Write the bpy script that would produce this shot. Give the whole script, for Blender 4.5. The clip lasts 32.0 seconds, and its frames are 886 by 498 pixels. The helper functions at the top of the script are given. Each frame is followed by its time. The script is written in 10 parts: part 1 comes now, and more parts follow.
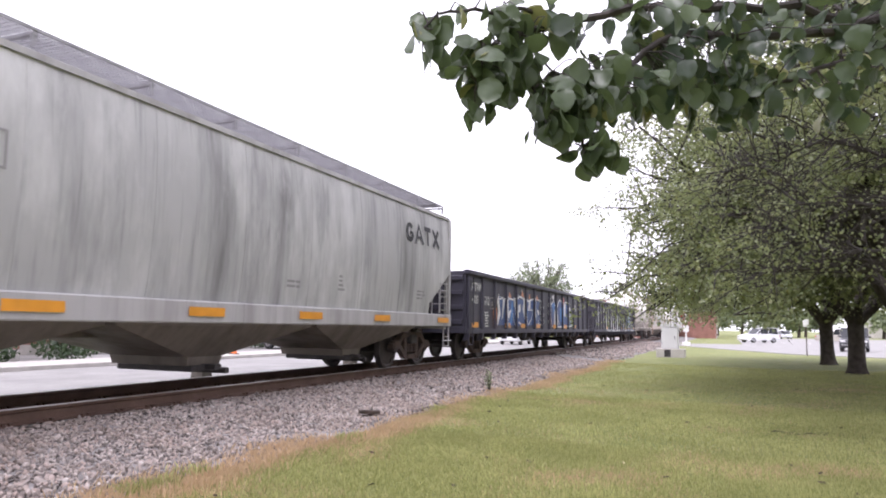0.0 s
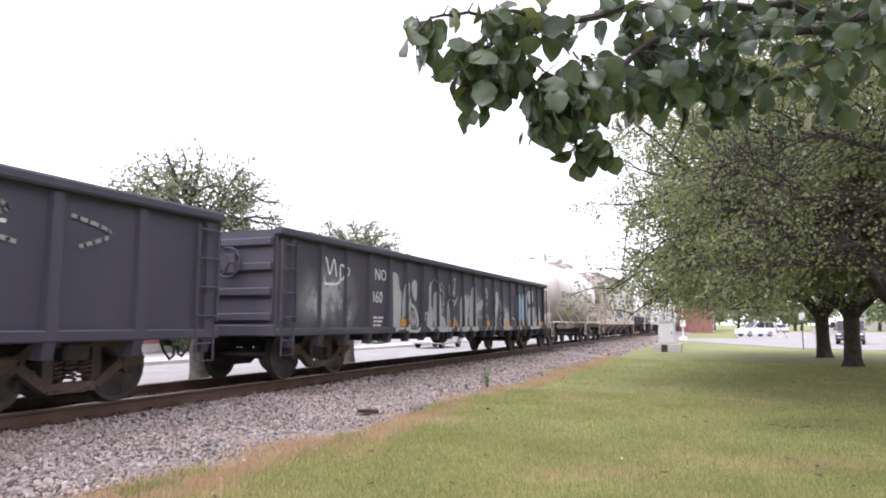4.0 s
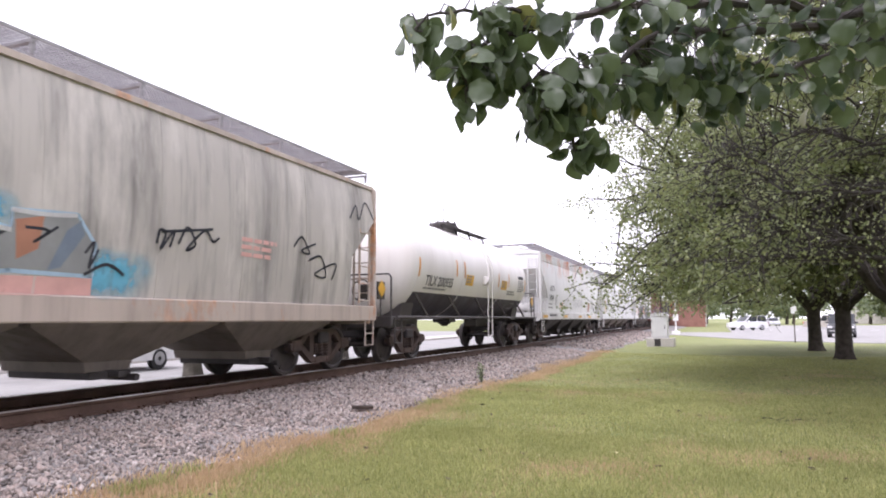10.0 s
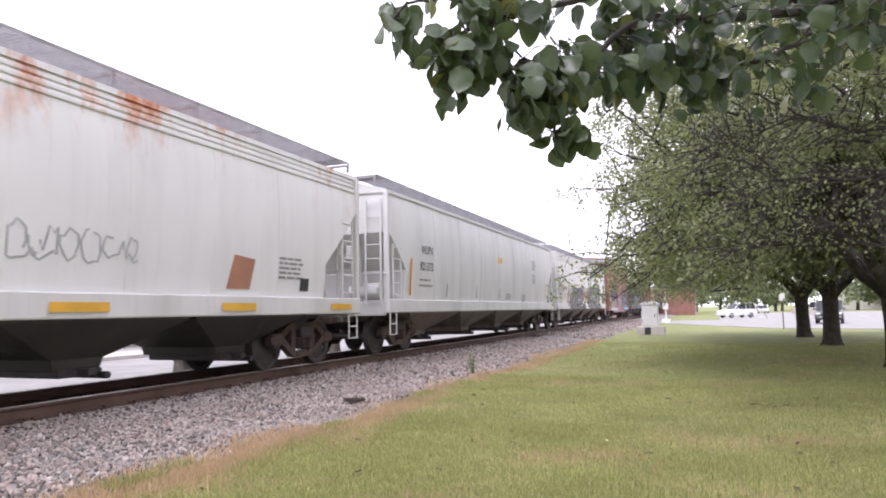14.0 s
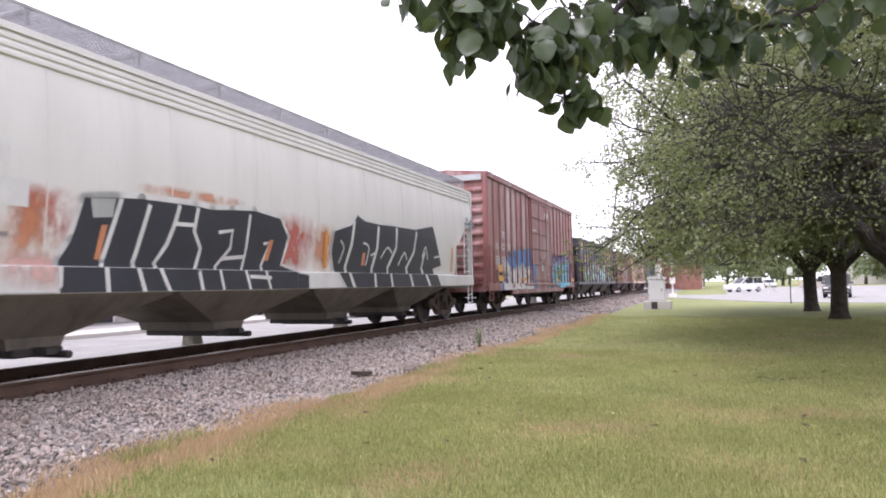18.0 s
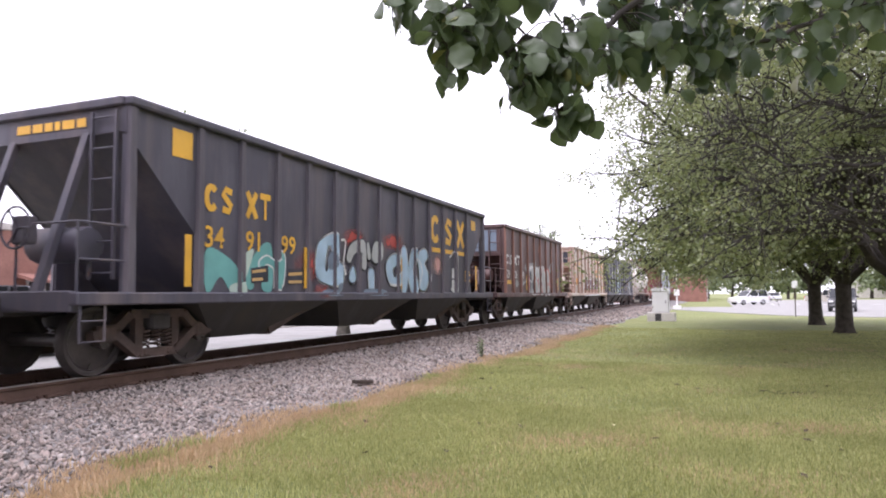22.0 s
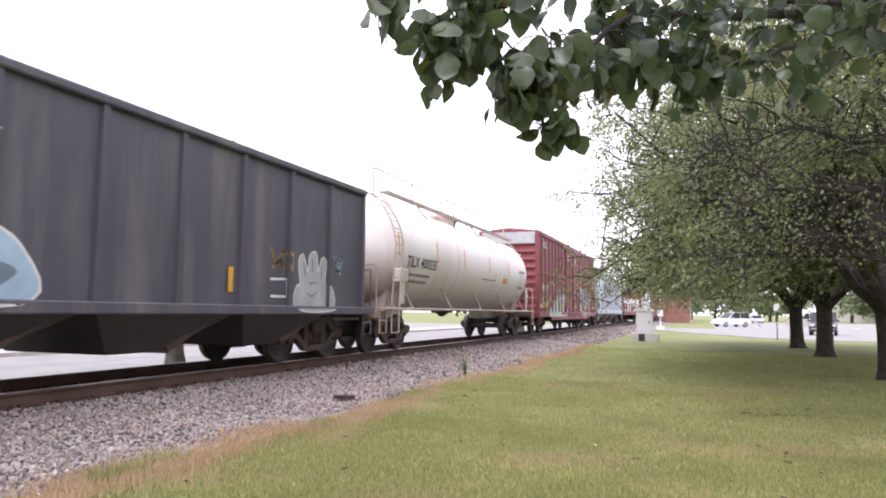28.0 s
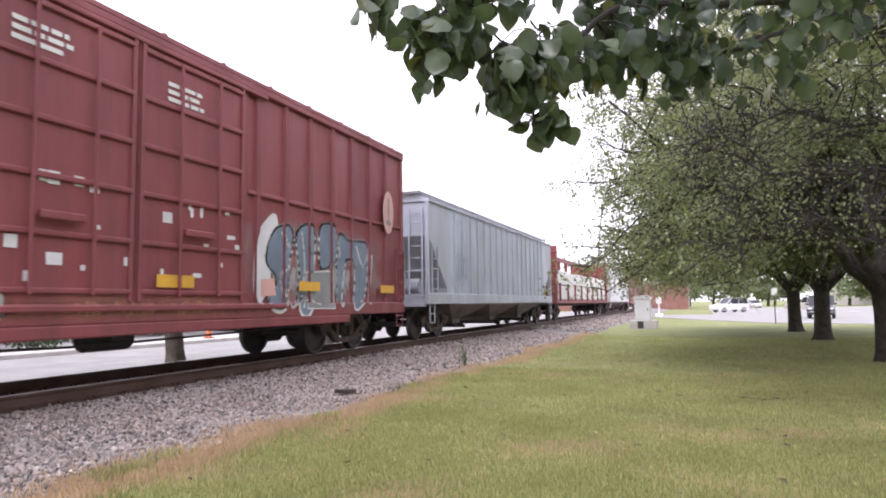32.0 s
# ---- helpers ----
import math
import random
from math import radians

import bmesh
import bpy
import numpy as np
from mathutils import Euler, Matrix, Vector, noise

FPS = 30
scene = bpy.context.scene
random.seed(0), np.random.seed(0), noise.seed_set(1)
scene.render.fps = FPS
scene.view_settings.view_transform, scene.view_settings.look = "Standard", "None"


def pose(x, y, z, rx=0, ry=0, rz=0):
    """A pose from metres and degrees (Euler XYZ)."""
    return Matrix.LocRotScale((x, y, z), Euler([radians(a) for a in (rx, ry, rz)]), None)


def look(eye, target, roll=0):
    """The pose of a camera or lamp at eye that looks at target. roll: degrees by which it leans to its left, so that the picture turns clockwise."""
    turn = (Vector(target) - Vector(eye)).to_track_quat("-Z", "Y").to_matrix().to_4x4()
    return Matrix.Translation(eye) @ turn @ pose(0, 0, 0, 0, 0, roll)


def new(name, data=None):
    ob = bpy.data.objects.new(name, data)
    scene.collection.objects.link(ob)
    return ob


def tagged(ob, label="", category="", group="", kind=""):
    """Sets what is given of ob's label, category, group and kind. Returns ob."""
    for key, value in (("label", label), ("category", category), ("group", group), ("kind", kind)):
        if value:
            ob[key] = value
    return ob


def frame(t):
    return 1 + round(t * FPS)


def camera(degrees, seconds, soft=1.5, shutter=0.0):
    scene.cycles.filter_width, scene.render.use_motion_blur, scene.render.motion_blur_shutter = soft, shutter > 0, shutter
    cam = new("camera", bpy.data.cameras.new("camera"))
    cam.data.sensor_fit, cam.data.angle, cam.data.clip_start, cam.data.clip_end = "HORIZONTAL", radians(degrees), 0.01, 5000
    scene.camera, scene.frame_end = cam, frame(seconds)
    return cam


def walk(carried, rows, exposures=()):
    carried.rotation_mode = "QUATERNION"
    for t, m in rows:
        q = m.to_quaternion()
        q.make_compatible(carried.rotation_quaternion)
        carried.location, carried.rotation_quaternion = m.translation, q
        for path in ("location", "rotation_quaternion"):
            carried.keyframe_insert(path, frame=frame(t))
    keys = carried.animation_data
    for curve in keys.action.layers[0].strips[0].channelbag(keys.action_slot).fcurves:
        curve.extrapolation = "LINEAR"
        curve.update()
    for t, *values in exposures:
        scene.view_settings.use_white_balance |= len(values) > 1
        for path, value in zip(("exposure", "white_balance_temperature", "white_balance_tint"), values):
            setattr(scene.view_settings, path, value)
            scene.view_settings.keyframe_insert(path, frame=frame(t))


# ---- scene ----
# World: x across the track (train on the -x side), y along the track, z up, grass at z = 0.
EYE, RAIL_Z, TRACK_X = 1.48, 0.45, -8.45
cam = camera(65.84, 32.0, soft=1.9, shutter=0.12)
ROWS = [
    (0.0, -0.001, -0.000, 0.000, 22.29, 6.42, -0.82),
    (0.5, -0.004, -0.004, 0.002, 22.46, 6.16, -0.83),
    (1.0, -0.002, 0.003, -0.000, 22.49, 5.99, -0.75),
    (1.5, 0.003, 0.000, -0.003, 22.23, 6.14, -0.62),
    (2.0, 0.002, -0.002, -0.003, 22.38, 6.07, -0.59),
    (2.5, 0.003, -0.002, 0.004, 21.97, 6.30, -0.21),
    (4.5, 0.005, -0.016, 0.006, 22.14, 6.25, 0.01),
    (5.0, 0.006, -0.011, 0.005, 22.14, 6.33, 0.15),
    (5.5, 0.012, -0.011, -0.004, 21.96, 6.42, 0.12),
    (6.0, 0.011, -0.008, -0.004, 22.06, 6.38, 0.10),
    (6.5, 0.007, -0.022, 0.003, 21.95, 6.32, 0.16),
    (7.0, 0.000, -0.022, 0.007, 21.78, 6.05, -0.04),
    (7.5, -0.001, -0.011, 0.007, 21.08, 7.18, -0.78),
    (8.0, -0.000, -0.012, 0.010, 20.42, 7.81, -1.43),
    (8.5, 0.007, -0.031, 0.012, 20.87, 7.02, -1.00),
    (9.0, 0.000, -0.017, 0.004, 21.89, 6.14, -0.90),
    (9.5, -0.004, -0.026, 0.009, 21.35, 5.85, -0.27),
    (10.0, -0.004, -0.015, 0.013, 21.54, 5.87, 0.25),
    (10.5, 0.009, 0.002, 0.002, 20.91, 4.92, -0.44),
    (11.0, 0.009, -0.016, 0.005, 18.64, 5.10, -1.21),
    (11.5, 0.001, -0.040, 0.011, 18.65, 4.63, -1.26),
    (12.0, 0.009, -0.024, 0.007, 18.34, 4.96, -1.04),
    (12.5, 0.020, -0.010, -0.005, 19.09, 5.25, -0.57),
    (13.0, 0.003, -0.014, 0.014, 20.70, 4.77, -0.17),
    (13.5, 0.009, -0.027, 0.023, 21.65, 4.37, 0.71),
    (14.0, 0.012, -0.008, 0.007, 20.83, 5.17, 1.02),
    (14.5, 0.016, -0.007, 0.001, 21.72, 4.22, 1.21),
    (16.5, 0.009, 0.007, -0.007, 21.87, 3.24, 1.17),
    (17.0, 0.006, 0.010, -0.011, 21.64, 3.14, 1.14),
    (17.5, -0.002, 0.001, -0.001, 21.47, 3.02, 0.98),
    (18.0, 0.002, 0.007, -0.007, 21.38, 3.10, 1.13),
    (18.5, 0.008, 0.020, -0.011, 21.44, 2.83, 1.37),
    (19.0, 0.007, 0.022, -0.008, 21.50, 2.93, 1.25),
    (19.5, 0.002, 0.008, -0.003, 21.78, 2.99, 1.23),
    (20.0, 0.001, 0.010, -0.007, 21.63, 3.13, 0.72),
    (20.5, 0.010, -0.005, -0.011, 21.81, 4.06, 0.72),
    (21.0, 0.007, -0.017, -0.008, 21.43, 3.83, 0.43),
    (21.5, -0.002, -0.009, -0.006, 21.68, 3.37, 0.36),
    (22.0, 0.030, 0.014, -0.003, 21.71, 3.87, 0.46),
    (22.5, 0.060, 0.033, -0.005, 22.22, 4.31, -0.07),
    (23.0, 0.051, 0.020, 0.004, 22.16, 3.98, 0.82),
    (23.5, 0.036, 0.040, -0.008, 21.64, 4.74, 0.25),
    (24.0, 0.039, 0.045, -0.007, 22.01, 5.42, -0.18),
    (24.5, 0.048, 0.022, -0.008, 22.20, 5.30, -0.21),
    (25.0, 0.044, 0.027, -0.006, 22.62, 5.36, -0.29),
    (25.5, 0.042, 0.030, -0.005, 22.28, 5.36, -0.30),
    (26.0, 0.042, 0.040, -0.008, 20.97, 5.49, -0.43),
    (26.5, 0.034, 0.039, -0.022, 20.09, 5.34, -0.76),
    (28.5, 0.031, 0.033, -0.008, 20.62, 5.13, -0.52),
    (29.0, 0.040, 0.038, -0.010, 20.76, 4.57, 0.01),
    (29.5, 0.041, 0.024, -0.009, 20.90, 4.76, 0.73),
    (30.0, 0.041, 0.024, -0.009, 21.02, 4.55, 0.68),
    (30.5, 0.035, 0.015, -0.012, 21.41, 4.71, 0.32),
    (31.0, 0.044, 0.014, -0.007, 21.54, 4.61, 0.74),
    (31.5, 0.050, 0.021, -0.006, 20.91, 4.76, 0.39),
    (32.0, 0.044, 0.017, -0.011, 20.35, 4.60, 0.72),
]
walk(cam, [(t, pose(x, y, EYE + z, 90 + pitch, roll, yaw)) for t, x, y, z, yaw, pitch, roll in ROWS],
     [(0.0, 0.63, 6090, 23.5), (32.0, 0.63, 6090, 23.5)])

# ---- light: a white overcast sky and a very soft sun ----
world = bpy.data.worlds.new("overcast")
scene.world = world
world.use_nodes = True
wn, wl = world.node_tree.nodes, world.node_tree.links
sky = wn.new("ShaderNodeTexSky")
sky.sky_type, sky.sun_disc = "NISHITA", False
sky.sun_elevation, sky.sun_rotation = radians(58), radians(200)
sky.air_density, sky.dust_density, sky.ozone_density = 1.0, 6.0, 0.5
pale = wn.new("ShaderNodeHueSaturation")
pale.inputs["Saturation"].default_value = 0.06
cloud = wn.new("ShaderNodeMix")
cloud.data_type = "RGBA"
cloud.inputs[0].default_value = 0.78
cloud.inputs[7].default_value = (13.6, 13.5, 13.8, 1)
wl.new(sky.outputs[0], pale.inputs["Color"])
wl.new(pale.outputs[0], cloud.inputs[6])
wl.new(cloud.outputs[2], wn["Background"].inputs["Color"])
wn["Background"].inputs["Strength"].default_value = 0.12
sun_data = bpy.data.lights.new("sun", "SUN")
sun_data.energy, sun_data.angle, sun_data.color = 1.3, radians(24), (1, 0.97, 0.93)
sun = new("sun", sun_data)
sun.matrix_world = look((0, 0, 60), (0 - 60 * math.cos(radians(58)) * math.sin(radians(200)),
                                     0 - 60 * math.cos(radians(58)) * math.cos(radians(200)), 60 - 60 * math.sin(radians(58))))


# ---- materials ----
def shader(name, rough=0.6, metal=0.0):
    m = bpy.data.materials.new(name)
    m.use_nodes = True
    b = m.node_tree.nodes["Principled BSDF"]
    b.inputs["Roughness"].default_value, b.inputs["Metallic"].default_value = rough, metal
    return m, m.node_tree.nodes, m.node_tree.links, b


def noise_at(n, l, scale, stretch=(1, 1, 1), detail=4.0, rough=0.55, shift=0.0, coords="Object"):
    co, mp, tx = n.new("ShaderNodeTexCoord"), n.new("ShaderNodeMapping"), n.new("ShaderNodeTexNoise")
    mp.inputs["Scale"].default_value = stretch
    mp.inputs["Location"].default_value = (shift, shift * 1.7, shift * 0.6)
    tx.inputs["Scale"].default_value, tx.inputs["Detail"].default_value, tx.inputs["Roughness"].default_value = scale, detail, rough
    l.new(co.outputs[coords], mp.inputs[0])
    l.new(mp.outputs[0], tx.inputs["Vector"])
    return tx.outputs["Fac"]


def ramp(n, l, fac, lo, hi, a=0.0, b=1.0):
    r = n.new("ShaderNodeMapRange")
    for k, v in zip((1, 2, 3, 4), (lo, hi, a, b)):
        r.inputs[k].default_value = v
    l.new(fac, r.inputs[0])
    return r.outputs[0]


def blend(n, l, fac, a, b, mode="MIX"):
    x = n.new("ShaderNodeMix")
    x.data_type, x.blend_type = "RGBA", mode
    for k, v in ((0, fac), (6, a), (7, b)):
        if isinstance(v, (int, float)):
            x.inputs[k].default_value = v
        elif isinstance(v, tuple):
            x.inputs[k].default_value = (*v[:3], 1)
        else:
            l.new(v, x.inputs[k])
    return x.outputs[2]


def times(n, l, a, b):
    x = n.new("ShaderNodeMath")
    x.operation = "MULTIPLY"
    for k, v in enumerate((a, b)):
        if isinstance(v, (int, float)):
            x.inputs[k].default_value = v
        else:
            l.new(v, x.inputs[k])
    return x.outputs[0]


def bump(n, l, b, height, strength=0.3, depth=0.01):
    x = n.new("ShaderNodeBump")
    x.inputs["Strength"].default_value, x.inputs["Distance"].default_value = strength, depth
    l.new(height, x.inputs["Height"])
    l.new(x.outputs[0], b.inputs["Normal"])


def plain(name, dark, light, rough=0.7, scale=6.0, metal=0.0, relief=0.25, fine=60.0, coords="Object"):
    """A surface that wanders between two colours, with fine grain."""
    m, n, l, b = shader(name, rough, metal)
    big = ramp(n, l, noise_at(n, l, scale, detail=5, coords=coords), 0.3, 0.7)
    small = noise_at(n, l, fine, detail=3, coords=coords)
    col = blend(n, l, big, dark, light)
    col = blend(n, l, ramp(n, l, small, 0.35, 0.75, 0.0, 0.35), col, tuple(c * 0.55 for c in dark))
    l.new(col, b.inputs["Base Color"])
    bump(n, l, b, small, relief)
    return m


def paint(name, base, shift=0.0, streak=0.5, rust=0.15, grime=(0.10, 0.085, 0.07), rust_colour=(0.23, 0.085, 0.03), rough=0.55, top=None, low=None, chalk=0.0, mottle=0.42):
    """Weathered railcar paint: rain streaks, grime, and rust in patches (top: heights between which rust gathers under the eave)."""
    m, n, l, b = shader(name, rough)
    cloudy = ramp(n, l, noise_at(n, l, 0.7, detail=5, shift=shift), 0.3, 0.75, 0.0, mottle)
    run = noise_at(n, l, 1.0, (1.6, 1.9, 0.24), detail=7, rough=0.62, shift=shift)
    thin = noise_at(n, l, 1.0, (6, 13, 0.5), detail=4, shift=shift + 3)
    col = blend(n, l, cloudy, base, tuple(c * 0.62 for c in base))
    col = blend(n, l, times(n, l, ramp(n, l, run, 0.47, 0.74), streak), col, grime)
    col = blend(n, l, times(n, l, ramp(n, l, thin, 0.55, 0.8), streak * 0.45), col, tuple(c * 0.5 for c in grime))
    if chalk:
        pale = ramp(n, l, noise_at(n, l, 1.0, (1.0, 1.1, 0.32), detail=8, rough=0.66, shift=shift + 5), 0.50, 0.66, 0, chalk)
        col = blend(n, l, pale, col, tuple(min(0.8, c * 1.35 + 0.05) for c in base))
    spots = noise_at(n, l, 1.1, (1, 1, 0.55), detail=9, rough=0.68, shift=shift + 8)
    fac = ramp(n, l, spots, 0.72 - 0.30 * rust, 0.80 - 0.25 * rust, 0, min(1.0, 0.55 + rust))
    if top:
        co, sep = n.new("ShaderNodeTexCoord"), n.new("ShaderNodeSeparateXYZ")
        l.new(co.outputs["Object"], sep.inputs[0])
        up = ramp(n, l, sep.outputs[2], top[0], top[1])
        up = times(n, l, up, ramp(n, l, sep.outputs[1], -7.98, -7.90))
        runs = ramp(n, l, noise_at(n, l, 1.0, (0.7, 0.95, 0.42), detail=9, rough=0.7, shift=shift + 2), 0.51, 0.60)
        more = n.new("ShaderNodeMath")
        more.operation, more.use_clamp = "ADD", True
        l.new(times(n, l, runs, up), more.inputs[0])
        l.new(fac, more.inputs[1])
        fac = times(n, l, more.outputs[0], 0.95)
    if low:
        co, sep = n.new("ShaderNodeTexCoord"), n.new("ShaderNodeSeparateXYZ")
        l.new(co.outputs["Object"], sep.inputs[0])
        near = times(n, l, ramp(n, l, sep.outputs[2], low[0], low[1], 1, 0), ramp(n, l, sep.outputs[1], low[2], low[3], 1, 0.25))
        near = times(n, l, near, ramp(n, l, noise_at(n, l, 0.8, detail=6, shift=shift + 2), 0.28, 0.52, 0.6, 1.35))
        col = blend(n, l, near, col, tuple(c * 0.40 for c in rust_colour))
    shade = blend(n, l, ramp(n, l, noise_at(n, l, 9, detail=5), 0.3, 0.7), rust_colour, tuple(min(1, c * 2.0) for c in rust_colour))
    col = blend(n, l, fac, col, shade)
    l.new(col, b.inputs["Base Color"])
    l.new(ramp(n, l, run, 0.3, 0.8, rough - 0.12, min(1, rough + 0.25)), b.inputs["Roughness"])
    bump(n, l, b, noise_at(n, l, 1.6, (1, 1, 0.6), detail=3, shift=shift), 0.12, 0.03)
    return m


def flat_paint(name, base, rough=0.6, wear=0.25, under=(0.12, 0.10, 0.09)):
    """Sprayed or stencilled paint, a little worn through."""
    m, n, l, b = shader(name, rough)
    gone = ramp(n, l, noise_at(n, l, 7, (1, 1, 0.5), detail=8, rough=0.7), 0.62, 0.72, 0, wear * 2)
    col = blend(n, l, ramp(n, l, noise_at(n, l, 2.2, detail=4), 0.3, 0.7), base, tuple(c * 0.75 for c in base))
    l.new(blend(n, l, gone, col, under), b.inputs["Base Color"])
    return m


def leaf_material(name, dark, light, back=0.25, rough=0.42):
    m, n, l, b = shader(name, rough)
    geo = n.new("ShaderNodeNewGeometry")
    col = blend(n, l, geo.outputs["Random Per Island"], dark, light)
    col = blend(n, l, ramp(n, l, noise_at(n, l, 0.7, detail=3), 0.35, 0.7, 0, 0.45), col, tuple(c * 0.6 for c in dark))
    l.new(col, b.inputs["Base Color"])
    b.inputs["Specular IOR Level"].default_value = 0.5
    tr, mixer = n.new("ShaderNodeBsdfTranslucent"), n.new("ShaderNodeMixShader")
    l.new(blend(n, l, 0.5, col, (light[0] * 1.5, light[1] * 1.6, light[2])), tr.inputs["Color"])
    mixer.inputs[0].default_value = back
    l.new(b.outputs[0], mixer.inputs[1])
    l.new(tr.outputs[0], mixer.inputs[2])
    l.new(mixer.outputs[0], n["Material Output"].inputs["Surface"])
    return m


def grass_ground():
    """Mown lawn: green with dry tan patches, olive and thin soil."""
    m, n, l, b = shader("lawn", 0.9)
    patch = ramp(n, l, noise_at(n, l, 0.33, detail=6, rough=0.6), 0.36, 0.66)
    dry = ramp(n, l, noise_at(n, l, 0.9, detail=7, rough=0.65, shift=5), 0.52, 0.74, 0, 0.5)
    fine = noise_at(n, l, 38, detail=6, rough=0.7)
    col = blend(n, l, patch, (0.20, 0.235, 0.072), (0.28, 0.30, 0.105))
    col = blend(n, l, dry, col, (0.36, 0.30, 0.155))
    col = blend(n, l, ramp(n, l, fine, 0.36, 0.66, 0, 0.72), col, (0.075, 0.085, 0.028))
    l.new(col, b.inputs["Base Color"])
    bump(n, l, b, fine, 0.6, 0.03)
    return m


M = {
    "lawn": grass_ground(),
    "gravel_bed": plain("gravel_bed", (0.13, 0.12, 0.115), (0.33, 0.31, 0.30), 0.95, 4, fine=28, relief=0.8),
    "rail": plain("rail_rust", (0.075, 0.042, 0.030), (0.135, 0.080, 0.058), 0.75, 2.5, fine=40),
    "galvanised": plain("galvanised_steel", (0.22, 0.215, 0.23), (0.36, 0.355, 0.37), 0.6, 4, metal=0.1),
    "rail_top": plain("rail_polished", (0.30, 0.27, 0.25), (0.45, 0.42, 0.40), 0.35, 3, metal=0.8),
    "tie": plain("old_tie_wood", (0.030, 0.022, 0.018), (0.085, 0.060, 0.045), 0.9, 5, fine=30, relief=0.6),
    "steel": plain("dark_steel", (0.028, 0.025, 0.027), (0.064, 0.056, 0.056), 0.7, 3, fine=20),
    "cast": plain("rusty_casting", (0.042, 0.032, 0.030), (0.115, 0.075, 0.060), 0.8, 3, fine=25),
    "wheel": plain("wheel_steel", (0.040, 0.035, 0.036), (0.095, 0.080, 0.076), 0.5, 3, metal=0.3),
    "tread": plain("wheel_tread", (0.25, 0.23, 0.22), (0.40, 0.37, 0.35), 0.35, 3, metal=0.8),
    "asphalt": plain("pale_asphalt", (0.24, 0.235, 0.225), (0.34, 0.33, 0.315), 0.9, 0.8, fine=40),
    "concrete": plain("concrete", (0.40, 0.38, 0.35), (0.55, 0.52, 0.48), 0.9, 2, fine=30),
    "brick": plain("brick_red", (0.22, 0.105, 0.082), (0.33, 0.165, 0.13), 0.85, 1.2, fine=14),
    "bark": plain("bark", (0.026, 0.021, 0.018), (0.085, 0.070, 0.060), 0.9, 5, fine=24, relief=0.9),
    "bark_pale": plain("pale_bark", (0.06, 0.052, 0.046), (0.135, 0.12, 0.105), 0.9, 6, fine=22, relief=0.8),
    "twig": plain("twig_bark", (0.024, 0.020, 0.018), (0.064, 0.053, 0.047), 0.8, 9),
    "leaf": leaf_material("pear_leaf", (0.096, 0.125, 0.064), (0.34, 0.368, 0.195), 0.42, 0.42),
    # the same pear leaf, darker: the low bough's shade put into its colour
    "leaf_near_shaded": leaf_material("pear_leaf_near_shaded", (0.022, 0.040, 0.026), (0.125, 0.165, 0.080), 0.24, 0.36),
    "leaf_yellow": leaf_material("yellowing_leaf", (0.14, 0.15, 0.06), (0.26, 0.26, 0.10)),
    "leaf_far": leaf_material("street_tree_leaf", (0.12, 0.155, 0.095), (0.30, 0.34, 0.22), 0.4),
    "blade": leaf_material("grass_blade", (0.105, 0.135, 0.040), (0.58, 0.56, 0.27), 0.35, 0.7),
    "blade_dry": leaf_material("dry_grass_blade", (0.46, 0.315, 0.205), (0.68, 0.51, 0.35), 0.3, 0.8),
    "white": plain("white_paint", (0.66, 0.65, 0.63), (0.78, 0.77, 0.75), 0.55, 1.2),
    "cabinet": plain("grey_white_metal", (0.62, 0.62, 0.62), (0.76, 0.76, 0.76), 0.45, 1.0),
    "orange": flat_paint("orange_reflector", (0.80, 0.34, 0.03), 0.4, 0.1),
    "yellow": flat_paint("yellow_stencil", (0.78, 0.44, 0.05), 0.5, 0.15),
    "ink": flat_paint("black_stencil", (0.035, 0.035, 0.04), 0.6, 0.15, (0.4, 0.4, 0.4)),
    "pale_ink": flat_paint("white_stencil", (0.72, 0.72, 0.70), 0.6, 0.2),
    "faded_ink": flat_paint("faded_stencil", (0.30, 0.29, 0.29), 0.7, 0.2, (0.5, 0.5, 0.5)),
    "glass": plain("dark_glass", (0.02, 0.022, 0.025), (0.04, 0.045, 0.05), 0.08, 1),
    "tyre": plain("tyre_rubber", (0.015, 0.015, 0.016), (0.03, 0.03, 0.03), 0.85, 5),
    "rim": plain("alloy_rim", (0.35, 0.35, 0.36), (0.5, 0.5, 0.51), 0.35, 5, metal=0.8),
    "red_lamp": plain("red_lens", (0.5, 0.03, 0.03), (0.6, 0.05, 0.04), 0.25, 3),
    "cone": plain("orange_plastic", (0.75, 0.16, 0.03), (0.85, 0.22, 0.05), 0.5, 3),
    "shrub": leaf_material("shrub_leaf", (0.030, 0.055, 0.026), (0.075, 0.12, 0.05)),
}
SPRAY_COLOURS = {
    "white": (0.74, 0.74, 0.74), "black": (0.040, 0.042, 0.058), "navy": (0.030, 0.075, 0.24), "blue": (0.045, 0.20, 0.54),
    "cyan": (0.12, 0.50, 0.72), "pale_blue": (0.42, 0.58, 0.72), "orange": (0.62, 0.26, 0.13), "pink": (0.72, 0.42, 0.38), "red": (0.52, 0.10, 0.08),
    "silver": (0.46, 0.48, 0.48), "grey": (0.30, 0.31, 0.31), "teal": (0.16, 0.42, 0.40), "mint": (0.50, 0.62, 0.55), "plum": (0.13, 0.05, 0.075),
    "brown": (0.42, 0.20, 0.13), "violet": (0.10, 0.09, 0.35), "slate": (0.20, 0.25, 0.32), "green": (0.08, 0.28, 0.22), "yellowish": (0.62, 0.40, 0.16)}
SPRAY = {k: flat_paint("spray_" + k, c, 0.5, 0.12) for k, c in SPRAY_COLOURS.items()}


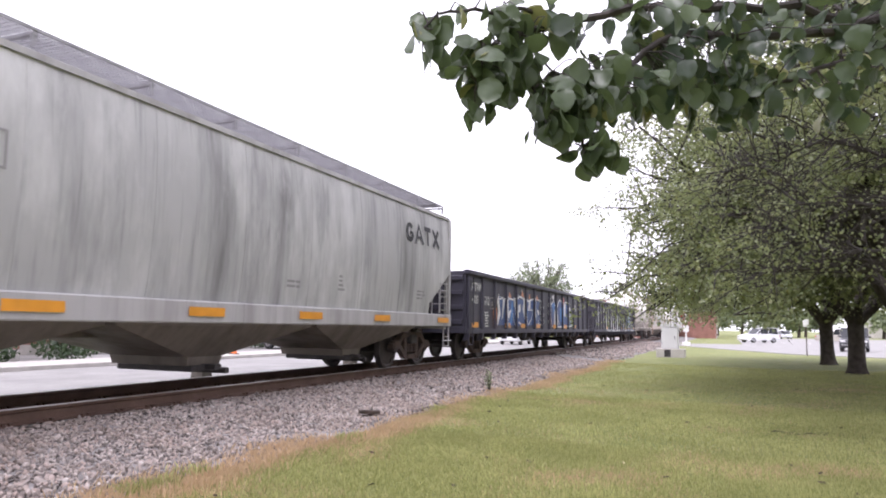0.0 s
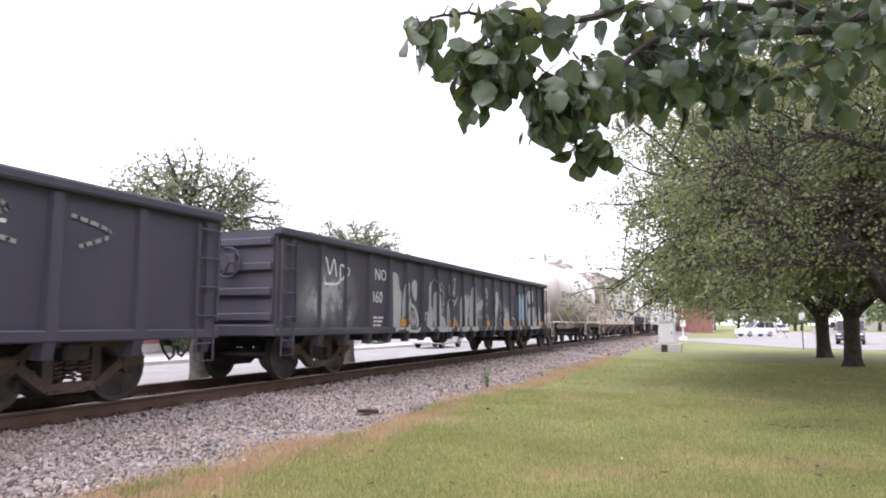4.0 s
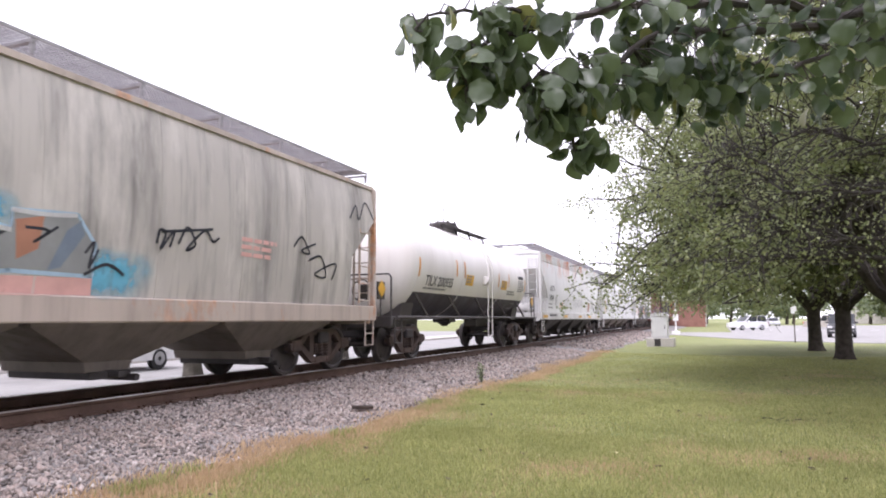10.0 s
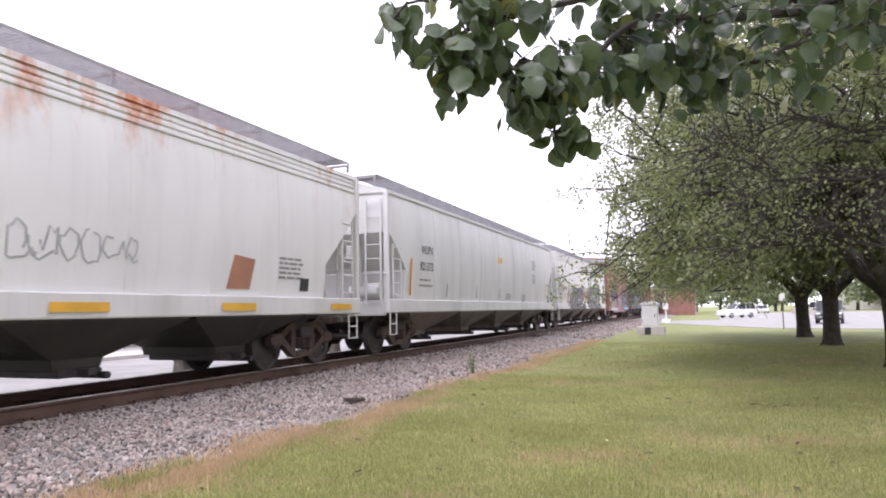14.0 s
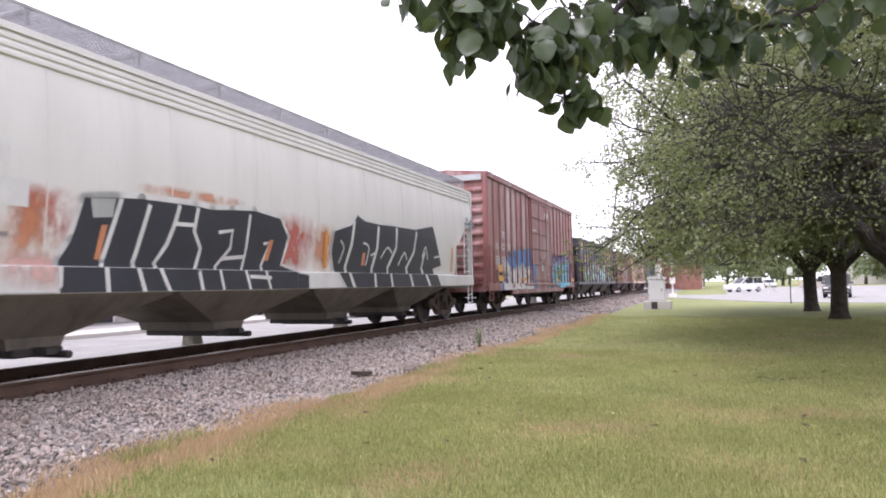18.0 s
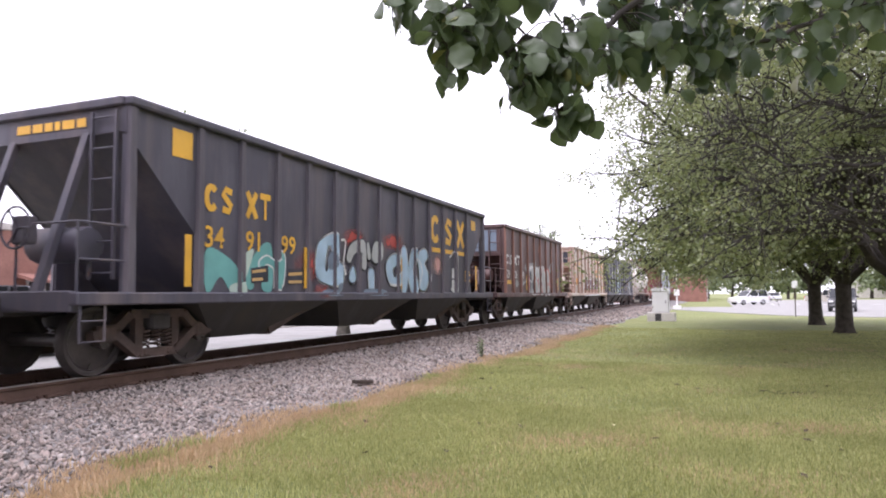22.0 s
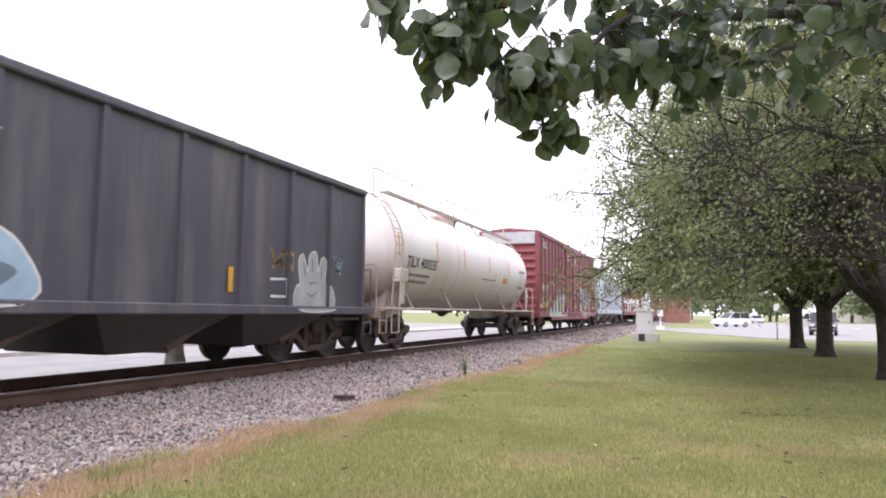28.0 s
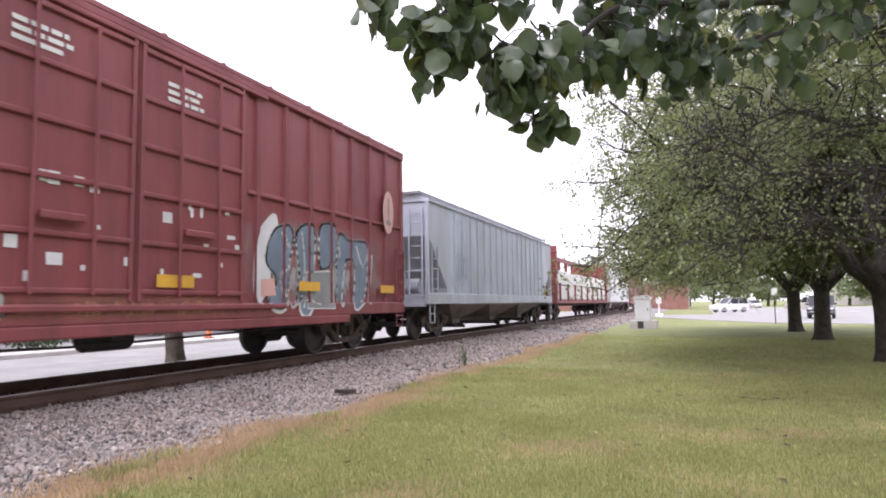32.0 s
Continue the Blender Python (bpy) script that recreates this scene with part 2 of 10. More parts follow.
# ---- mesh building ----
class Geo:
    """Gathers vertices and faces of one part."""

    def __init__(self):
        self.v, self.f = [], []

    def add(self, verts, faces):
        k = len(self.v)
        self.v += [tuple(p) for p in verts]
        self.f += [tuple(k + i for i in f) for f in faces]
        return self

    def loft(self, rings, caps=True, closed=True):
        n, k = len(rings[0]), len(self.v)
        for r in rings:
            self.v += [tuple(p) for p in r]
        for a in range(len(rings) - 1):
            for i in range(n if closed else n - 1):
                j = (i + 1) % n
                self.f.append((k + a * n + i, k + a * n + j, k + (a + 1) * n + j, k + (a + 1) * n + i))
        if caps and closed:
            self.f.append(tuple(k + i for i in reversed(range(n))))
            self.f.append(tuple(k + (len(rings) - 1) * n + i for i in range(n)))
        return self

    def box(self, x0, x1, y0, y1, z0, z1, c=0.0):
        """A box; c: the width of its chamfered edges."""
        if c <= 0:
            return self.loft([[(x0, y0, z), (x1, y0, z), (x1, y1, z), (x0, y1, z)] for z in (z0, z1)])

        def ring(z, s):
            a, b, d, e = x0 + s, x1 - s, y0 + s, y1 - s
            return [(a + c, d, z), (b - c, d, z), (b, d + c, z), (b, e - c, z), (b - c, e, z), (a + c, e, z), (a, e - c, z), (a, d + c, z)]
        return self.loft([ring(z0, c * 0.6), ring(z0 + c, 0), ring(z1 - c, 0), ring(z1, c * 0.6)])

    def tube(self, pts, r, n=6):
        """A round bar through points; r: one radius or one for each point."""
        pts = [Vector(p) for p in pts]
        rr = r if isinstance(r, (list, tuple)) else [r] * len(pts)
        rings, up = [], None
        for i, p in enumerate(pts):
            d = (pts[min(i + 1, len(pts) - 1)] - pts[max(i - 1, 0)]).normalized()
            if up is None:
                up = Vector((0, 0, 1)) if abs(d.z) < 0.9 else Vector((1, 0, 0))
            s = d.cross(up).normalized()
            up = s.cross(d).normalized()
            rings.append([p + rr[i] * (math.cos(a) * s + math.sin(a) * up) for a in (2 * math.pi * k / n for k in range(n))])
        return self.loft(rings)

    def cyl(self, c, axis, r, h, n=20):
        """A round disc or drum from point c along axis 'x', 'y' or 'z'; r, h may be lists for a turned shape."""
        rs, hs = (r, h) if isinstance(r, (list, tuple)) else ((r, r), (0, h))
        rings = []
        for q, s in zip(rs, hs):
            ring = []
            for k in range(n):
                a = 2 * math.pi * k / n
                u, w = q * math.cos(a), q * math.sin(a)
                ring.append({"x": (c[0] + s, c[1] + u, c[2] + w), "y": (c[0] + w, c[1] + s, c[2] + u), "z": (c[0] + u, c[1] + w, c[2] + s)}[axis])
            rings.append(ring)
        return self.loft(rings)

    def plate(self, outline, x0, x1):
        """An outline of (y, z) given thickness from x0 to x1."""
        return self.loft([[(x, y, z) for y, z in outline] for x in (x0, x1)])

    def beam(self, p, q, w, h):
        p, q = Vector(p), Vector(q)
        d = (q - p).normalized()
        up = Vector((0, 0, 1)) if abs(d.z) < 0.95 else Vector((1, 0, 0))
        s = d.cross(up).normalized()
        u = s.cross(d)
        return self.loft([[e + s * a * w / 2 + u * b * h / 2 for a, b in ((-1, -1), (1, -1), (1, 1), (-1, 1))] for e in (p, q)])

    def mesh(self, name, smooth=False):
        me = bpy.data.meshes.new(name)
        me.from_pydata(self.v, [], self.f)
        bm = bmesh.new()
        bm.from_mesh(me)
        bmesh.ops.recalc_face_normals(bm, faces=bm.faces)
        bm.to_mesh(me)
        bm.free()
        if smooth:
            me.shade_smooth()
            me.set_sharp_from_angle(angle=radians(40))
        return me


def part(name, geo, material, parent=None, label="", smooth=False, kind="", at=None):
    """Links a Geo, or a mesh made before, as one object under parent."""
    me = geo
    if isinstance(geo, Geo):
        me = geo.mesh(name, smooth)
        me.materials.append(material)
    ob = new(name, me)
    ob.parent = parent
    if at is not None:
        ob.matrix_basis = at
    return tagged(ob, label, "", "", kind)


def raw(name, verts, faces, material, smooth=False):
    """A large mesh straight from arrays."""
    me = bpy.data.meshes.new(name)
    me.from_pydata(verts, [], faces)
    me.materials.append(material)
    if smooth:
        me.shade_smooth()
    return me


def thing(name, label, category, group="", at=None):
    e = new(name)
    e.empty_display_size = 0.3
    if at is not None:
        e.matrix_basis = at
    return tagged(e, label, category, group)


# ---- setting: ground, track bed, road, car park ----
rng = np.random.default_rng(7)


def ground_height(x, y):
    """Gentle unevenness of the lawn."""
    return 0.025 * math.sin(0.55 * x + 0.4) * math.sin(0.38 * y) + 0.012 * math.sin(1.9 * x) * math.cos(1.3 * y + 1)


def build_ground():
    xs = [-1800, -600, -200, -80, -40] + list(np.arange(-20, -5.5, 2.0)) + list(np.arange(-5.5, 8.01, 0.5)) + [10, 14, 20, 30, 45, 80, 200, 600, 1800]
    ys = [-1800, -600, -200, -60, -20, -8, -4] + list(np.arange(-2, 30.1, 0.8)) + [32, 35, 38, 41, 45, 50, 60, 75, 100, 140, 200, 400, 900, 1800]
    vs, fs = [], []
    for y in ys:
        for x in xs:
            inside = -4.6 < x < 9 and -4 < y < 42
            vs.append((x, y, ground_height(x, y) if inside else -0.01))
    w = len(xs)
    for j in range(len(ys) - 1):
        for i in range(w - 1):
            a = j * w + i
            fs.append((a, a + 1, a + w + 1, a + w))
    tagged(new("ground", raw("ground", vs, fs, M["lawn"], True)), "mown green lawn with dry tan patches", "ground", kind="structure")


BED = [(-4.55, -0.03), (-4.85, 0.03), (-5.4, 0.09), (-6.3, 0.17), (-6.95, 0.235), (-7.3, 0.245), (-8.45, 0.235), (-9.6, 0.245), (-10.1, 0.20), (-11.3, -0.03)]


def bed_height(x):
    for (a, p), (b, q) in zip(BED, BED[1:]):
        if b <= x <= a:
            return p + (q - p) * (a - x) / (a - b)
    return 0.0


def build_bed():
    ys = [-300, -200, -100, -50] + list(np.arange(-20, 60, 1.0)) + list(np.arange(60, 460, 12.0))
    vs = [(x + 0.10 * math.sin(y * 0.9 + k) * (k in (0, 1)), y, z + 0.012 * math.sin(3.1 * y + 2 * k)) for y in ys for k, (x, z) in enumerate(BED)]
    n = len(BED)
    fs = [(j * n + i + 1, j * n + i, (j + 1) * n + i, (j + 1) * n + i + 1) for j in range(len(ys) - 1) for i in range(n - 1)]
    tagged(new("track_bed", raw("track_bed", vs, fs, M["gravel_bed"])), "grey gravel track bed with sloping shoulder", "track bed", kind="structure")


ICO = None


def icosahedron():
    p = (1 + 5 ** 0.5) / 2
    v = np.array([(-1, p, 0), (1, p, 0), (-1, -p, 0), (1, -p, 0), (0, -1, p), (0, 1, p), (0, -1, -p), (0, 1, -p), (p, 0, -1), (p, 0, 1), (-p, 0, -1), (-p, 0, 1)], float)
    f = [(0, 11, 5), (0, 5, 1), (0, 1, 7), (0, 7, 10), (0, 10, 11), (1, 5, 9), (5, 11, 4), (11, 10, 2), (10, 7, 6), (7, 1, 8),
         (3, 9, 4), (3, 4, 2), (3, 2, 6), (3, 6, 8), (3, 8, 9), (4, 9, 5), (2, 4, 11), (6, 2, 10), (8, 6, 7), (9, 8, 1)]
    return v / np.linalg.norm(v[0]), np.array(f)


def many(shape_v, shape_f, places, name, material, jitter=0.0):
    """One mesh of many copies: places is a list of 3x3 matrices and positions."""
    mats, pos = places
    n, k = len(pos), len(shape_v)
    base = np.broadcast_to(shape_v, (n, k, 3))
    if jitter:
        base = base * (1 + rng.uniform(-jitter, jitter, (n, k, 1)))
    v = np.einsum("nij,nkj->nki", mats, base) + pos[:, None, :]
    size = shape_f.shape[1]
    f = (shape_f[None] + (np.arange(n) * k)[:, None, None]).reshape(-1, size)
    me = bpy.data.meshes.new(name)
    me.vertices.add(n * k)
    me.vertices.foreach_set("co", v.reshape(-1).astype(np.float32))
    me.loops.add(f.size)
    me.loops.foreach_set("vertex_index", f.reshape(-1).astype(np.int32))
    me.polygons.add(len(f))
    me.polygons.foreach_set("loop_start", (np.arange(len(f)) * size).astype(np.int32))
    me.update(calc_edges=True)
    me.materials.append(material)
    return me


def turns(n):
    """n random rotations."""
    q = rng.normal(size=(n, 4))
    q /= np.linalg.norm(q, axis=1)[:, None]
    w, x, y, z = q.T
    return np.stack([np.stack([1 - 2 * (y * y + z * z), 2 * (x * y - w * z), 2 * (x * z + w * y)], 1),
                     np.stack([2 * (x * y + w * z), 1 - 2 * (x * x + z * z), 2 * (y * z - w * x)], 1),
                     np.stack([2 * (x * z - w * y), 2 * (y * z + w * x), 1 - 2 * (x * x + y * y)], 1)], 1)


def stone_material():
    m, n, l, b = shader("ballast_stone", 0.9)
    geo = n.new("ShaderNodeNewGeometry")
    cr = n.new("ShaderNodeValToRGB")
    els = cr.color_ramp.elements
    els[0].color, els[1].color = (0.050, 0.043, 0.040, 1), (0.47, 0.43, 0.40, 1)
    for p, c in ((0.25, (0.205, 0.18, 0.167, 1)), (0.55, (0.35, 0.31, 0.285, 1)), (0.8, (0.36, 0.285, 0.25, 1))):
        els.new(p).color = c
    l.new(geo.outputs["Random Per Island"], cr.inputs[0])
    col = blend(n, l, ramp(n, l, noise_at(n, l, 1.3, detail=4), 0.4, 0.7, 0, 0.45), cr.outputs[0], (0.23, 0.17, 0.135))
    l.new(col, b.inputs["Base Color"])
    return m


def build_stones():
    v, f = icosahedron()
    stone = stone_material()
    groups = ((-7.55, -4.70, 2.5, 13, 640, 0.014, 0.031), (-7.55, -4.6, 13, 30, 210, 0.022, 0.042), (-7.5, -4.6, 32, 70, 30, 0.045, 0.075), (-11.0, -9.5, 2, 40, 40, 0.035, 0.06))
    mats, pos = [], []
    for x0, x1, y0, y1, dens, a, b in groups:
        n = int((x1 - x0) * (y1 - y0) * dens)
        x, y = rng.uniform(x0, x1, n), rng.uniform(y0, y1, n)
        keep = (x < -4.95) | (rng.uniform(size=n) < 0.35)
        x, y = x[keep], y[keep]
        n = len(x)
        s = rng.uniform(a, b, n) * (1 + 0.5 * (rng.uniform(size=n) > 0.93))
        z = np.array([bed_height(q) for q in x]) + s * 0.35
        mats.append(turns(n) * (s[:, None] * np.stack([rng.uniform(0.8, 1.75, n), rng.uniform(0.5, 1.0, n), rng.uniform(0.35, 0.7, n)], 1))[:, None, :])
        pos.append(np.stack([x, y, z], 1))
    me = many(v, f, (np.concatenate(mats), np.concatenate(pos)), "ballast_stones", stone, 0.30)
    tagged(new("ballast_stones", me), "angular grey and pinkish crushed ballast stones", "ballast", kind="stuff")


def build_track():
    track = tagged(new("track"), "rusty rails on dark wooden ties", "railway track", kind="structure")
    prof = [(-0.075, 0), (0.075, 0), (0.075, 0.012), (0.012, 0.035), (0.010, 0.135), (0.036, 0.150), (0.037, 0.178), (-0.037, 0.178), (-0.036, 0.150), (-0.010, 0.135), (-0.012, 0.035), (-0.075, 0.012)]
    for side in (-1, 1):
        cx = TRACK_X + side * 0.7545
        g = Geo()
        g.loft([[(cx + x, y, RAIL_Z - 0.19 + z) for x, z in prof] for y in (-300, -20, 15, 60, 450)])
        rail = part("rail", g, M["rail"], track)
        part("rail_head", Geo().box(cx - 0.034, cx + 0.034, -300, 450, RAIL_Z - 0.0121, RAIL_Z, 0.005), M["rail_top"], rail, "worn shiny running surface")
        clip = Geo().box(-0.10, 0.10, -0.09, 0.09, 0, 0.018).box(0.045, 0.095, -0.06, -0.03, 0.018, 0.05).box(0.045, 0.095, 0.03, 0.06, 0.018, 0.05).mesh("tie_plate")
        clip.materials.append(M["rail"])
        for k in range(90):
            part("tie_plate", clip, None, track, at=pose(cx, 0.2 + 0.53 * k, 0.250))
    ties = []
    for k in range(3):
        g = Geo().box(-1.3, 1.3, -0.115, 0.115, -0.16, 0, 0.012)
        g.v = [(x, y + 0.006 * math.sin(5 * x + k), z + 0.006 * math.sin(9 * x + 2 * k)) for x, y, z in g.v]
        me = g.mesh("tie")
        me.materials.append(M["tie"])
        ties.append(me)
    r = random.Random(4)
    for k in range(190):
        part("tie", ties[k % 3], None, track, at=pose(TRACK_X + r.uniform(-0.07, 0.07), -10 + 0.2 + 0.53 * k, 0.262 + r.uniform(-0.006, 0.004), 0, 0, r.uniform(-0.8, 0.8)))


def sheet(name, outline, z0, z1, material, label, category, parent=None):
    g = Geo().loft([[(x, y, z) for x, y in outline] for z in (z0, z1)])
    ob = part(name, g, material, parent)
    return tagged(ob, label, category, kind="structure")


def build_roads():
    sheet("road", [(-18.8, -400), (-13.2, -400), (-13.2, 66), (-18.8, 66)], -0.2, 0.012, M["asphalt"], "pale sun-bleached asphalt street", "road")
    sheet("kerb", [(-19.02, -60), (-18.8, -60), (-18.8, 66), (-19.02, 66)], -0.2, 0.14, M["concrete"], "pale concrete kerb", "kerb")
    sheet("pavement", [(-21.4, -60), (-19.02, -60), (-19.02, 66), (-21.4, 66)], -0.2, 0.13, M["concrete"], "concrete pavement", "pavement")
    sheet("forecourt", [(-31, -40), (-21.4, -40), (-21.4, 66), (-31, 66)], -0.2, 0.02, M["asphalt"], "worn asphalt forecourt", "forecourt")
    sheet("crossing_road", [(-60, 66.2), (-3.8, 66.2), (0.6, 56), (3.8, 49.2), (8.3, 46.4), (24, 44), (80, 44), (80, 150), (2, 150), (1.6, 78), (-5, 77), (-12.8, 80), (-12.8, 420), (-19.2, 420), (-19.2, 80), (-60, 80)],
          -0.2, 0.02, M["asphalt"], "pale asphalt car park and crossing road", "car park")
    r = random.Random(2)
    for k in range(9):
        x = 6.5 + k * 2.8
        g = Geo().box(x - 0.05, x + 0.05, 92, 97, 0.0205, 0.024)
        tagged(part("bay_line", g, M["white"]), "white painted parking bay line", "road marking", "bay lines", "structure")


build_ground()
build_bed()
build_stones()
build_track()
build_roads()


# ---- the train ----
HW = 1.47


def side_text(parent, words, y, z, size, material, xs, name="lettering", stretch=1.0, sub=""):
    """Letters on the side that faces +x: xs(z) gives the surface. y: where the line starts."""
    cu = bpy.data.curves.new("words", "FONT")
    cu.body, cu.size, cu.resolution_u = words, size, 2
    cu.offset = 0.012 * size
    ob = bpy.data.objects.new("words", cu)
    me = bpy.data.meshes.new_from_object(ob)
    bpy.data.objects.remove(ob)
    for v in me.vertices:
        u, w = v.co.x * stretch, v.co.y
        v.co = (xs(z + w) + 0.012, y + u, z + w)
    me.materials.clear()
    me.materials.append(material)
    o = new(name, me)
    o.parent = parent
    return o


def side_shapes(parent, outlines, material, xs, name, off=0.008):
    """Flat painted shapes on the side: outlines of (y, z)."""
    vs, fs = [], []
    for i, o in enumerate(outlines):
        k = len(vs)
        vs += [(xs(z) + off + 0.00008 * (i % 30), y, z) for y, z in o]
        fs.append(tuple(range(k, k + len(o))))
    ob = new(name, raw(name, vs, fs, material))
    ob.parent = parent
    return ob


def rect(y, z, w, h):
    return [(y, z), (y + w, z), (y + w, z + h), (y, z + h)]


def bars(parent, y, z, w, rows, material, xs, seed=1, pitch=0.085, thick=0.045):
    """Stencilled small print, as bars."""
    r = random.Random(seed)
    out = []
    for k in range(rows):
        a = y
        end = y + w * r.uniform(0.7, 1)
        while a < end - 0.05:
            b = min(end, a + r.uniform(0.10, 0.32))
            out.append(rect(a, z - k * pitch, b - a, thick))
            a = b + 0.035
    return side_shapes(parent, out, material, xs, "stencil_print", 0.006)


def ribbon(pts, w0, w1=None):
    """A brush stroke as an outline."""
    w1 = w0 if w1 is None else w1
    left, right = [], []
    for i, (a, b) in enumerate(pts):
        p, q = pts[max(i - 1, 0)], pts[min(i + 1, len(pts) - 1)]
        d = math.hypot(q[0] - p[0], q[1] - p[1]) or 1
        nx, nz = -(q[1] - p[1]) / d, (q[0] - p[0]) / d
        w = (w0 + (w1 - w0) * i / max(1, len(pts) - 1)) / 2
        left.append((a + nx * w, b + nz * w))
        right.append((a - nx * w, b - nz * w))
    return [[left[i], left[i + 1], right[i + 1], right[i]] for i in range(len(pts) - 1)]


def fog_material(key, colour):
    """Paint blown thin from a spray can: full in the middle, broken up and gone at the edge."""
    m, n, l, b = shader("spray_fog_" + key, 0.6)
    b.inputs["Base Color"].default_value = (*colour, 1)
    co, sep = n.new("ShaderNodeTexCoord"), n.new("ShaderNodeSeparateXYZ")
    l.new(co.outputs["Generated"], sep.inputs[0])
    edge = None
    for axis in (1, 2):
        for a, z in ((0.0, 0.38), (1.0, 0.62)):
            side = ramp(n, l, sep.outputs[axis], min(a, z), max(a, z), 0 if a < z else 1, 1 if a < z else 0)
            edge = side if edge is None else times(n, l, edge, side)
    cover = times(n, l, edge, ramp(n, l, noise_at(n, l, 2.6, (1, 1, 0.6), detail=8, rough=0.68), 0.34, 0.66, 0.0, 1.6))
    clear, mixer = n.new("ShaderNodeBsdfTransparent"), n.new("ShaderNodeMixShader")
    l.new(ramp(n, l, cover, 0.10, 1.0, 0, 0.72), mixer.inputs[0])
    l.new(clear.outputs[0], mixer.inputs[1])
    l.new(b.outputs[0], mixer.inputs[2])
    l.new(mixer.outputs[0], n["Material Output"].inputs["Surface"])
    return m


FOG = {}


def cut_at(poly, axis, lim, sign):
    """The part of an outline on one side of a line."""
    out = []
    for i, p in enumerate(poly):
        q = poly[i - 1]
        a, b = sign * (q[axis] - lim), sign * (p[axis] - lim)
        if (a >= 0) != (b >= 0):
            f = a / (a - b)
            out.append((q[0] + (p[0] - q[0]) * f, q[1] + (p[1] - q[1]) * f))
        if b >= 0:
            out.append(p)
    return out


def rounded(pts, closed, n=5):
    """A smooth line through points."""
    m, out = len(pts), []
    for i in range(m if closed else m - 1):
        p0, p1, p2, p3 = (pts[k % m] if closed else pts[max(0, min(m - 1, k))] for k in (i - 1, i, i + 1, i + 2))
        for k in range(n):
            f = k / n
            out.append(tuple(0.5 * (2 * b + (c - a) * f + (2 * a - 5 * b + 4 * c - d) * f * f + (3 * b - a - 3 * c + d) * f ** 3) for a, b, c, d in zip(p0, p1, p2, p3)))
    return out if closed else out + [pts[-1]]


class Mural:
    """Sprayed paint on a car's side, laid over its panels, posts and sill. Places: metres from the car's end, and over the rail."""

    def __init__(self, car, half, zones):
        self.car, self.half, self.zones, self.layer = car, half, zones, 0

    def put(self, polys, material, name):
        vs, fs = [], []
        off = 0.003 + 0.0009 * self.layer
        self.layer += 1
        for poly in polys:
            poly = [(y - self.half, z) for y, z in poly]
            for y0, y1, z0, z1, face in self.zones:
                p = poly
                for axis, lim, sign in ((0, y0, 1), (0, y1, -1), (1, z0, 1), (1, z1, -1)):
                    p = cut_at(p, axis, lim, sign) if len(p) > 2 else p
                if len(p) > 2:
                    k = len(vs)
                    vs += [(face(z) + off, y, z) for y, z in p]
                    fs.append(tuple(range(k, k + len(p))))
        ob = new(name, raw(name, vs, fs, material))
        ob.parent = self.car
        return ob

    def fill(self, colour, *outlines, smooth=True, rim=None, rim_w=0.05):
        outlines = [rounded(o, True) for o in outlines] if smooth else list(outlines)
        if rim:
            ring = []
            for o in outlines:
                ring += self.band(o + [o[0], o[1]], 2 * rim_w)
            self.put(ring, SPRAY[rim], "graffiti_outline")
        self.put(outlines, SPRAY[colour], "graffiti_fill")

    def band(self, pts, w):
        out = ribbon(pts, w)
        for a, b in pts[1:-1]:
            out.append([(a + w / 2 * math.cos(t), b + w / 2 * math.sin(t)) for t in (i * math.pi / 4 for i in range(8))])
        return out

    def line(self, colour, w, *lines, smooth=True):
        out = []
        for pts in lines:
            out += self.band(rounded(pts, False) if smooth else pts, w)
        self.put(out, SPRAY[colour], "graffiti_line")

    def fog(self, colour, y, z, w, h):
        if colour not in FOG:
            FOG[colour] = fog_material(colour, tuple(SPRAY_COLOURS[colour]))
        y, z, w, h = y - 0.12 * w, z - 0.12 * h, 1.24 * w, 1.24 * h
        self.put([rect(y, z, w, h)], FOG[colour], "graffiti_haze")


def gondola_zones(half, posts, top, first):
    out = [(-half, half, 0.955, top - 0.04, lambda z: 1.42), (-half, half, 0.82, 0.955, lambda z: 1.50)]
    for k in range(posts):
        y = -half + first + (2 * half - 2 * first) * k / (posts - 1)
        out.append((y - 0.066, y + 0.066, 0.92, top - 0.06, lambda z: 1.501 - 0.02 * (z - 0.9) / (top - 0.95)))
    return out


def hopper_zones(xs):
    cuts = [1.345, 1.55, 1.9, 2.3, 2.7, 3.1, 3.5, 3.8]
    return [(-99, 99, 1.03, 1.335, lambda z: 1.50)] + [(-99, 99, a, b, xs) for a, b in zip(cuts, cuts[1:])]


def boxcar_zones(half, door, ribs, rib_at):
    spots = np.linspace(-half + 0.06, half - 0.06, ribs)
    if rib_at:
        spots = [-half + 0.06, half - 0.06] + [-half + rib_at[0] + rib_at[1] * k for k in range(ribs)]
    out = [(-half, door[0], 1.08, 4.8, lambda z: 1.42), (door[1], half, 1.08, 4.8, lambda z: 1.42), (door[0], door[1], 1.08, 4.6, lambda z: 1.49), (-half, half, 0.825, 1.075, lambda z: 1.50)]
    for y in [y for y in spots if not door[0] - 0.1 < y < door[1] + 0.1] + [door[0] - 0.05, door[1] + 0.05]:
        out.append((y - 0.06, y + 0.06, 1.08, 4.7, lambda z: 1.472))
    return out


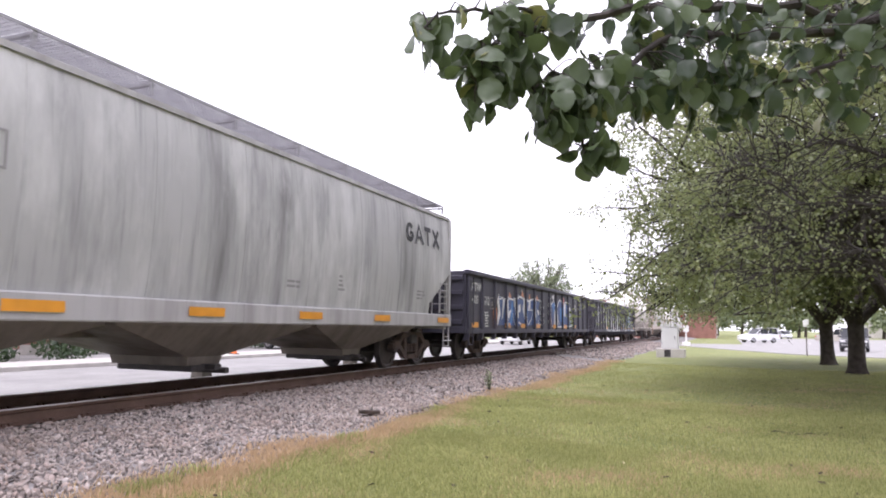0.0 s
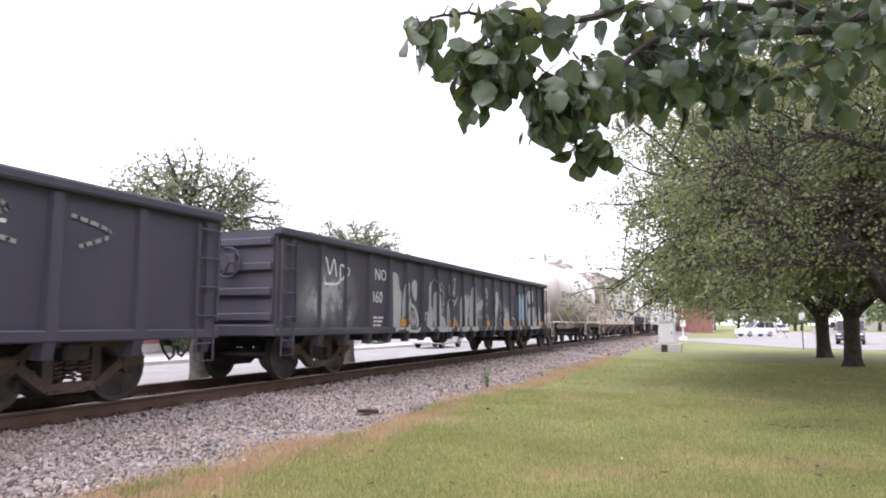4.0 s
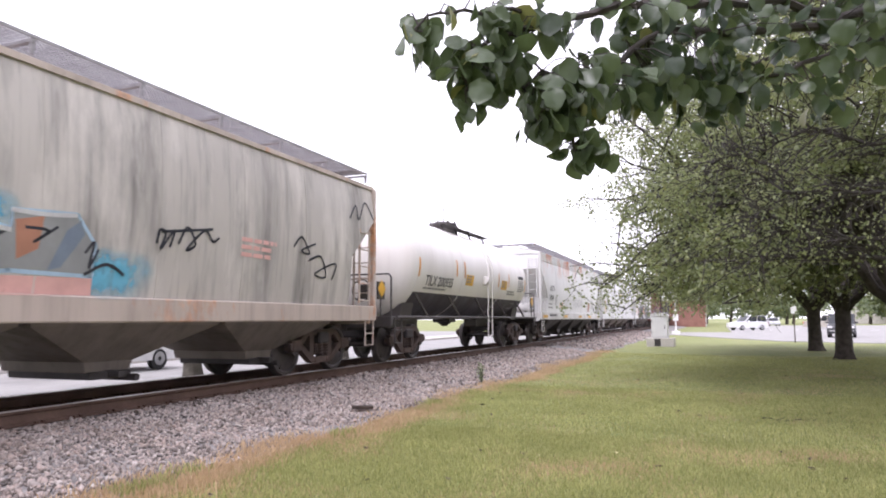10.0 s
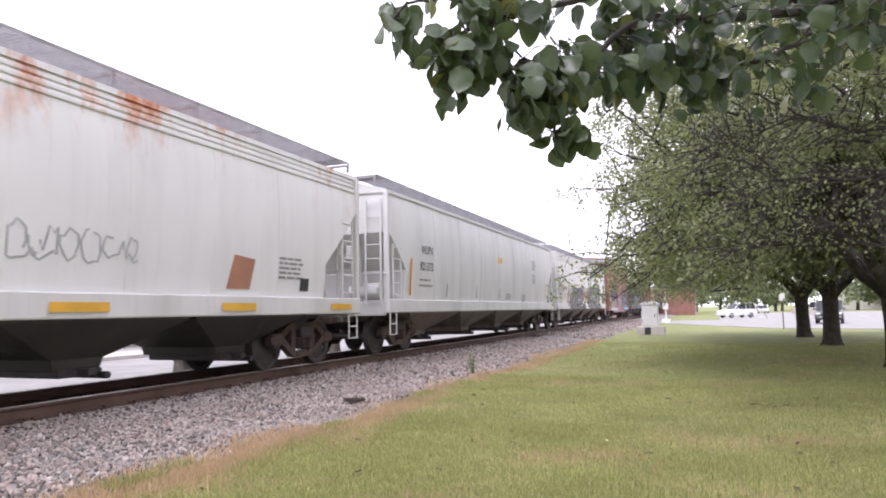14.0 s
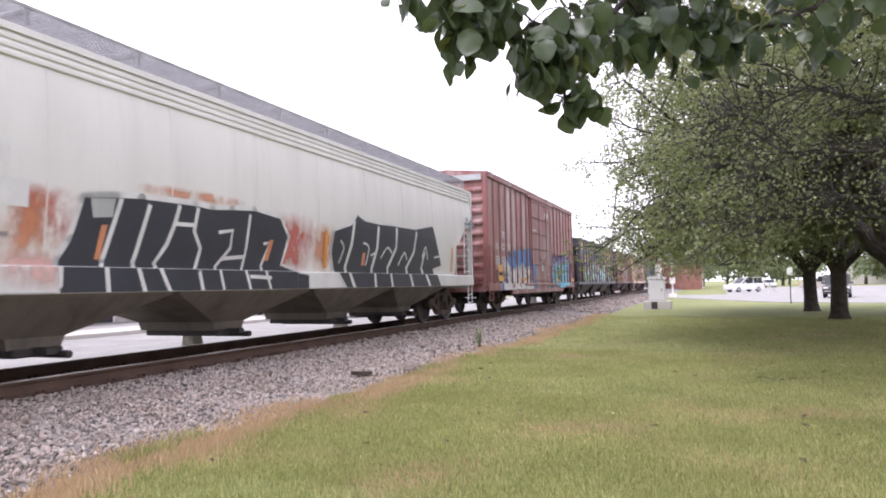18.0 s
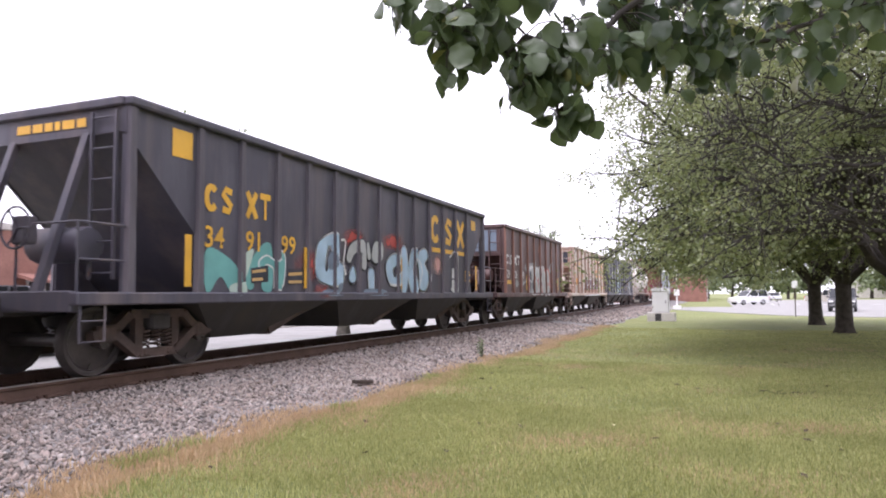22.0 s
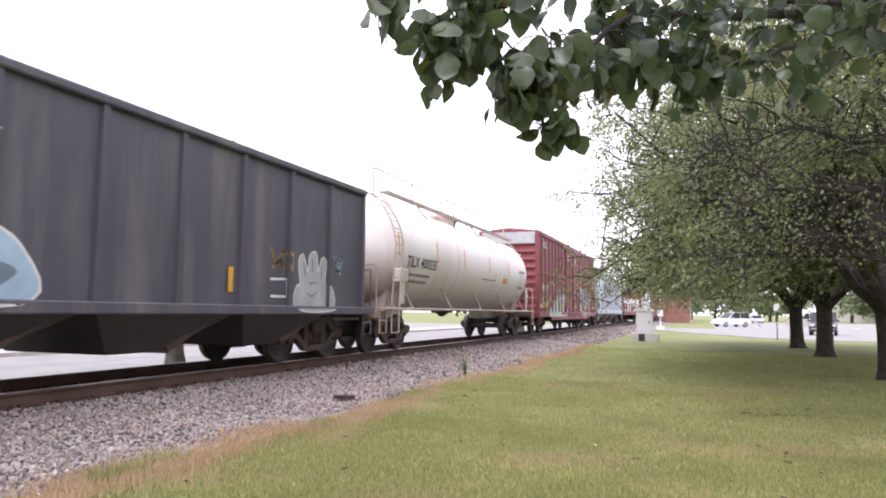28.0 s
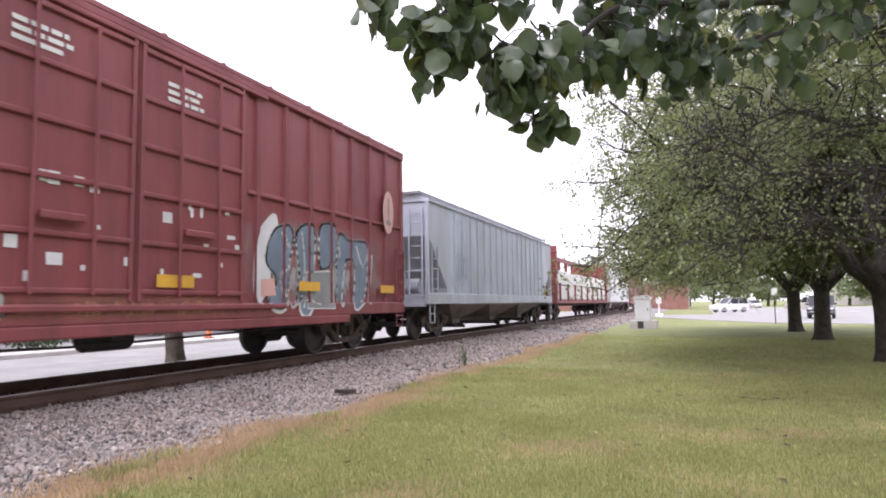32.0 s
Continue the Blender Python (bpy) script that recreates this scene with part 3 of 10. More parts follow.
def hopper_post_zones(half, posts, top, inner):
    out = [(-half, half, 1.02, top, lambda z: 1.43), (-half - 1.2, half + 1.2, 0.9, 1.05, lambda z: 1.52)]
    for k in range(posts):
        y = -half + 0.07 + (2 * half - 0.14) * k / (posts - 1)
        if inner and 0 < k < posts - 1:
            y = -half + inner[0] + inner[1] * (k - 1)
        out.append((y - 0.05, y + 0.05, 1.06, top, lambda z: 1.502 - 0.015 * (z - 1.0) / (top - 1.0)))
    return out


def scribble(parent, y, z, w, h, material, xs, seed, strokes=5, thick=0.035):
    """A thin sprayed tag of looping lines."""
    r = random.Random(seed)
    out = []
    for k in range(strokes):
        a, b = y + w * k / strokes, z + h * r.uniform(0.1, 0.9)
        px, pz = w / strokes * r.uniform(0.5, 0.9), h * r.uniform(0.3, 0.5)
        t0, n = r.uniform(0, 6), r.randint(9, 14)
        pts = [(a + px * (0.5 + 0.6 * math.cos(t0 + i * 0.55)) + i * 0.012, z + h / 2 + pz * math.sin(t0 + i * r.uniform(0.45, 0.7)) + 0.05 * h * r.uniform(-1, 1)) for i in range(n)]
        out += ribbon(pts, thick)
    return side_shapes(parent, out, material, xs, "sprayed_tag", 0.009)


def end_words(parent, words, x, z, size, material, y):
    """Letters on a car's end that faces -y."""
    cu = bpy.data.curves.new("words", "FONT")
    cu.body, cu.size, cu.resolution_u, cu.offset = words, size, 2, 0.02 * size
    ob = bpy.data.objects.new("words", cu)
    me = bpy.data.meshes.new_from_object(ob)
    bpy.data.objects.remove(ob)
    for v in me.vertices:
        v.co = (x + v.co.x, y, z + v.co.y)
    me.materials.clear()
    me.materials.append(material)
    o = new("end_lettering", me)
    o.parent = parent


def end_print(parent, x, z, w, rows, material, y, seed, pitch=0.085, thick=0.038):
    """Small print on a car's end, as bars."""
    r = random.Random(seed)
    vs, fs = [], []
    for k in range(rows):
        a, stop = x, x + w * r.uniform(0.7, 1)
        while a < stop - 0.05:
            b = min(stop, a + r.uniform(0.10, 0.3))
            i = len(vs)
            q = z - k * pitch
            vs += [(a, y, q), (b, y, q), (b, y, q + thick), (a, y, q + thick)]
            fs.append((i, i + 1, i + 2, i + 3))
            a = b + 0.04
    ob = new("end_print", raw("end_print", vs, fs, material))
    ob.parent = parent


def reflector_strips(car, ys, z, xs, w=0.5, h=0.11, upright=False, material="orange"):
    for y in ys:
        o = rect(y, z, h, w) if upright else rect(y, z, w, h)
        side_shapes(car, [o], M[material], xs, "reflector_strip", 0.030)


# running gear, made once and shared
def running_gear():
    g = {}
    n = 28
    w = Geo()
    for s in (-1, 1):
        w.cyl((s * 0.755, 0, 0), "x", [0.10, 0.30, 0.37, 0.40, 0.455, 0.457, 0.485, 0.485, 0.40, 0.36, 0.28, 0.10],
              [s * q for q in (0.075, 0.045, 0.03, 0.062, 0.062, 0.05, -0.035, -0.065, -0.07, -0.03, -0.005, -0.03)], n)
    w.cyl((-0.98, 0, 0), "x", [0.075, 0.075, 0.085, 0.085, 0.075, 0.075], [0, 0.2, 0.25, 1.71, 1.76, 1.96], 14)
    for s in (-1, 1):
        w.cyl((s * 0.98, 0, 0), "x", [0.10, 0.10, 0.07], [0, s * 0.05, s * 0.055], 12)
        for k in range(3):
            a = 2 * math.pi * k / 3
            w.cyl((s * 1.035, 0.055 * math.cos(a), 0.055 * math.sin(a)), "x", 0.018, s * 0.02, 6)
        # cast marks on the wheel face
        for k in range(2):
            a = math.pi * k + 0.4
            w.box(s * 0.80 - 0.012, s * 0.80 + 0.012, 0.33 * math.cos(a) - 0.04, 0.33 * math.cos(a) + 0.04, 0.33 * math.sin(a) - 0.02, 0.33 * math.sin(a) + 0.02)
    g["wheelset"] = w.mesh("wheelset", True)
    g["wheelset"].materials.append(M["wheel"])
    t = Geo().cyl((0.757, 0, 0), "x", [0.4585, 0.459, 0.440], [0.048, 0.060, 0.0645], n)
    # side frame: a cast truss with two windows
    f = Geo()

    def bar(pts, wd, x0=0.92, x1=1.06):
        for (a, b), (c, d) in zip(pts, pts[1:]):
            f.beam(((x0 + x1) / 2, a, b), ((x0 + x1) / 2, c, d), x1 - x0, wd)
    bar([(-1.10, 0.53), (-0.72, 0.62), (-0.5, 0.80), (0.5, 0.80), (0.72, 0.62), (1.10, 0.53)], 0.12)
    bar([(-0.76, 0.56), (-0.34, 0.26), (0.34, 0.26), (0.76, 0.56)], 0.12)
    bar([(-0.34, 0.80), (-0.34, 0.26)], 0.10)
    bar([(0.34, 0.80), (0.34, 0.26)], 0.10)
    for s in (-1, 1):
        f.box(0.91, 1.07, s * 0.889 - 0.15, s * 0.889 + 0.15, 0.44, 0.66, 0.03)
        f.box(0.94, 1.08, s * 0.22 - 0.06, s * 0.22 + 0.06, 0.22, 0.32, 0.02)
    g["side_frame"] = f.mesh("side_frame")
    g["side_frame"].materials.append(M["cast"])
    sp = Geo()
    sp.tube([(0.99 + 0.062 * math.cos(a), 0.075 * math.sin(a), 0.34 + 0.27 * a / 31.4) for a in np.arange(0, 31.5, 0.7)], 0.016, 5)
    g["spring"] = sp.mesh("spring")
    g["spring"].materials.append(M["cast"])
    b = Geo().box(-1.12, 1.12, -0.19, 0.19, 0.58, 0.80, 0.03).box(-0.35, 0.35, -0.3, 0.3, 0.78, 0.86, 0.03)
    b.box(-0.62, 0.62, -0.52, -0.44, 0.40, 0.50).box(-0.62, 0.62, 0.44, 0.52, 0.40, 0.50)
    g["bolster"] = b.mesh("truck")
    g["bolster"].materials.append(M["steel"])
    c = Geo().box(-0.09, 0.09, -0.55, 0.12, 0.82, 0.98, 0.03).box(-0.16, 0.10, 0.05, 0.40, 0.78, 1.02, 0.04).box(0.03, 0.16, 0.28, 0.46, 0.80, 1.0, 0.03)
    g["coupler"] = c.mesh("coupler")
    g["coupler"].materials.append(M["cast"])
    h = Geo().tube([(0.28, 0.05, 0.86), (0.27, 0.16, 0.62), (0.24, 0.33, 0.47), (0.18, 0.48, 0.52), (0.12, 0.56, 0.66)], 0.022, 6)
    g["air_hose"] = h.mesh("air_hose", True)
    g["air_hose"].materials.append(M["tyre"])
    return g


GEAR = running_gear()
WHEELSETS, CARS = [], []


def add_truck(car, y):
    tr = part("truck", GEAR["bolster"], None, car, "dark steel truck with rusty cast side frames", at=pose(0, y, 0))
    for s in (0, 180):
        part("side_frame", GEAR["side_frame"], None, tr, at=pose(0, 0, 0, 0, 0, s))
        for y in (-0.2, 0.0, 0.2):
            part("spring", GEAR["spring"], None, tr, at=pose(0, 0, 0, 0, 0, s) @ pose(0, y, 0))
    for a in (-0.889, 0.889):
        ws = part("wheelset", GEAR["wheelset"], None, tr, at=pose(0, a, 0.457))
        WHEELSETS.append((ws, a))


def running_parts(car, half, truck_in, sill, cover=True):
    """Centre sill, couplers, hoses and trucks. half: half the length over the end sills."""
    part("centre_sill", Geo().box(-0.24, 0.24, -half, half, 0.80, 1.06, 0.02), sill, car)
    for s in (-1, 1):
        add_truck(car, s * (half - truck_in))
        part("coupler", GEAR["coupler"], None, car, at=pose(0, s * (half + 0.12), 0, 0, 0, 0 if s > 0 else 180))
        part("air_hose", GEAR["air_hose"], None, car, at=pose(0, s * half, 0, 0, 0, 0 if s > 0 else 180))


def ladder(car, material, x, y, z0, z1, rungs, width=0.42, name="ladder", lean=0.0):
    """A ladder flat on the side (along y)."""
    g = Geo()
    for s in (0, width):
        g.box(x - 0.012, x + 0.022, y + s - 0.022, y + s + 0.022, z0 - 0.08, z1 + 0.08)
    for k in range(rungs):
        z = z0 + (z1 - z0) * k / (rungs - 1)
        g.tube([(x + 0.03, y - 0.01, z), (x + 0.03, y + width + 0.01, z)], 0.014, 6)
    return part(name, g, material, car)


def end_ladder(car, material, x, y, z0, z1, rungs, width=0.42):
    """A ladder on a car's end (across x)."""
    g = Geo()
    for s in (0, width):
        g.box(x - s - 0.02, x - s + 0.02, y - 0.02, y + 0.02, z0 - 0.08, z1 + 0.08)
    for k in range(rungs):
        z = z0 + (z1 - z0) * k / (rungs - 1)
        g.tube([(x + 0.01, y, z), (x - width - 0.01, y, z)], 0.014, 6)
    return part("end_ladder", g, material, car)


def stirrup(car, material, x, y):
    g = Geo().tube([(x, y, 1.02), (x, y, 0.50), (x, y + 0.36, 0.50), (x, y + 0.36, 1.02)], 0.018, 6)
    g.tube([(x, y, 0.75), (x, y + 0.36, 0.75)], 0.014, 6)
    return part("step_stirrup", g, material, car)


def brake_wheel(car, material, y, z, s):
    g = Geo().tube([(0.5 + 0.26 * math.cos(a), y, z + 0.26 * math.sin(a)) for a in np.linspace(0, 2 * math.pi, 21)], 0.016, 6)
    for k in range(3):
        a = 2 * math.pi * k / 3
        g.tube([(0.5, y - s * 0.03, z), (0.5 + 0.26 * math.cos(a), y, z + 0.26 * math.sin(a))], 0.012, 5)
    g.box(0.38, 0.62, y - s * 0.22 if s > 0 else y + 0.03, y - 0.03 if s > 0 else y + 0.22, z - 0.2, z + 0.15, 0.02)
    return part("brake_wheel", g, material, car)


def running_board(car, material, half, z, x0, x1, pitch=1.7, supports=None):
    """A see-through steel grating along the roof, in panels on brackets."""
    n = max(2, round(2 * half / pitch))
    step = 2 * half / n
    g = Geo()
    for k in range(13):
        x = x0 + (x1 - x0) * k / 12
        g.box(x - 0.003, x + 0.003, 0.01, step - 0.01, z - 0.010, z + 0.010)
    m = int(step / 0.075)
    for k in range(m + 1):
        y = 0.02 + (step - 0.04) * k / m
        g.box(x0, x1, y - 0.004, y + 0.004, z - 0.008, z + 0.006)
    g.box(x1 - 0.010, x1 + 0.010, 0, step, z - 0.022, z + 0.016).box(x0 - 0.008, x0 + 0.008, 0, step, z - 0.016, z + 0.012)
    me = g.mesh("walkway_panel")
    me.materials.append(material)
    b = Geo().box(x0, x1, -0.03, 0.03, z - 0.07, z - 0.03).box(x1 - 0.05, x1 - 0.01, -0.025, 0.025, z - (supports or 0.35), z - 0.03).mesh("walkway_bracket")
    b.materials.append(material)
    for k in range(n):
        part("walkway_panel", me, None, car, at=pose(0, -half + k * step, 0))
    for k in range(n + 1):
        part("walkway_bracket", b, None, car, at=pose(0, -half + k * step, 0))


def start_car(name, label, y0, y1):
    car = thing(name, label, "railcar", "cars of the freight train", at=pose(TRACK_X, (y0 + y1) / 2, RAIL_Z))
    CARS.append((car, (y0 + y1) / 2))
    return car


def smooth_w(z, table):
    for (a, p), (b, q) in zip(table, table[1:]):
        if a <= z <= b:
            f = (z - a) / (b - a)
            return p + (q - p) * f
    return table[-1][1] if z > table[-1][0] else table[0][1]


ROUND_SIDE = [(1.30, 1.40), (1.55, 1.43), (1.9, 1.46), (2.3, 1.485), (2.7, 1.49), (3.1, 1.48), (3.5, 1.45), (3.8, 1.41), (4.0, 1.37)]
PLAIN_SIDE = [(1.30, 1.45), (4.2, 1.45)]


def covered_hopper(label, y0, y1, body, under, trim, eave=3.97, cut=3.02, inset=1.75, flat_to=2.25, bays=3, side=ROUND_SIDE, grate=M["galvanised"],
                   ribs=0, eave_bands=0, board=(0.52, 1.20), board_rise=0.27, sill_z=(1.02, 1.34), platform=True, post_w=0.10):
    half = (y1 - y0) / 2
    car = start_car("covered_hopper_car", label, y0, y1)
    xs = lambda z: smooth_w(z, side)

    def pull(z):
        return 0.0 if z >= cut else (inset if z <= flat_to else inset * (cut - z) / (cut - flat_to))
    zs = sorted({sill_z[1] - 0.04, 1.55, 1.9, flat_to, 2.3, 2.7, cut, 3.35, 3.7, 3.85, eave})
    zs = [z for z in zs if z <= eave]
    g = Geo()
    ny = 14
    rings = []
    for z in zs:
        w, h = xs(z), half - 0.06 - pull(z)
        line = [-h + 2 * h * k / ny for k in range(ny + 1)]
        rings.append([(w, y, z) for y in line] + [(-w, y, z) for y in reversed(line)])
    g.loft(rings)
    hull = part("hopper_body", g, body, car, smooth=False)
    hull.data.shade_smooth()
    hull.data.set_sharp_from_angle(angle=radians(24))
    # roof
    we = xs(eave)
    roof = Geo()
    hl = half - 0.02
    sect = [(we + 0.05, eave - 0.05), (we + 0.05, eave + 0.03), (we - 0.25, eave + 0.11), (0.75, eave + 0.20), (0.3, eave + 0.26), (-0.3, eave + 0.26), (-0.75, eave + 0.20), (-we + 0.25, eave + 0.11), (-we - 0.05, eave + 0.03), (-we - 0.05, eave - 0.05)]
    roof.loft([[(x, y, z) for x, z in sect] for y in np.linspace(-hl, hl, 12)])
    part("roof", roof, trim if not eave_bands else body, car)
    for k in range(eave_bands):
        z = eave - 0.12 - 0.10 * k
        part("eave_band", Geo().box(xs(z) - 0.02, xs(z) + 0.028, -hl + 0.12, hl - 0.12, z - 0.03, z + 0.03, 0.012), body, car)
    hatch = Geo().box(-0.26, 0.26, -half + 0.8, half - 0.8, eave + 0.24, eave + 0.40, 0.05)
    part("roof_hatch", hatch, trim, car)
    # vertical seams
    n = ribs or 8
    for k in range(1, n):
        y = -half + inset + (2 * half - 2 * inset) * k / n
        seam = Geo()
        wide = 0.035 if ribs else 0.012
        out = 0.05 if ribs else 0.006
        pts = [z for z in zs if z >= sill_z[1] - 0.05]
        for a, b in zip(pts, pts[1:]):
            seam.add([(xs(a) - 0.02, y - wide, a), (xs(a) + out, y - wide * 0.8, a), (xs(a) + out, y + wide * 0.8, a), (xs(a) - 0.02, y + wide, a),
                      (xs(b) - 0.02, y - wide, b), (xs(b) + out, y - wide * 0.8, b), (xs(b) + out, y + wide * 0.8, b), (xs(b) - 0.02, y + wide, b)],
                     [(0, 1, 5, 4), (1, 2, 6, 5), (2, 3, 7, 6)])
        part("side_rib" if ribs else "side_seam", seam, body, car)
    # sills, end posts, platforms
    for s in (-1, 1):
        part("side_sill", Geo().box(1.36 if s > 0 else -1.50, 1.50 if s > 0 else -1.36, -half, half, *sill_z, 0.02), trim, car)
        part("end_sill", Geo().box(-1.36, 1.36, s * half - 0.16 if s > 0 else -half, half if s > 0 else -half + 0.16, 0.95, 1.28, 0.02), trim, car)
        part("end_deck", Geo().box(-1.34, 1.34, *sorted((s * (half - 0.18), s * (half - inset - 0.1))), 1.14, 1.18), under, car)
        for q in (-1, 1):
            x = q * 1.42
            part("end_post", Geo().box(x - 0.06, x + 0.06, *sorted((s * half, s * (half - post_w))), sill_z[1] - 0.02, eave - 0.02, 0.015), trim, car)
        y = -half + 0.30 if s < 0 else half - 0.75
        for q in (-0.55, 0.55):
            part("end_brace", Geo().beam((q, s * (half - 0.5), 1.2), (q, s * (half - 0.15), cut), 0.10, 0.10), body, car)
        ladder(car, trim, 1.46, y, 1.45, cut - 0.35, 5, 0.44)
        end_ladder(car, trim, 1.30, s * (half + 0.03), 1.3, eave - 0.3, 8, 0.40)
        rail = Geo().tube([(1.44, s * (half + 0.02), 1.95), (-0.9, s * (half + 0.02), 1.95)], 0.018, 6).tube([(0.1, s * (half + 0.02), 1.2), (0.1, s * (half + 0.02), 1.95)], 0.02, 6)
        part("end_rail", rail, trim, car)
        stirrup(car, trim, 1.47, -half + 0.10 if s < 0 else half - 0.48)
    part("brake_reservoir", Geo().cyl((0.2, -half + 0.55, 1.55), "x", [0.05, 0.2, 0.22, 0.22, 0.2, 0.05], [0, 0.03, 0.08, 0.75, 0.8, 0.83], 14), trim, car, smooth=True)
    brake_wheel(car, trim, -half - 0.10, 2.5, -1)
    # pockets and outlet gates below
    room = 2 * half - 2 * (inset + 0.55)
    for k in range(bays):
        c = -room / 2 + room * (k + 0.5) / bays
        q = room / bays / 2 - 0.03
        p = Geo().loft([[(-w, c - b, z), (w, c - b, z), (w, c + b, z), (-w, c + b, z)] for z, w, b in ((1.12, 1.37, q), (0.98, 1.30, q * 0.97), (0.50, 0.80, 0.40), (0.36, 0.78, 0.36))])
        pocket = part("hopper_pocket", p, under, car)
        gate = Geo().box(-0.70, 0.86, c - 0.34, c + 0.34, 0.27, 0.37, 0.02).box(0.7, 1.05, c - 0.06, c + 0.06, 0.30, 0.38).tube([(-0.8, c + 0.30, 0.27), (1.0, c + 0.30, 0.27)], 0.05, 8)
        part("outlet_gate", gate, M["steel"], pocket)
    running_parts(car, half, 1.55, under)
    z = eave + board_rise + 0.11
    for q in (1, -1):
        running_board(car, grate, half + 0.05, z, *((board[0], board[1]) if q > 0 else (-board[1], -board[0])), supports=board_rise - 0.06)
    slat = Geo().box(-board[1], board[1], -0.03, 0.03, z - 0.02, z + 0.01).mesh("end_walkway_slat")
    slat.materials.append(grate)
    for s in (-1, 1):
        for k in range(5):
            part("end_walkway_slat", slat, None, car, at=pose(0, s * (half - 0.1 - 0.09 * k), 0))
    return car, xs, half


def gondola(label, y0, y1, body, posts=13, top=2.62, first=0.45):
    half = (y1 - y0) / 2
    car = start_car("gondola_car", label, y0, y1)
    xs = lambda z: 1.42
    for s in (-1, 1):
        a, b = sorted((s * 1.42, s * 1.37))
        part("side_wall", Geo().box(a, b, -half + 0.05, half - 0.05, 0.92, top), body, car)
        a, b = sorted((s * 1.34, s * 1.54))
        part("top_chord", Geo().box(a, b, -half, half, top - 0.04, top + 0.10, 0.03), body, car)
        a, b = sorted((s * 1.36, s * 1.50))
        part("side_sill", Geo().box(a, b, -half, half, 0.82, 0.96, 0.02), body, car)
    pm = Geo().loft([[(x0, -w, z), (x1, -w * 0.75, z), (x1, w * 0.75, z), (x0, w, z)] for z, w, x0, x1 in ((0.62, 0.10, 1.30, 1.43), (0.90, 0.11, 1.41, 1.50), (top - 0.05, 0.085, 1.41, 1.48))]).mesh("side_post")
    pm.materials.append(body)
    for k in range(posts):
        y = -half + first + (2 * half - 2 * first) * k / (posts - 1)
        for s in (0, 180):
            part("side_post", pm, None, car, at=pose(0, 0, 0, 0, 0, s) @ pose(0, y if s == 0 else -y, 0))
    for s in (-1, 1):
        e = Geo().box(-1.37, 1.37, *sorted((s * half, s * (half - 0.06))), 0.92, top + 0.06)
        for k in range(4):
            z = 1.15 + (top - 1.3) * k / 3
            e.box(-1.36, 1.36, *sorted((s * (half - 0.02), s * (half + 0.07))), z - 0.07, z + 0.07, 0.02)
        part("end_wall", e, body, car)
        part("end_sill", Geo().box(-1.45, 1.45, *sorted((s * (half - 0.1), s * (half + 0.06))), 0.82, 1.02, 0.02), body, car)
        ladder(car, body, 1.50, -half + 0.08 if s < 0 else half - 0.52, 1.15, top - 0.2, 4)
        stirrup(car, body, 1.50, -half + 0.10 if s < 0 else half - 0.50)
    part("floor_pan", Geo().box(-1.36, 1.36, -half + 0.06, half - 0.06, 0.98, 1.06), body, car)
    for y in np.linspace(-half + 4.2, half - 4.2, 7):
        part("cross_bearer", Geo().box(-1.36, 1.36, y - 0.06, y + 0.06, 0.66, 0.93), M["steel"], car)
    part("brake_cylinder", Geo().cyl((0.6, -0.6, 0.66), "y", [0.1, 0.19, 0.19, 0.1], [0, 0.05, 0.55, 0.6], 14), M["steel"], car)
    brake_wheel(car, body, -half - 0.12, 2.1, -1)
    running_parts(car, half, 2.1, M["steel"])
    return car, xs, half


def sum_boxes(rows):
    g = Geo()
    for r in rows:
        g.box(*r)
    return g


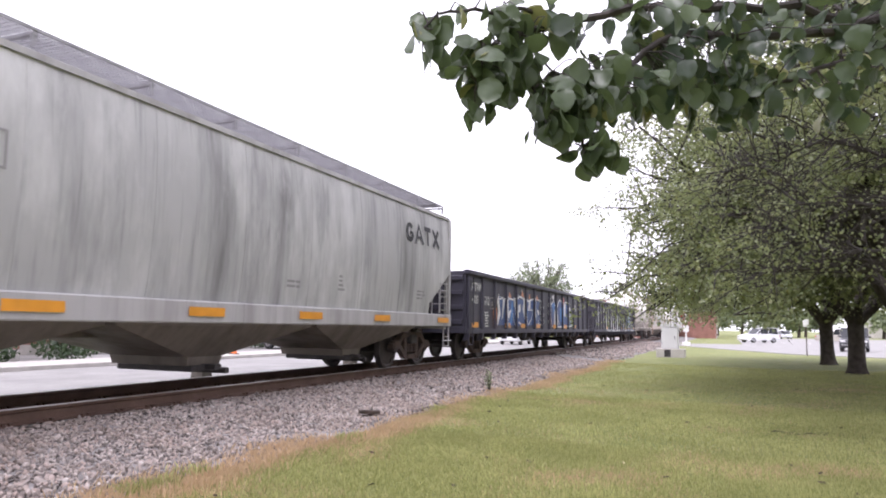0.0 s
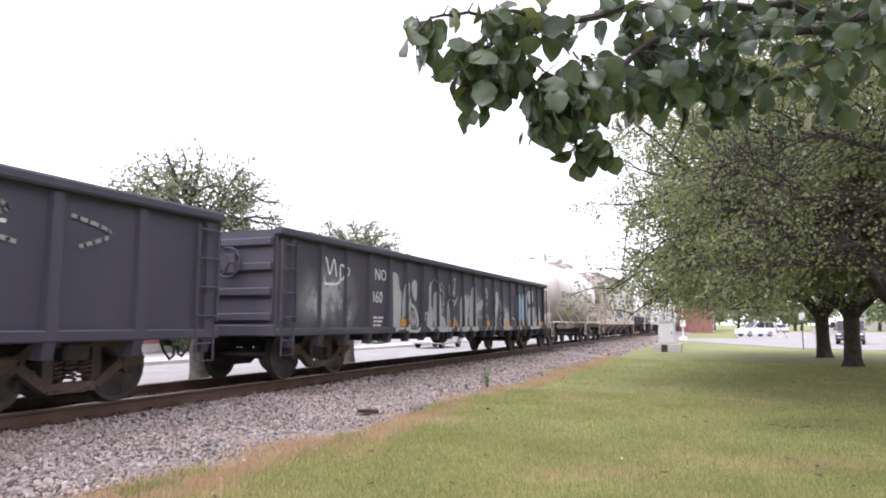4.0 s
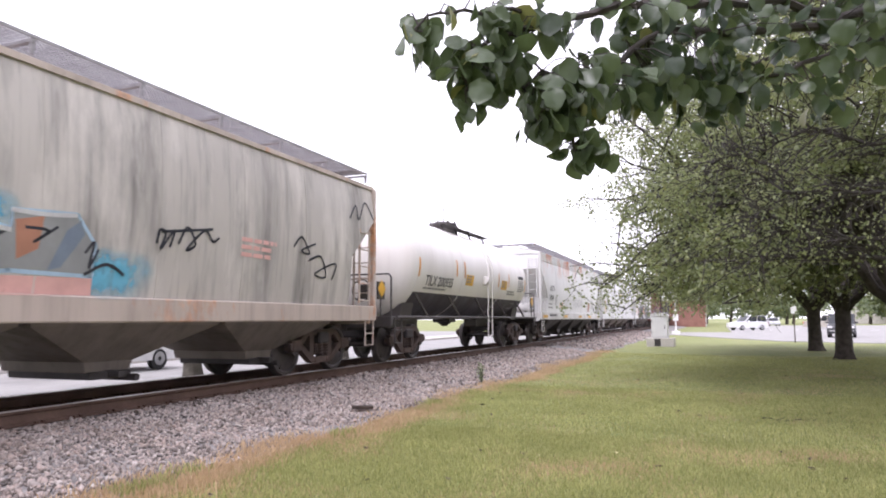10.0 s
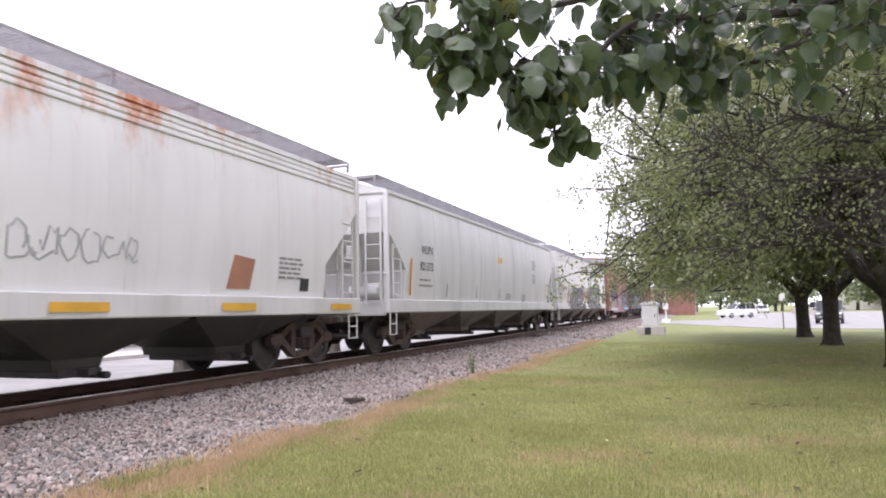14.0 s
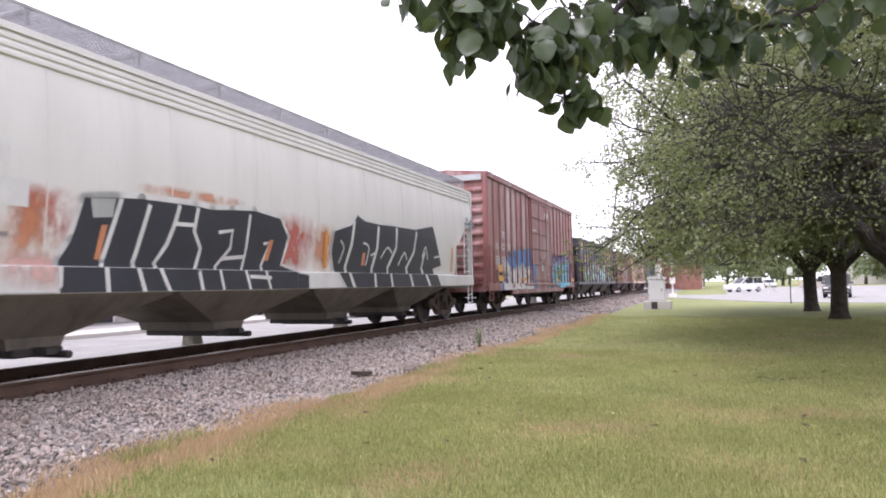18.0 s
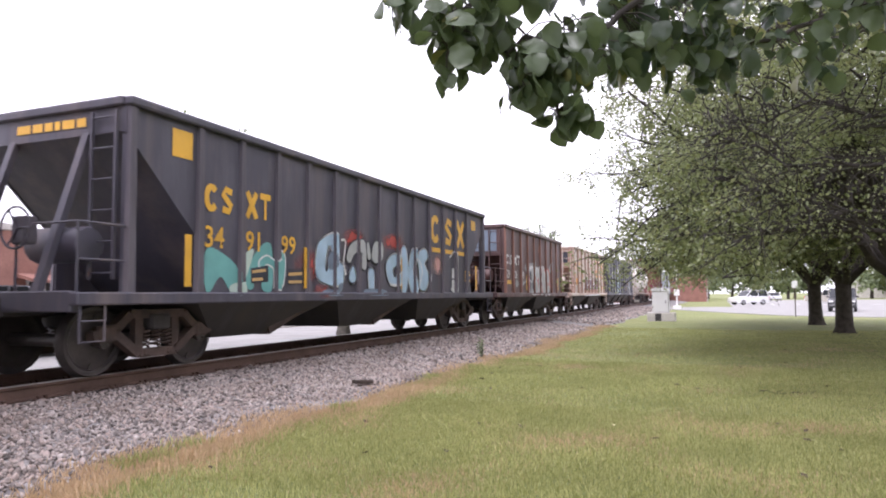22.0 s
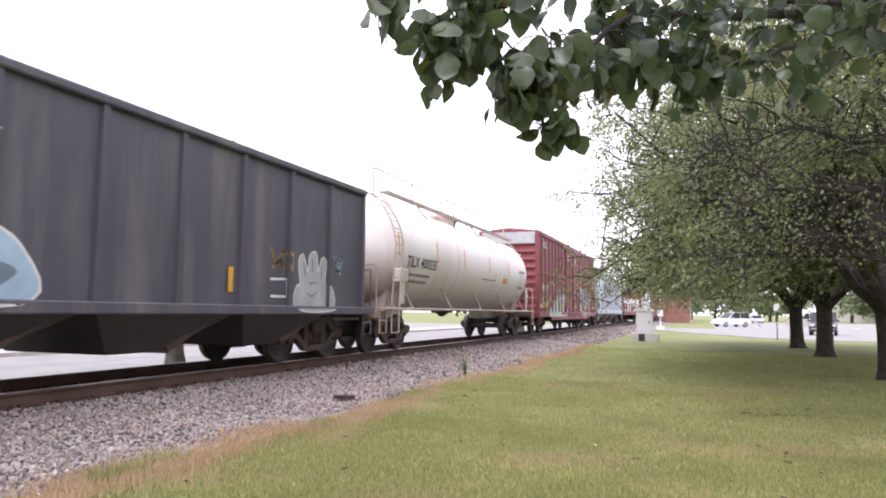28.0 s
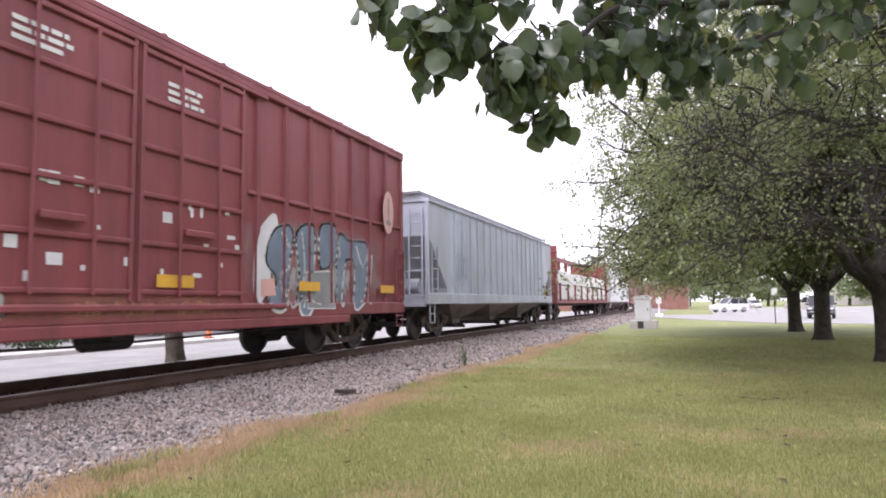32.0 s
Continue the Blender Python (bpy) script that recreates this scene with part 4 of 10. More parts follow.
def open_hopper(label, y0, y1, body, posts=10, top=3.60, bays=3, deck=0.75, post_mat=None, inner=None, end_mat=None, square=False):
    """An open coal hopper. y0, y1: the ends of its side walls; the end decks reach deck metres further."""
    half = (y1 - y0) / 2
    full = half + deck
    car = start_car("open_hopper_car", label, y0, y1)
    xs = lambda z: 1.43
    low = 1.06
    for s in (-1, 1):
        a, b = sorted((s * 1.43, s * 1.39))
        # side sheet with the corner cut where the end slopes in
        if deck < 1 and not square:
            edge = [(-half, top), (-half, top - 0.42), (-half + 1.3, 1.93), (-half + 1.3, low), (half - 1.3, low), (half - 1.3, 1.93), (half, top - 0.42), (half, top)]
        else:
            edge = [(-half, top), (-half, low), (half, low), (half, top)]
        g = Geo().plate(edge, a, b)
        part("side_wall", g, body, car)
        a, b = sorted((s * 1.36, s * 1.52))
        part("top_chord", Geo().box(a, b, -half - 0.02, half + 0.02, top - 0.06, top + 0.06, 0.025), body, car)
        a, b = sorted((s * 1.36, s * 1.52))
        part("side_sill", Geo().box(a, b, -full, full, low - 0.12, low + 0.04, 0.02), body, car)
    pm = Geo().loft([[(1.42, -w, z), (x1, -w * 0.8, z), (x1, w * 0.8, z), (1.42, w, z)] for z, w, x1 in ((low, 0.075, 1.50), (top - 0.06, 0.06, 1.485))]).mesh("side_post")
    pm.materials.append(post_mat or body)
    for k in range(posts):
        y = -half + 0.07 + (2 * half - 0.14) * k / (posts - 1)
        if inner and 0 < k < posts - 1:
            y = -half + inner[0] + inner[1] * (k - 1)
        for s in (0, 180):
            part("side_post", pm, None, car, at=pose(0, 0, 0, 0, 0, s) @ pose(0, y if s == 0 else -y, 0))
    for s in (-1, 1):
        knee = top - 0.35 if deck < 1 else 2.50
        e = Geo().box(-1.39, 1.39, *sorted((s * half, s * (half - 0.05))), knee - 0.05, top)
        part("end_wall", e, end_mat or body, car)
        part("end_chord", Geo().box(-1.40, 1.40, *sorted((s * (half - 0.08), s * (half + 0.06))), top - 0.06, top + 0.06, 0.02), body, car)
        part("slope_sheet", Geo().loft([[(x, s * y, z), (x, s * y2, z2), (x, s * y2, z2 - 0.06), (x, s * y, z - 0.06)] for x in (-1.38, 1.38) for (y, z), (y2, z2) in [((half - 0.03, knee), (half - 2.3, 1.02))]]), end_mat or body, car)
        part("end_sill", Geo().box(-1.40, 1.40, *sorted((s * full, s * (full - 0.15))), 0.86, 1.12, 0.02), body, car)
        part("end_deck", Geo().box(-1.38, 1.38, *sorted((s * (full - 0.15), s * (half - 1.9))), 1.03, 1.07), body, car)
        for q in (-1, 1):
            part("corner_post", Geo().box(q * 1.38 - 0.06, q * 1.38 + 0.06, *sorted((s * (half - 0.02), s * (half - 0.14))), low, top - 0.05, 0.015), end_mat or body, car)
            part("end_strut", Geo().beam((q * 0.7, s * (full - 0.1), 1.08), (q * 0.7, s * (half - 0.05), knee), 0.09, 0.12), body, car)
        g = Geo().tube([(1.44, s * (full - 0.05), 1.1), (1.44, s * (full - 0.05), 1.95), (0.4, s * (full - 0.05), 1.95), (0.4, s * (full - 0.05), 1.1)], 0.02, 6)
        g.tube([(1.44, s * (full - 0.05), 1.95), (1.44, s * half, 1.95)], 0.018, 6).tube([(1.44, s * (full - 0.05), 1.5), (1.44, s * half, 1.5)], 0.016, 6)
        part("grab_rail", g, body, car)
        end_ladder(car, body, 1.30, s * (half + 0.05), 1.35, top - 0.2, 6)
        stirrup(car, body, 1.47, -full + 0.08 if s < 0 else full - 0.44)
    part("brake_reservoir", Geo().cyl((0.05, -half - 0.15, 1.72), "x", [0.05, 0.22, 0.24, 0.24, 0.22, 0.05], [0, 0.03, 0.08, 0.9, 0.95, 0.98], 14), body, car, smooth=True)
    brake_wheel(car, body, -full - 0.05, 1.9, -1)
    room = 2 * half - 2.6 if deck < 1 else 2 * half - 1.0
    for k in range(bays):
        c = -room / 2 + room * (k + 0.5) / bays
        q = room / bays / 2 - 0.05
        p = Geo().loft([[(-w, c - b, z), (w, c - b, z), (w, c + b2, z), (-w, c + b2, z)] for z, w, b, b2 in ((1.10, 1.40, q, q), (0.95, 1.36, q * 0.95, q * 0.95), (0.38, 0.95, q * 0.55, q * 0.15))])
        pocket = part("hopper_pocket", p, PAINT["dark_under"], car)
        part("outlet_door", Geo().beam((-0.95, c + q * 0.2, 0.40), (0.98, c + q * 0.2, 0.40), 0.10, 0.09).beam((1.0, c + q * 0.18, 0.42), (1.25, c + q * 0.7, 0.92), 0.07, 0.12), M["cast"], pocket)
    running_parts(car, full, 1.75, M["steel"])
    return car, xs, half


def boxcar(label, y0, y1, body, top=4.86, door=(-1.6, 1.6), leaves=1, ribs=9, belt=None, door_mat=None, sill_pipe=True, end_white=None, panel_mat=None, rib_at=None):
    half = (y1 - y0) / 2
    car = start_car("boxcar", label, y0, y1)
    xs = lambda z: 1.42
    low = 0.98
    part("body_shell", Geo().box(-1.42, 1.42, -half + 0.05, half - 0.05, low, top), panel_mat or body, car)
    roof = Geo().loft([[(x, y, z) for x, z in ((1.50, top - 0.02), (1.50, top + 0.05), (0, top + 0.20), (-1.50, top + 0.05), (-1.50, top - 0.02))] for y in (-half, half)])
    for k in range(14):
        y = -half + 0.6 + (2 * half - 1.2) * k / 13
        roof.beam((0, y, top + 0.20), (1.48, y, top + 0.06), 0.06, 0.06)
    part("roof", roof, body, car)
    for s in (-1, 1):
        a, b = sorted((s * 1.40, s * 1.50))
        part("top_chord", Geo().box(a, b, -half, half, top - 0.14, top - 0.02, 0.02), body, car)
        part("side_sill", Geo().box(a, b, -half, half, low - 0.16, low + 0.10, 0.02), body, car)
        part("lower_sill", Geo().box(a, b, -half + 2.9, half - 2.9, low - 0.32, low - 0.16, 0.02), body, car)
    pm = Geo().loft([[(1.41, -0.075, z), (1.472, -0.05, z), (1.472, 0.05, z), (1.41, 0.075, z)] for z in (low + 0.05, top - 0.12)]).mesh("side_post")
    pm.materials.append(body)
    spots = np.linspace(-half + 0.06, half - 0.06, ribs)
    if rib_at:
        spots = [-half + 0.06, half - 0.06] + [-half + rib_at[0] + rib_at[1] * k for k in range(ribs)]
    ys = [y for y in spots if not door[0] - 0.1 < y < door[1] + 0.1] + [door[0] - 0.05, door[1] + 0.05]
    for y in ys:
        for s in (0, 180):
            part("side_post", pm, None, car, at=pose(0, 0, 0, 0, 0, s) @ pose(0, y if s == 0 else -y, 0))
    if belt:
        for (a, b) in zip(sorted(ys), sorted(ys)[1:]):
            if not (door[0] - 0.06 < (a + b) / 2 < door[1] + 0.06):
                part("side_belt", Geo().box(1.41, 1.475, a + 0.06, b - 0.06, belt - 0.035, belt + 0.035, 0.015), body, car)
    dm = door_mat or body
    wide = (door[1] - door[0]) / leaves
    for k in range(leaves):
        a, b = door[0] + k * wide + 0.02, door[0] + (k + 1) * wide - 0.02
        g = Geo().box(1.43, 1.49, a, b, low + 0.10, top - 0.16, 0.012)
        leaf = part("sliding_door", g, dm, car)
        for q in range(6):
            z = low + 0.25 + (top - low - 0.55) * q / 5
            part("door_rib", Geo().box(1.48, 1.535, a + 0.05, b - 0.05, z - 0.035, z + 0.035, 0.015), dm, leaf)
        for y in (a + 0.06, b - 0.06):
            part("door_stile", Geo().box(1.48, 1.53, y - 0.04, y + 0.04, low + 0.12, top - 0.18, 0.012), dm, leaf)
        bar = Geo().tube([(1.57, a + 0.32 * wide, low + 0.2), (1.57, a + 0.32 * wide, top - 0.3)], 0.025, 6).tube([(1.57, b - 0.3 * wide, low + 0.2), (1.57, b - 0.3 * wide, top - 0.3)], 0.025, 6)
        bar.box(1.53, 1.60, a + 0.36 * wide, b - 0.36 * wide, 2.05, 2.15, 0.015)
        part("door_bar", bar, dm, leaf)
    part("door_track", Geo().box(1.43, 1.56, door[0] - 1.2, door[1] + 1.2, low + 0.0, low + 0.08, 0.015), body, car)
    part("door_header", Geo().box(1.43, 1.54, door[0] - 0.6, door[1] + 0.6, top - 0.22, top - 0.15, 0.015), body, car)
    for s in (-1, 1):
        n = 10
        for k in range(n):
            e = Geo()
            z = low + 0.3 + (top - low - 0.5) * k / (n - 1)
            q = 1.30
            e.loft([[(x, s * (half - 0.05), z - 0.12), (x, s * (half + 0.06 * f), z - 0.03), (x, s * (half + 0.06 * f), z + 0.03), (x, s * (half - 0.05), z + 0.12)] for x, f in ((-q, 0), (-q + 0.15, 1), (q - 0.15, 1), (q, 0))], caps=False)
            part("end_rib", e, body, car)
        for q in (1.32, -1.46):
            part("corner_post", Geo().box(q, q + 0.14, *sorted((s * (half - 0.1), s * (half + 0.03))), low, top), body, car)
        if end_white and s < 0:
            part("end_panel", Geo().box(-1.30, 1.30, -half - 0.075, -half - 0.02, *end_white), SPRAY["silver"], car, "faded white painted panel")
        part("end_sill", Geo().box(-1.40, 1.40, *sorted((s * (half - 0.1), s * (half + 0.12))), 0.80, 1.06, 0.02), body, car)
        g = Geo().box(-1.3, 1.3, *sorted((s * (half + 0.08), s * (half + 0.32))), 1.10, 1.14).tube([(-1.2, s * (half + 0.16), 2.0), (1.2, s * (half + 0.16), 2.0)], 0.016, 6)
        part("crossover_platform", g, body, car)
        ladder(car, body, 1.50, -half + 0.06 if s < 0 else half - 0.50, 1.2, 2.3, 4)
        end_ladder(car, body, 1.36, s * (half + 0.12), 1.2, 2.3, 4)
        stirrup(car, body, 1.47, -half + 0.08 if s < 0 else half - 0.44)
    brake_wheel(car, body, -half - 0.2, 2.0, -1)
    for y in np.linspace(-half + 4.0, half - 4.0, 5):
        part("cross_bearer", Geo().box(-1.36, 1.36, y - 0.06, y + 0.06, 0.62, 0.90), M["steel"], car)
    part("brake_cylinder", Geo().cyl((0.5, 0.2, 0.6), "y", [0.1, 0.19, 0.19, 0.1], [0, 0.05, 0.8, 0.85], 14), M["steel"], car)
    if sill_pipe:
        part("brake_rod", Geo().tube([(0.9, -half + 3.2, 0.62), (0.9, 0, 0.52), (0.9, half - 3.2, 0.62)], 0.02, 6), M["steel"], car)
    running_parts(car, half, 2.3, M["steel"])
    return car, xs, half


def tank_car(label, y0, y1, body, lower, frame_mat, radius=1.47, axis_z=2.55, split=None, rail_z=1.12, platform="deck", ladder_at=0.5, long_rail=True, head=0.75, ends=1.2, ladder_top=1.15, ladder_mat=None):
    """A tank on stub sills. y0, y1: pulling faces less the couplers; the shell is ends metres shorter at each end."""
    half = (y1 - y0) / 2
    car = start_car("tank_car", label, y0, y1)
    hs = half - ends
    R = radius
    xs = lambda z: math.sqrt(max(0.01, R * R - (z - axis_z) ** 2))

    def shell(a0, a1, material, name, span=None):
        g = Geo()
        n = 40
        rings = []
        prof = [(-hs + head * (1 - math.cos(t)) - 0.0, R * math.sin(t)) for t in np.linspace(0.004, math.pi / 2, 8)]
        prof = prof + [(y, R) for y in np.linspace(-hs + head + 0.8, hs - head - 0.8, 8)] + [(-y, q) for y, q in reversed(prof)]
        if span == "middle":
            prof = [(y, q) for y, q in prof if abs(y) <= hs - head + 0.01]
        elif span:
            prof = [(y, q) for y, q in prof if y * span >= hs - head - 0.01]
        for y, q in prof:
            rings.append([(q * math.cos(a), y, axis_z + q * math.sin(a)) for a in np.linspace(a0, a1, n)])
        g.loft(rings, caps=False, closed=(a1 - a0) > 6.0)
        if (a1 - a0) > 6.0:
            for r_ in (rings[0], rings[-1]):
                k = len(g.v)
                g.v += r_
                g.f.append(tuple(range(k, k + n)))
        ob = part(name, g, material, car)
        ob.data.shade_smooth()
        return ob
    if split is None:
        shell(0, 2 * math.pi * 39 / 40, body, "tank_shell")
    else:
        a = math.asin((split - axis_z) / R)
        shell(a, math.pi - a, body, "upper_shell")
        shell(-math.pi - a, a, lower, "lower_shell", "middle")
        for q in (-1, 1):
            shell(-math.pi - a, a, body, "tank_head", q)
    for k, y in enumerate((-hs + head, -hs * 0.33, hs * 0.33, hs - head)):
        g = Geo().loft([[(q * math.cos(a), y + d, axis_z + q * math.sin(a)) for a in np.linspace(0, 2 * math.pi * 31 / 32, 32)] for q, d in ((R - 0.01, -0.035), (R + 0.008, -0.02), (R + 0.008, 0.02), (R - 0.01, 0.035))], caps=False)
        part("weld_band", g, body, car)
    for s in (-1, 1):
        yt = s * (half - 1.75)
        for q in (-1, 1):
            g = Geo().loft([[(q * 0.25, yt - 0.35, 1.02), (q * 0.95, yt - 0.35, 1.02), (q * 1.05, yt - 0.35, axis_z - 1.02), (q * 0.8, yt - 0.35, axis_z - 1.15), (q * 0.25, yt - 0.35, axis_z - R + 0.05)],
                    [(q * 0.25, yt + 0.35, 1.02), (q * 0.95, yt + 0.35, 1.02), (q * 1.05, yt + 0.35, axis_z - 1.02), (q * 0.8, yt + 0.35, axis_z - 1.15), (q * 0.25, yt + 0.35, axis_z - R + 0.05)]])
            part("saddle", g, frame_mat, car)
        part("stub_sill", Geo().box(-0.25, 0.25, *sorted((s * half, s * (half - 4.2))), 0.78, 1.08, 0.02), frame_mat, car)
        part("end_deck", Geo().box(-1.42, 1.42, *sorted((s * half, s * (half - 1.0))), 1.06, 1.12, 0.01), frame_mat, car)
        part("head_block", Geo().box(-1.42, 1.42, *sorted((s * half, s * (half - 0.14))), 0.86, 1.10, 0.02), frame_mat, car)
        g = Geo().tube([(1.40, s * (half - 0.03), 1.1), (1.40, s * (half - 0.03), 2.05), (1.33, s * (half - 0.03), 2.12), (-1.33, s * (half - 0.03), 2.12), (-1.40, s * (half - 0.03), 2.05), (-1.40, s * (half - 0.03), 1.1)], 0.022, 6)
        part("end_hoop", g, frame_mat, car)
        g = Geo().tube([(1.47, s * (half - 0.1), 1.1), (1.47, s * (half - 0.1), 0.5), (1.47, s * (half - 0.46), 0.5), (1.47, s * (half - 0.46), 1.1)], 0.02, 6).tube([(1.47, s * (half - 0.1), 0.8), (1.47, s * (half - 0.46), 0.8)], 0.015, 6)
        part("step_stirrup", g, frame_mat, car)
        add_truck(car, yt)
        part("coupler", GEAR["coupler"], None, car, at=pose(0, s * (half + 0.12), 0, 0, 0, 0 if s > 0 else 180))
        part("air_hose", GEAR["air_hose"], None, car, at=pose(0, s * half, 0, 0, 0, 0 if s > 0 else 180))
    if long_rail:
        for q in (-1, 1):
            part("side_rail", Geo().tube([(q * 1.50, -half + 0.15, rail_z), (q * 1.50, half - 0.15, rail_z)], 0.035, 8), frame_mat, car)
            for y in np.linspace(-hs + 1.2, hs - 1.2, 5):
                part("rail_strut", Geo().beam((q * 1.50, y, rail_z), (q * xs(1.72), y - 0.25, 1.72), 0.05, 0.05), frame_mat, car)
    # ladder up the side to the manway deck
    g = Geo()
    arc = [(1.52, 0.5), (1.52, 1.1)] + [((R + 0.10) * math.cos(a), axis_z + (R + 0.10) * math.sin(a)) for a in np.linspace(-0.15, ladder_top, 9)]
    for d in (-0.22, 0.22):
        g.tube([(x, ladder_at + d, z) for x, z in arc], 0.022, 6)
    for i in range(26):
        f = i / 25 * (len(arc) - 1)
        k = min(int(f), len(arc) - 2)
        x, z = (arc[k][j] + (arc[k + 1][j] - arc[k][j]) * (f - k) for j in (0, 1))
        if i % 2 == 0:
            g.tube([(x, ladder_at - 0.22, z), (x, ladder_at + 0.22, z)], 0.014, 6)
    part("side_ladder", g, ladder_mat or frame_mat, car)
    top = axis_z + R
    m = Geo().cyl((0, 0, top - 0.08), "z", [0.42, 0.42, 0.48, 0.48, 0.30, 0.25], [0, 0.28, 0.28, 0.36, 0.42, 0.44], 20)
    for k in range(8):
        m.cyl((0.44 * math.cos(k * 0.785), 0.44 * math.sin(k * 0.785), top + 0.2), "z", 0.03, 0.16, 6)
    part("manway", m, frame_mat, car, smooth=True)
    part("safety_valve", Geo().cyl((0.1, 0.85, top - 0.06), "z", [0.11, 0.11, 0.16, 0.14, 0.08], [0, 0.22, 0.24, 0.36, 0.42], 12), M["cast"], car)
    if platform == "deck":
        g = Geo()
        for k in range(8):
            x = 0.5 + 0.07 * k
            g.box(x - 0.006, x + 0.006, -0.95, 0.95, top - 0.02, top + 0.02).box(-x - 0.006, -x + 0.006, -0.95, 0.95, top - 0.02, top + 0.02)
        for k in range(14):
            y = -0.95 + 0.146 * k
            g.box(0.48, 1.0, y - 0.012, y + 0.012, top - 0.03, top).box(-1.0, -0.48, y - 0.012, y + 0.012, top - 0.03, top)
        g.box(0.98, 1.02, -0.97, 0.97, top - 0.06, top + 0.10).box(-1.02, -0.98, -0.97, 0.97, top - 0.06, top + 0.10)
        part("manway_deck", g, frame_mat, car)
        g = Geo()
        for x in (1.0, -1.0):
            for y in (-0.95, 0.0, 0.95):
                g.tube([(x, y, top), (x, y, top + 0.50)], 0.02, 6)
            g.tube([(x, -0.95, top + 0.50), (x, 0.95, top + 0.50)], 0.02, 6)
        for y in (-0.95, 0.95):
            g.tube([(-1.0, y, top + 0.50), (1.0, y, top + 0.50)], 0.02, 6)
        for x in (0.9, -0.9):
            for y in (-0.85, 0.85):
                g.beam((x, y, top - 0.02), (x * 0.88, y * 0.8, axis_z + math.sqrt(R * R - (x * 0.88) ** 2)), 0.05, 0.05)
        part("deck_railing", g, frame_mat, car)
    elif platform == "long":
        g = Geo()
        z = top + 0.10
        for k in range(6):
            x = 0.60 + 0.036 * k
            g.box(x - 0.006, x + 0.006, -hs + 0.9, hs - 0.6, z - 0.02, z + 0.02)
        for y in np.arange(-hs + 0.9, hs - 0.6, 0.22):
            g.box(0.58, 0.82, y - 0.006, y + 0.006, z - 0.02, z)
        g.box(0.80, 0.82, -hs + 0.9, hs - 0.6, z - 0.03, z + 0.03)
        part("top_walkway", g, frame_mat, car)
        g = Geo()
        posts = np.linspace(-hs + 0.9, hs - 0.6, 6)
        for y in posts:
            g.tube([(0.42, y, z - 0.05), (0.42, y, z + 0.66)], 0.024, 6)
            g.beam((0.6, y, z - 0.03), (0.95, y, axis_z + math.sqrt(R * R - 0.95 ** 2)), 0.05, 0.05)
        g.tube([(0.42, posts[0], z + 0.66), (0.42, posts[-1], z + 0.66), (0.42, posts[-1] + 0.3, z + 0.2)], 0.020, 6)
        part("walkway_railing", g, frame_mat, car)
    else:
        g = Geo()
        for q in (-1, 1):
            g.box(q * 0.62 - 0.16, q * 0.62 + 0.16, -1.9, 2.6, top + 0.02, top + 0.05, 0.01)
            for y in (-1.7, -0.5, 0.8, 2.3):
                g.beam((q * 0.62, y, top + 0.02), (q * 0.7, y, axis_z + math.sqrt(R * R - 0.49)), 0.05, 0.05)
        part("top_walkway", g, M["steel"], car)
        g = Geo()
        for y in (-1.9, 0.4, 2.6):
            g.tube([(0.78, y, top + 0.03), (0.78, y, top + 0.55)], 0.012, 6)
        g.tube([(0.78, -1.9, top + 0.55), (0.78, 2.6, top + 0.55)], 0.010, 6)
        part("walkway_railing", g, frame_mat, car)
    part("bottom_outlet", Geo().cyl((0, 0.1, axis_z - R - 0.22), "z", [0.10, 0.12, 0.22, 0.22], [0, 0.04, 0.10, 0.3], 14).box(-0.3, 0.3, -0.2, 0.4, axis_z - R - 0.1, axis_z - R + 0.06, 0.02), M["steel"], car)
    brake_wheel(car, frame_mat, -half + 0.25, 1.75, -1)
    return car, xs, half


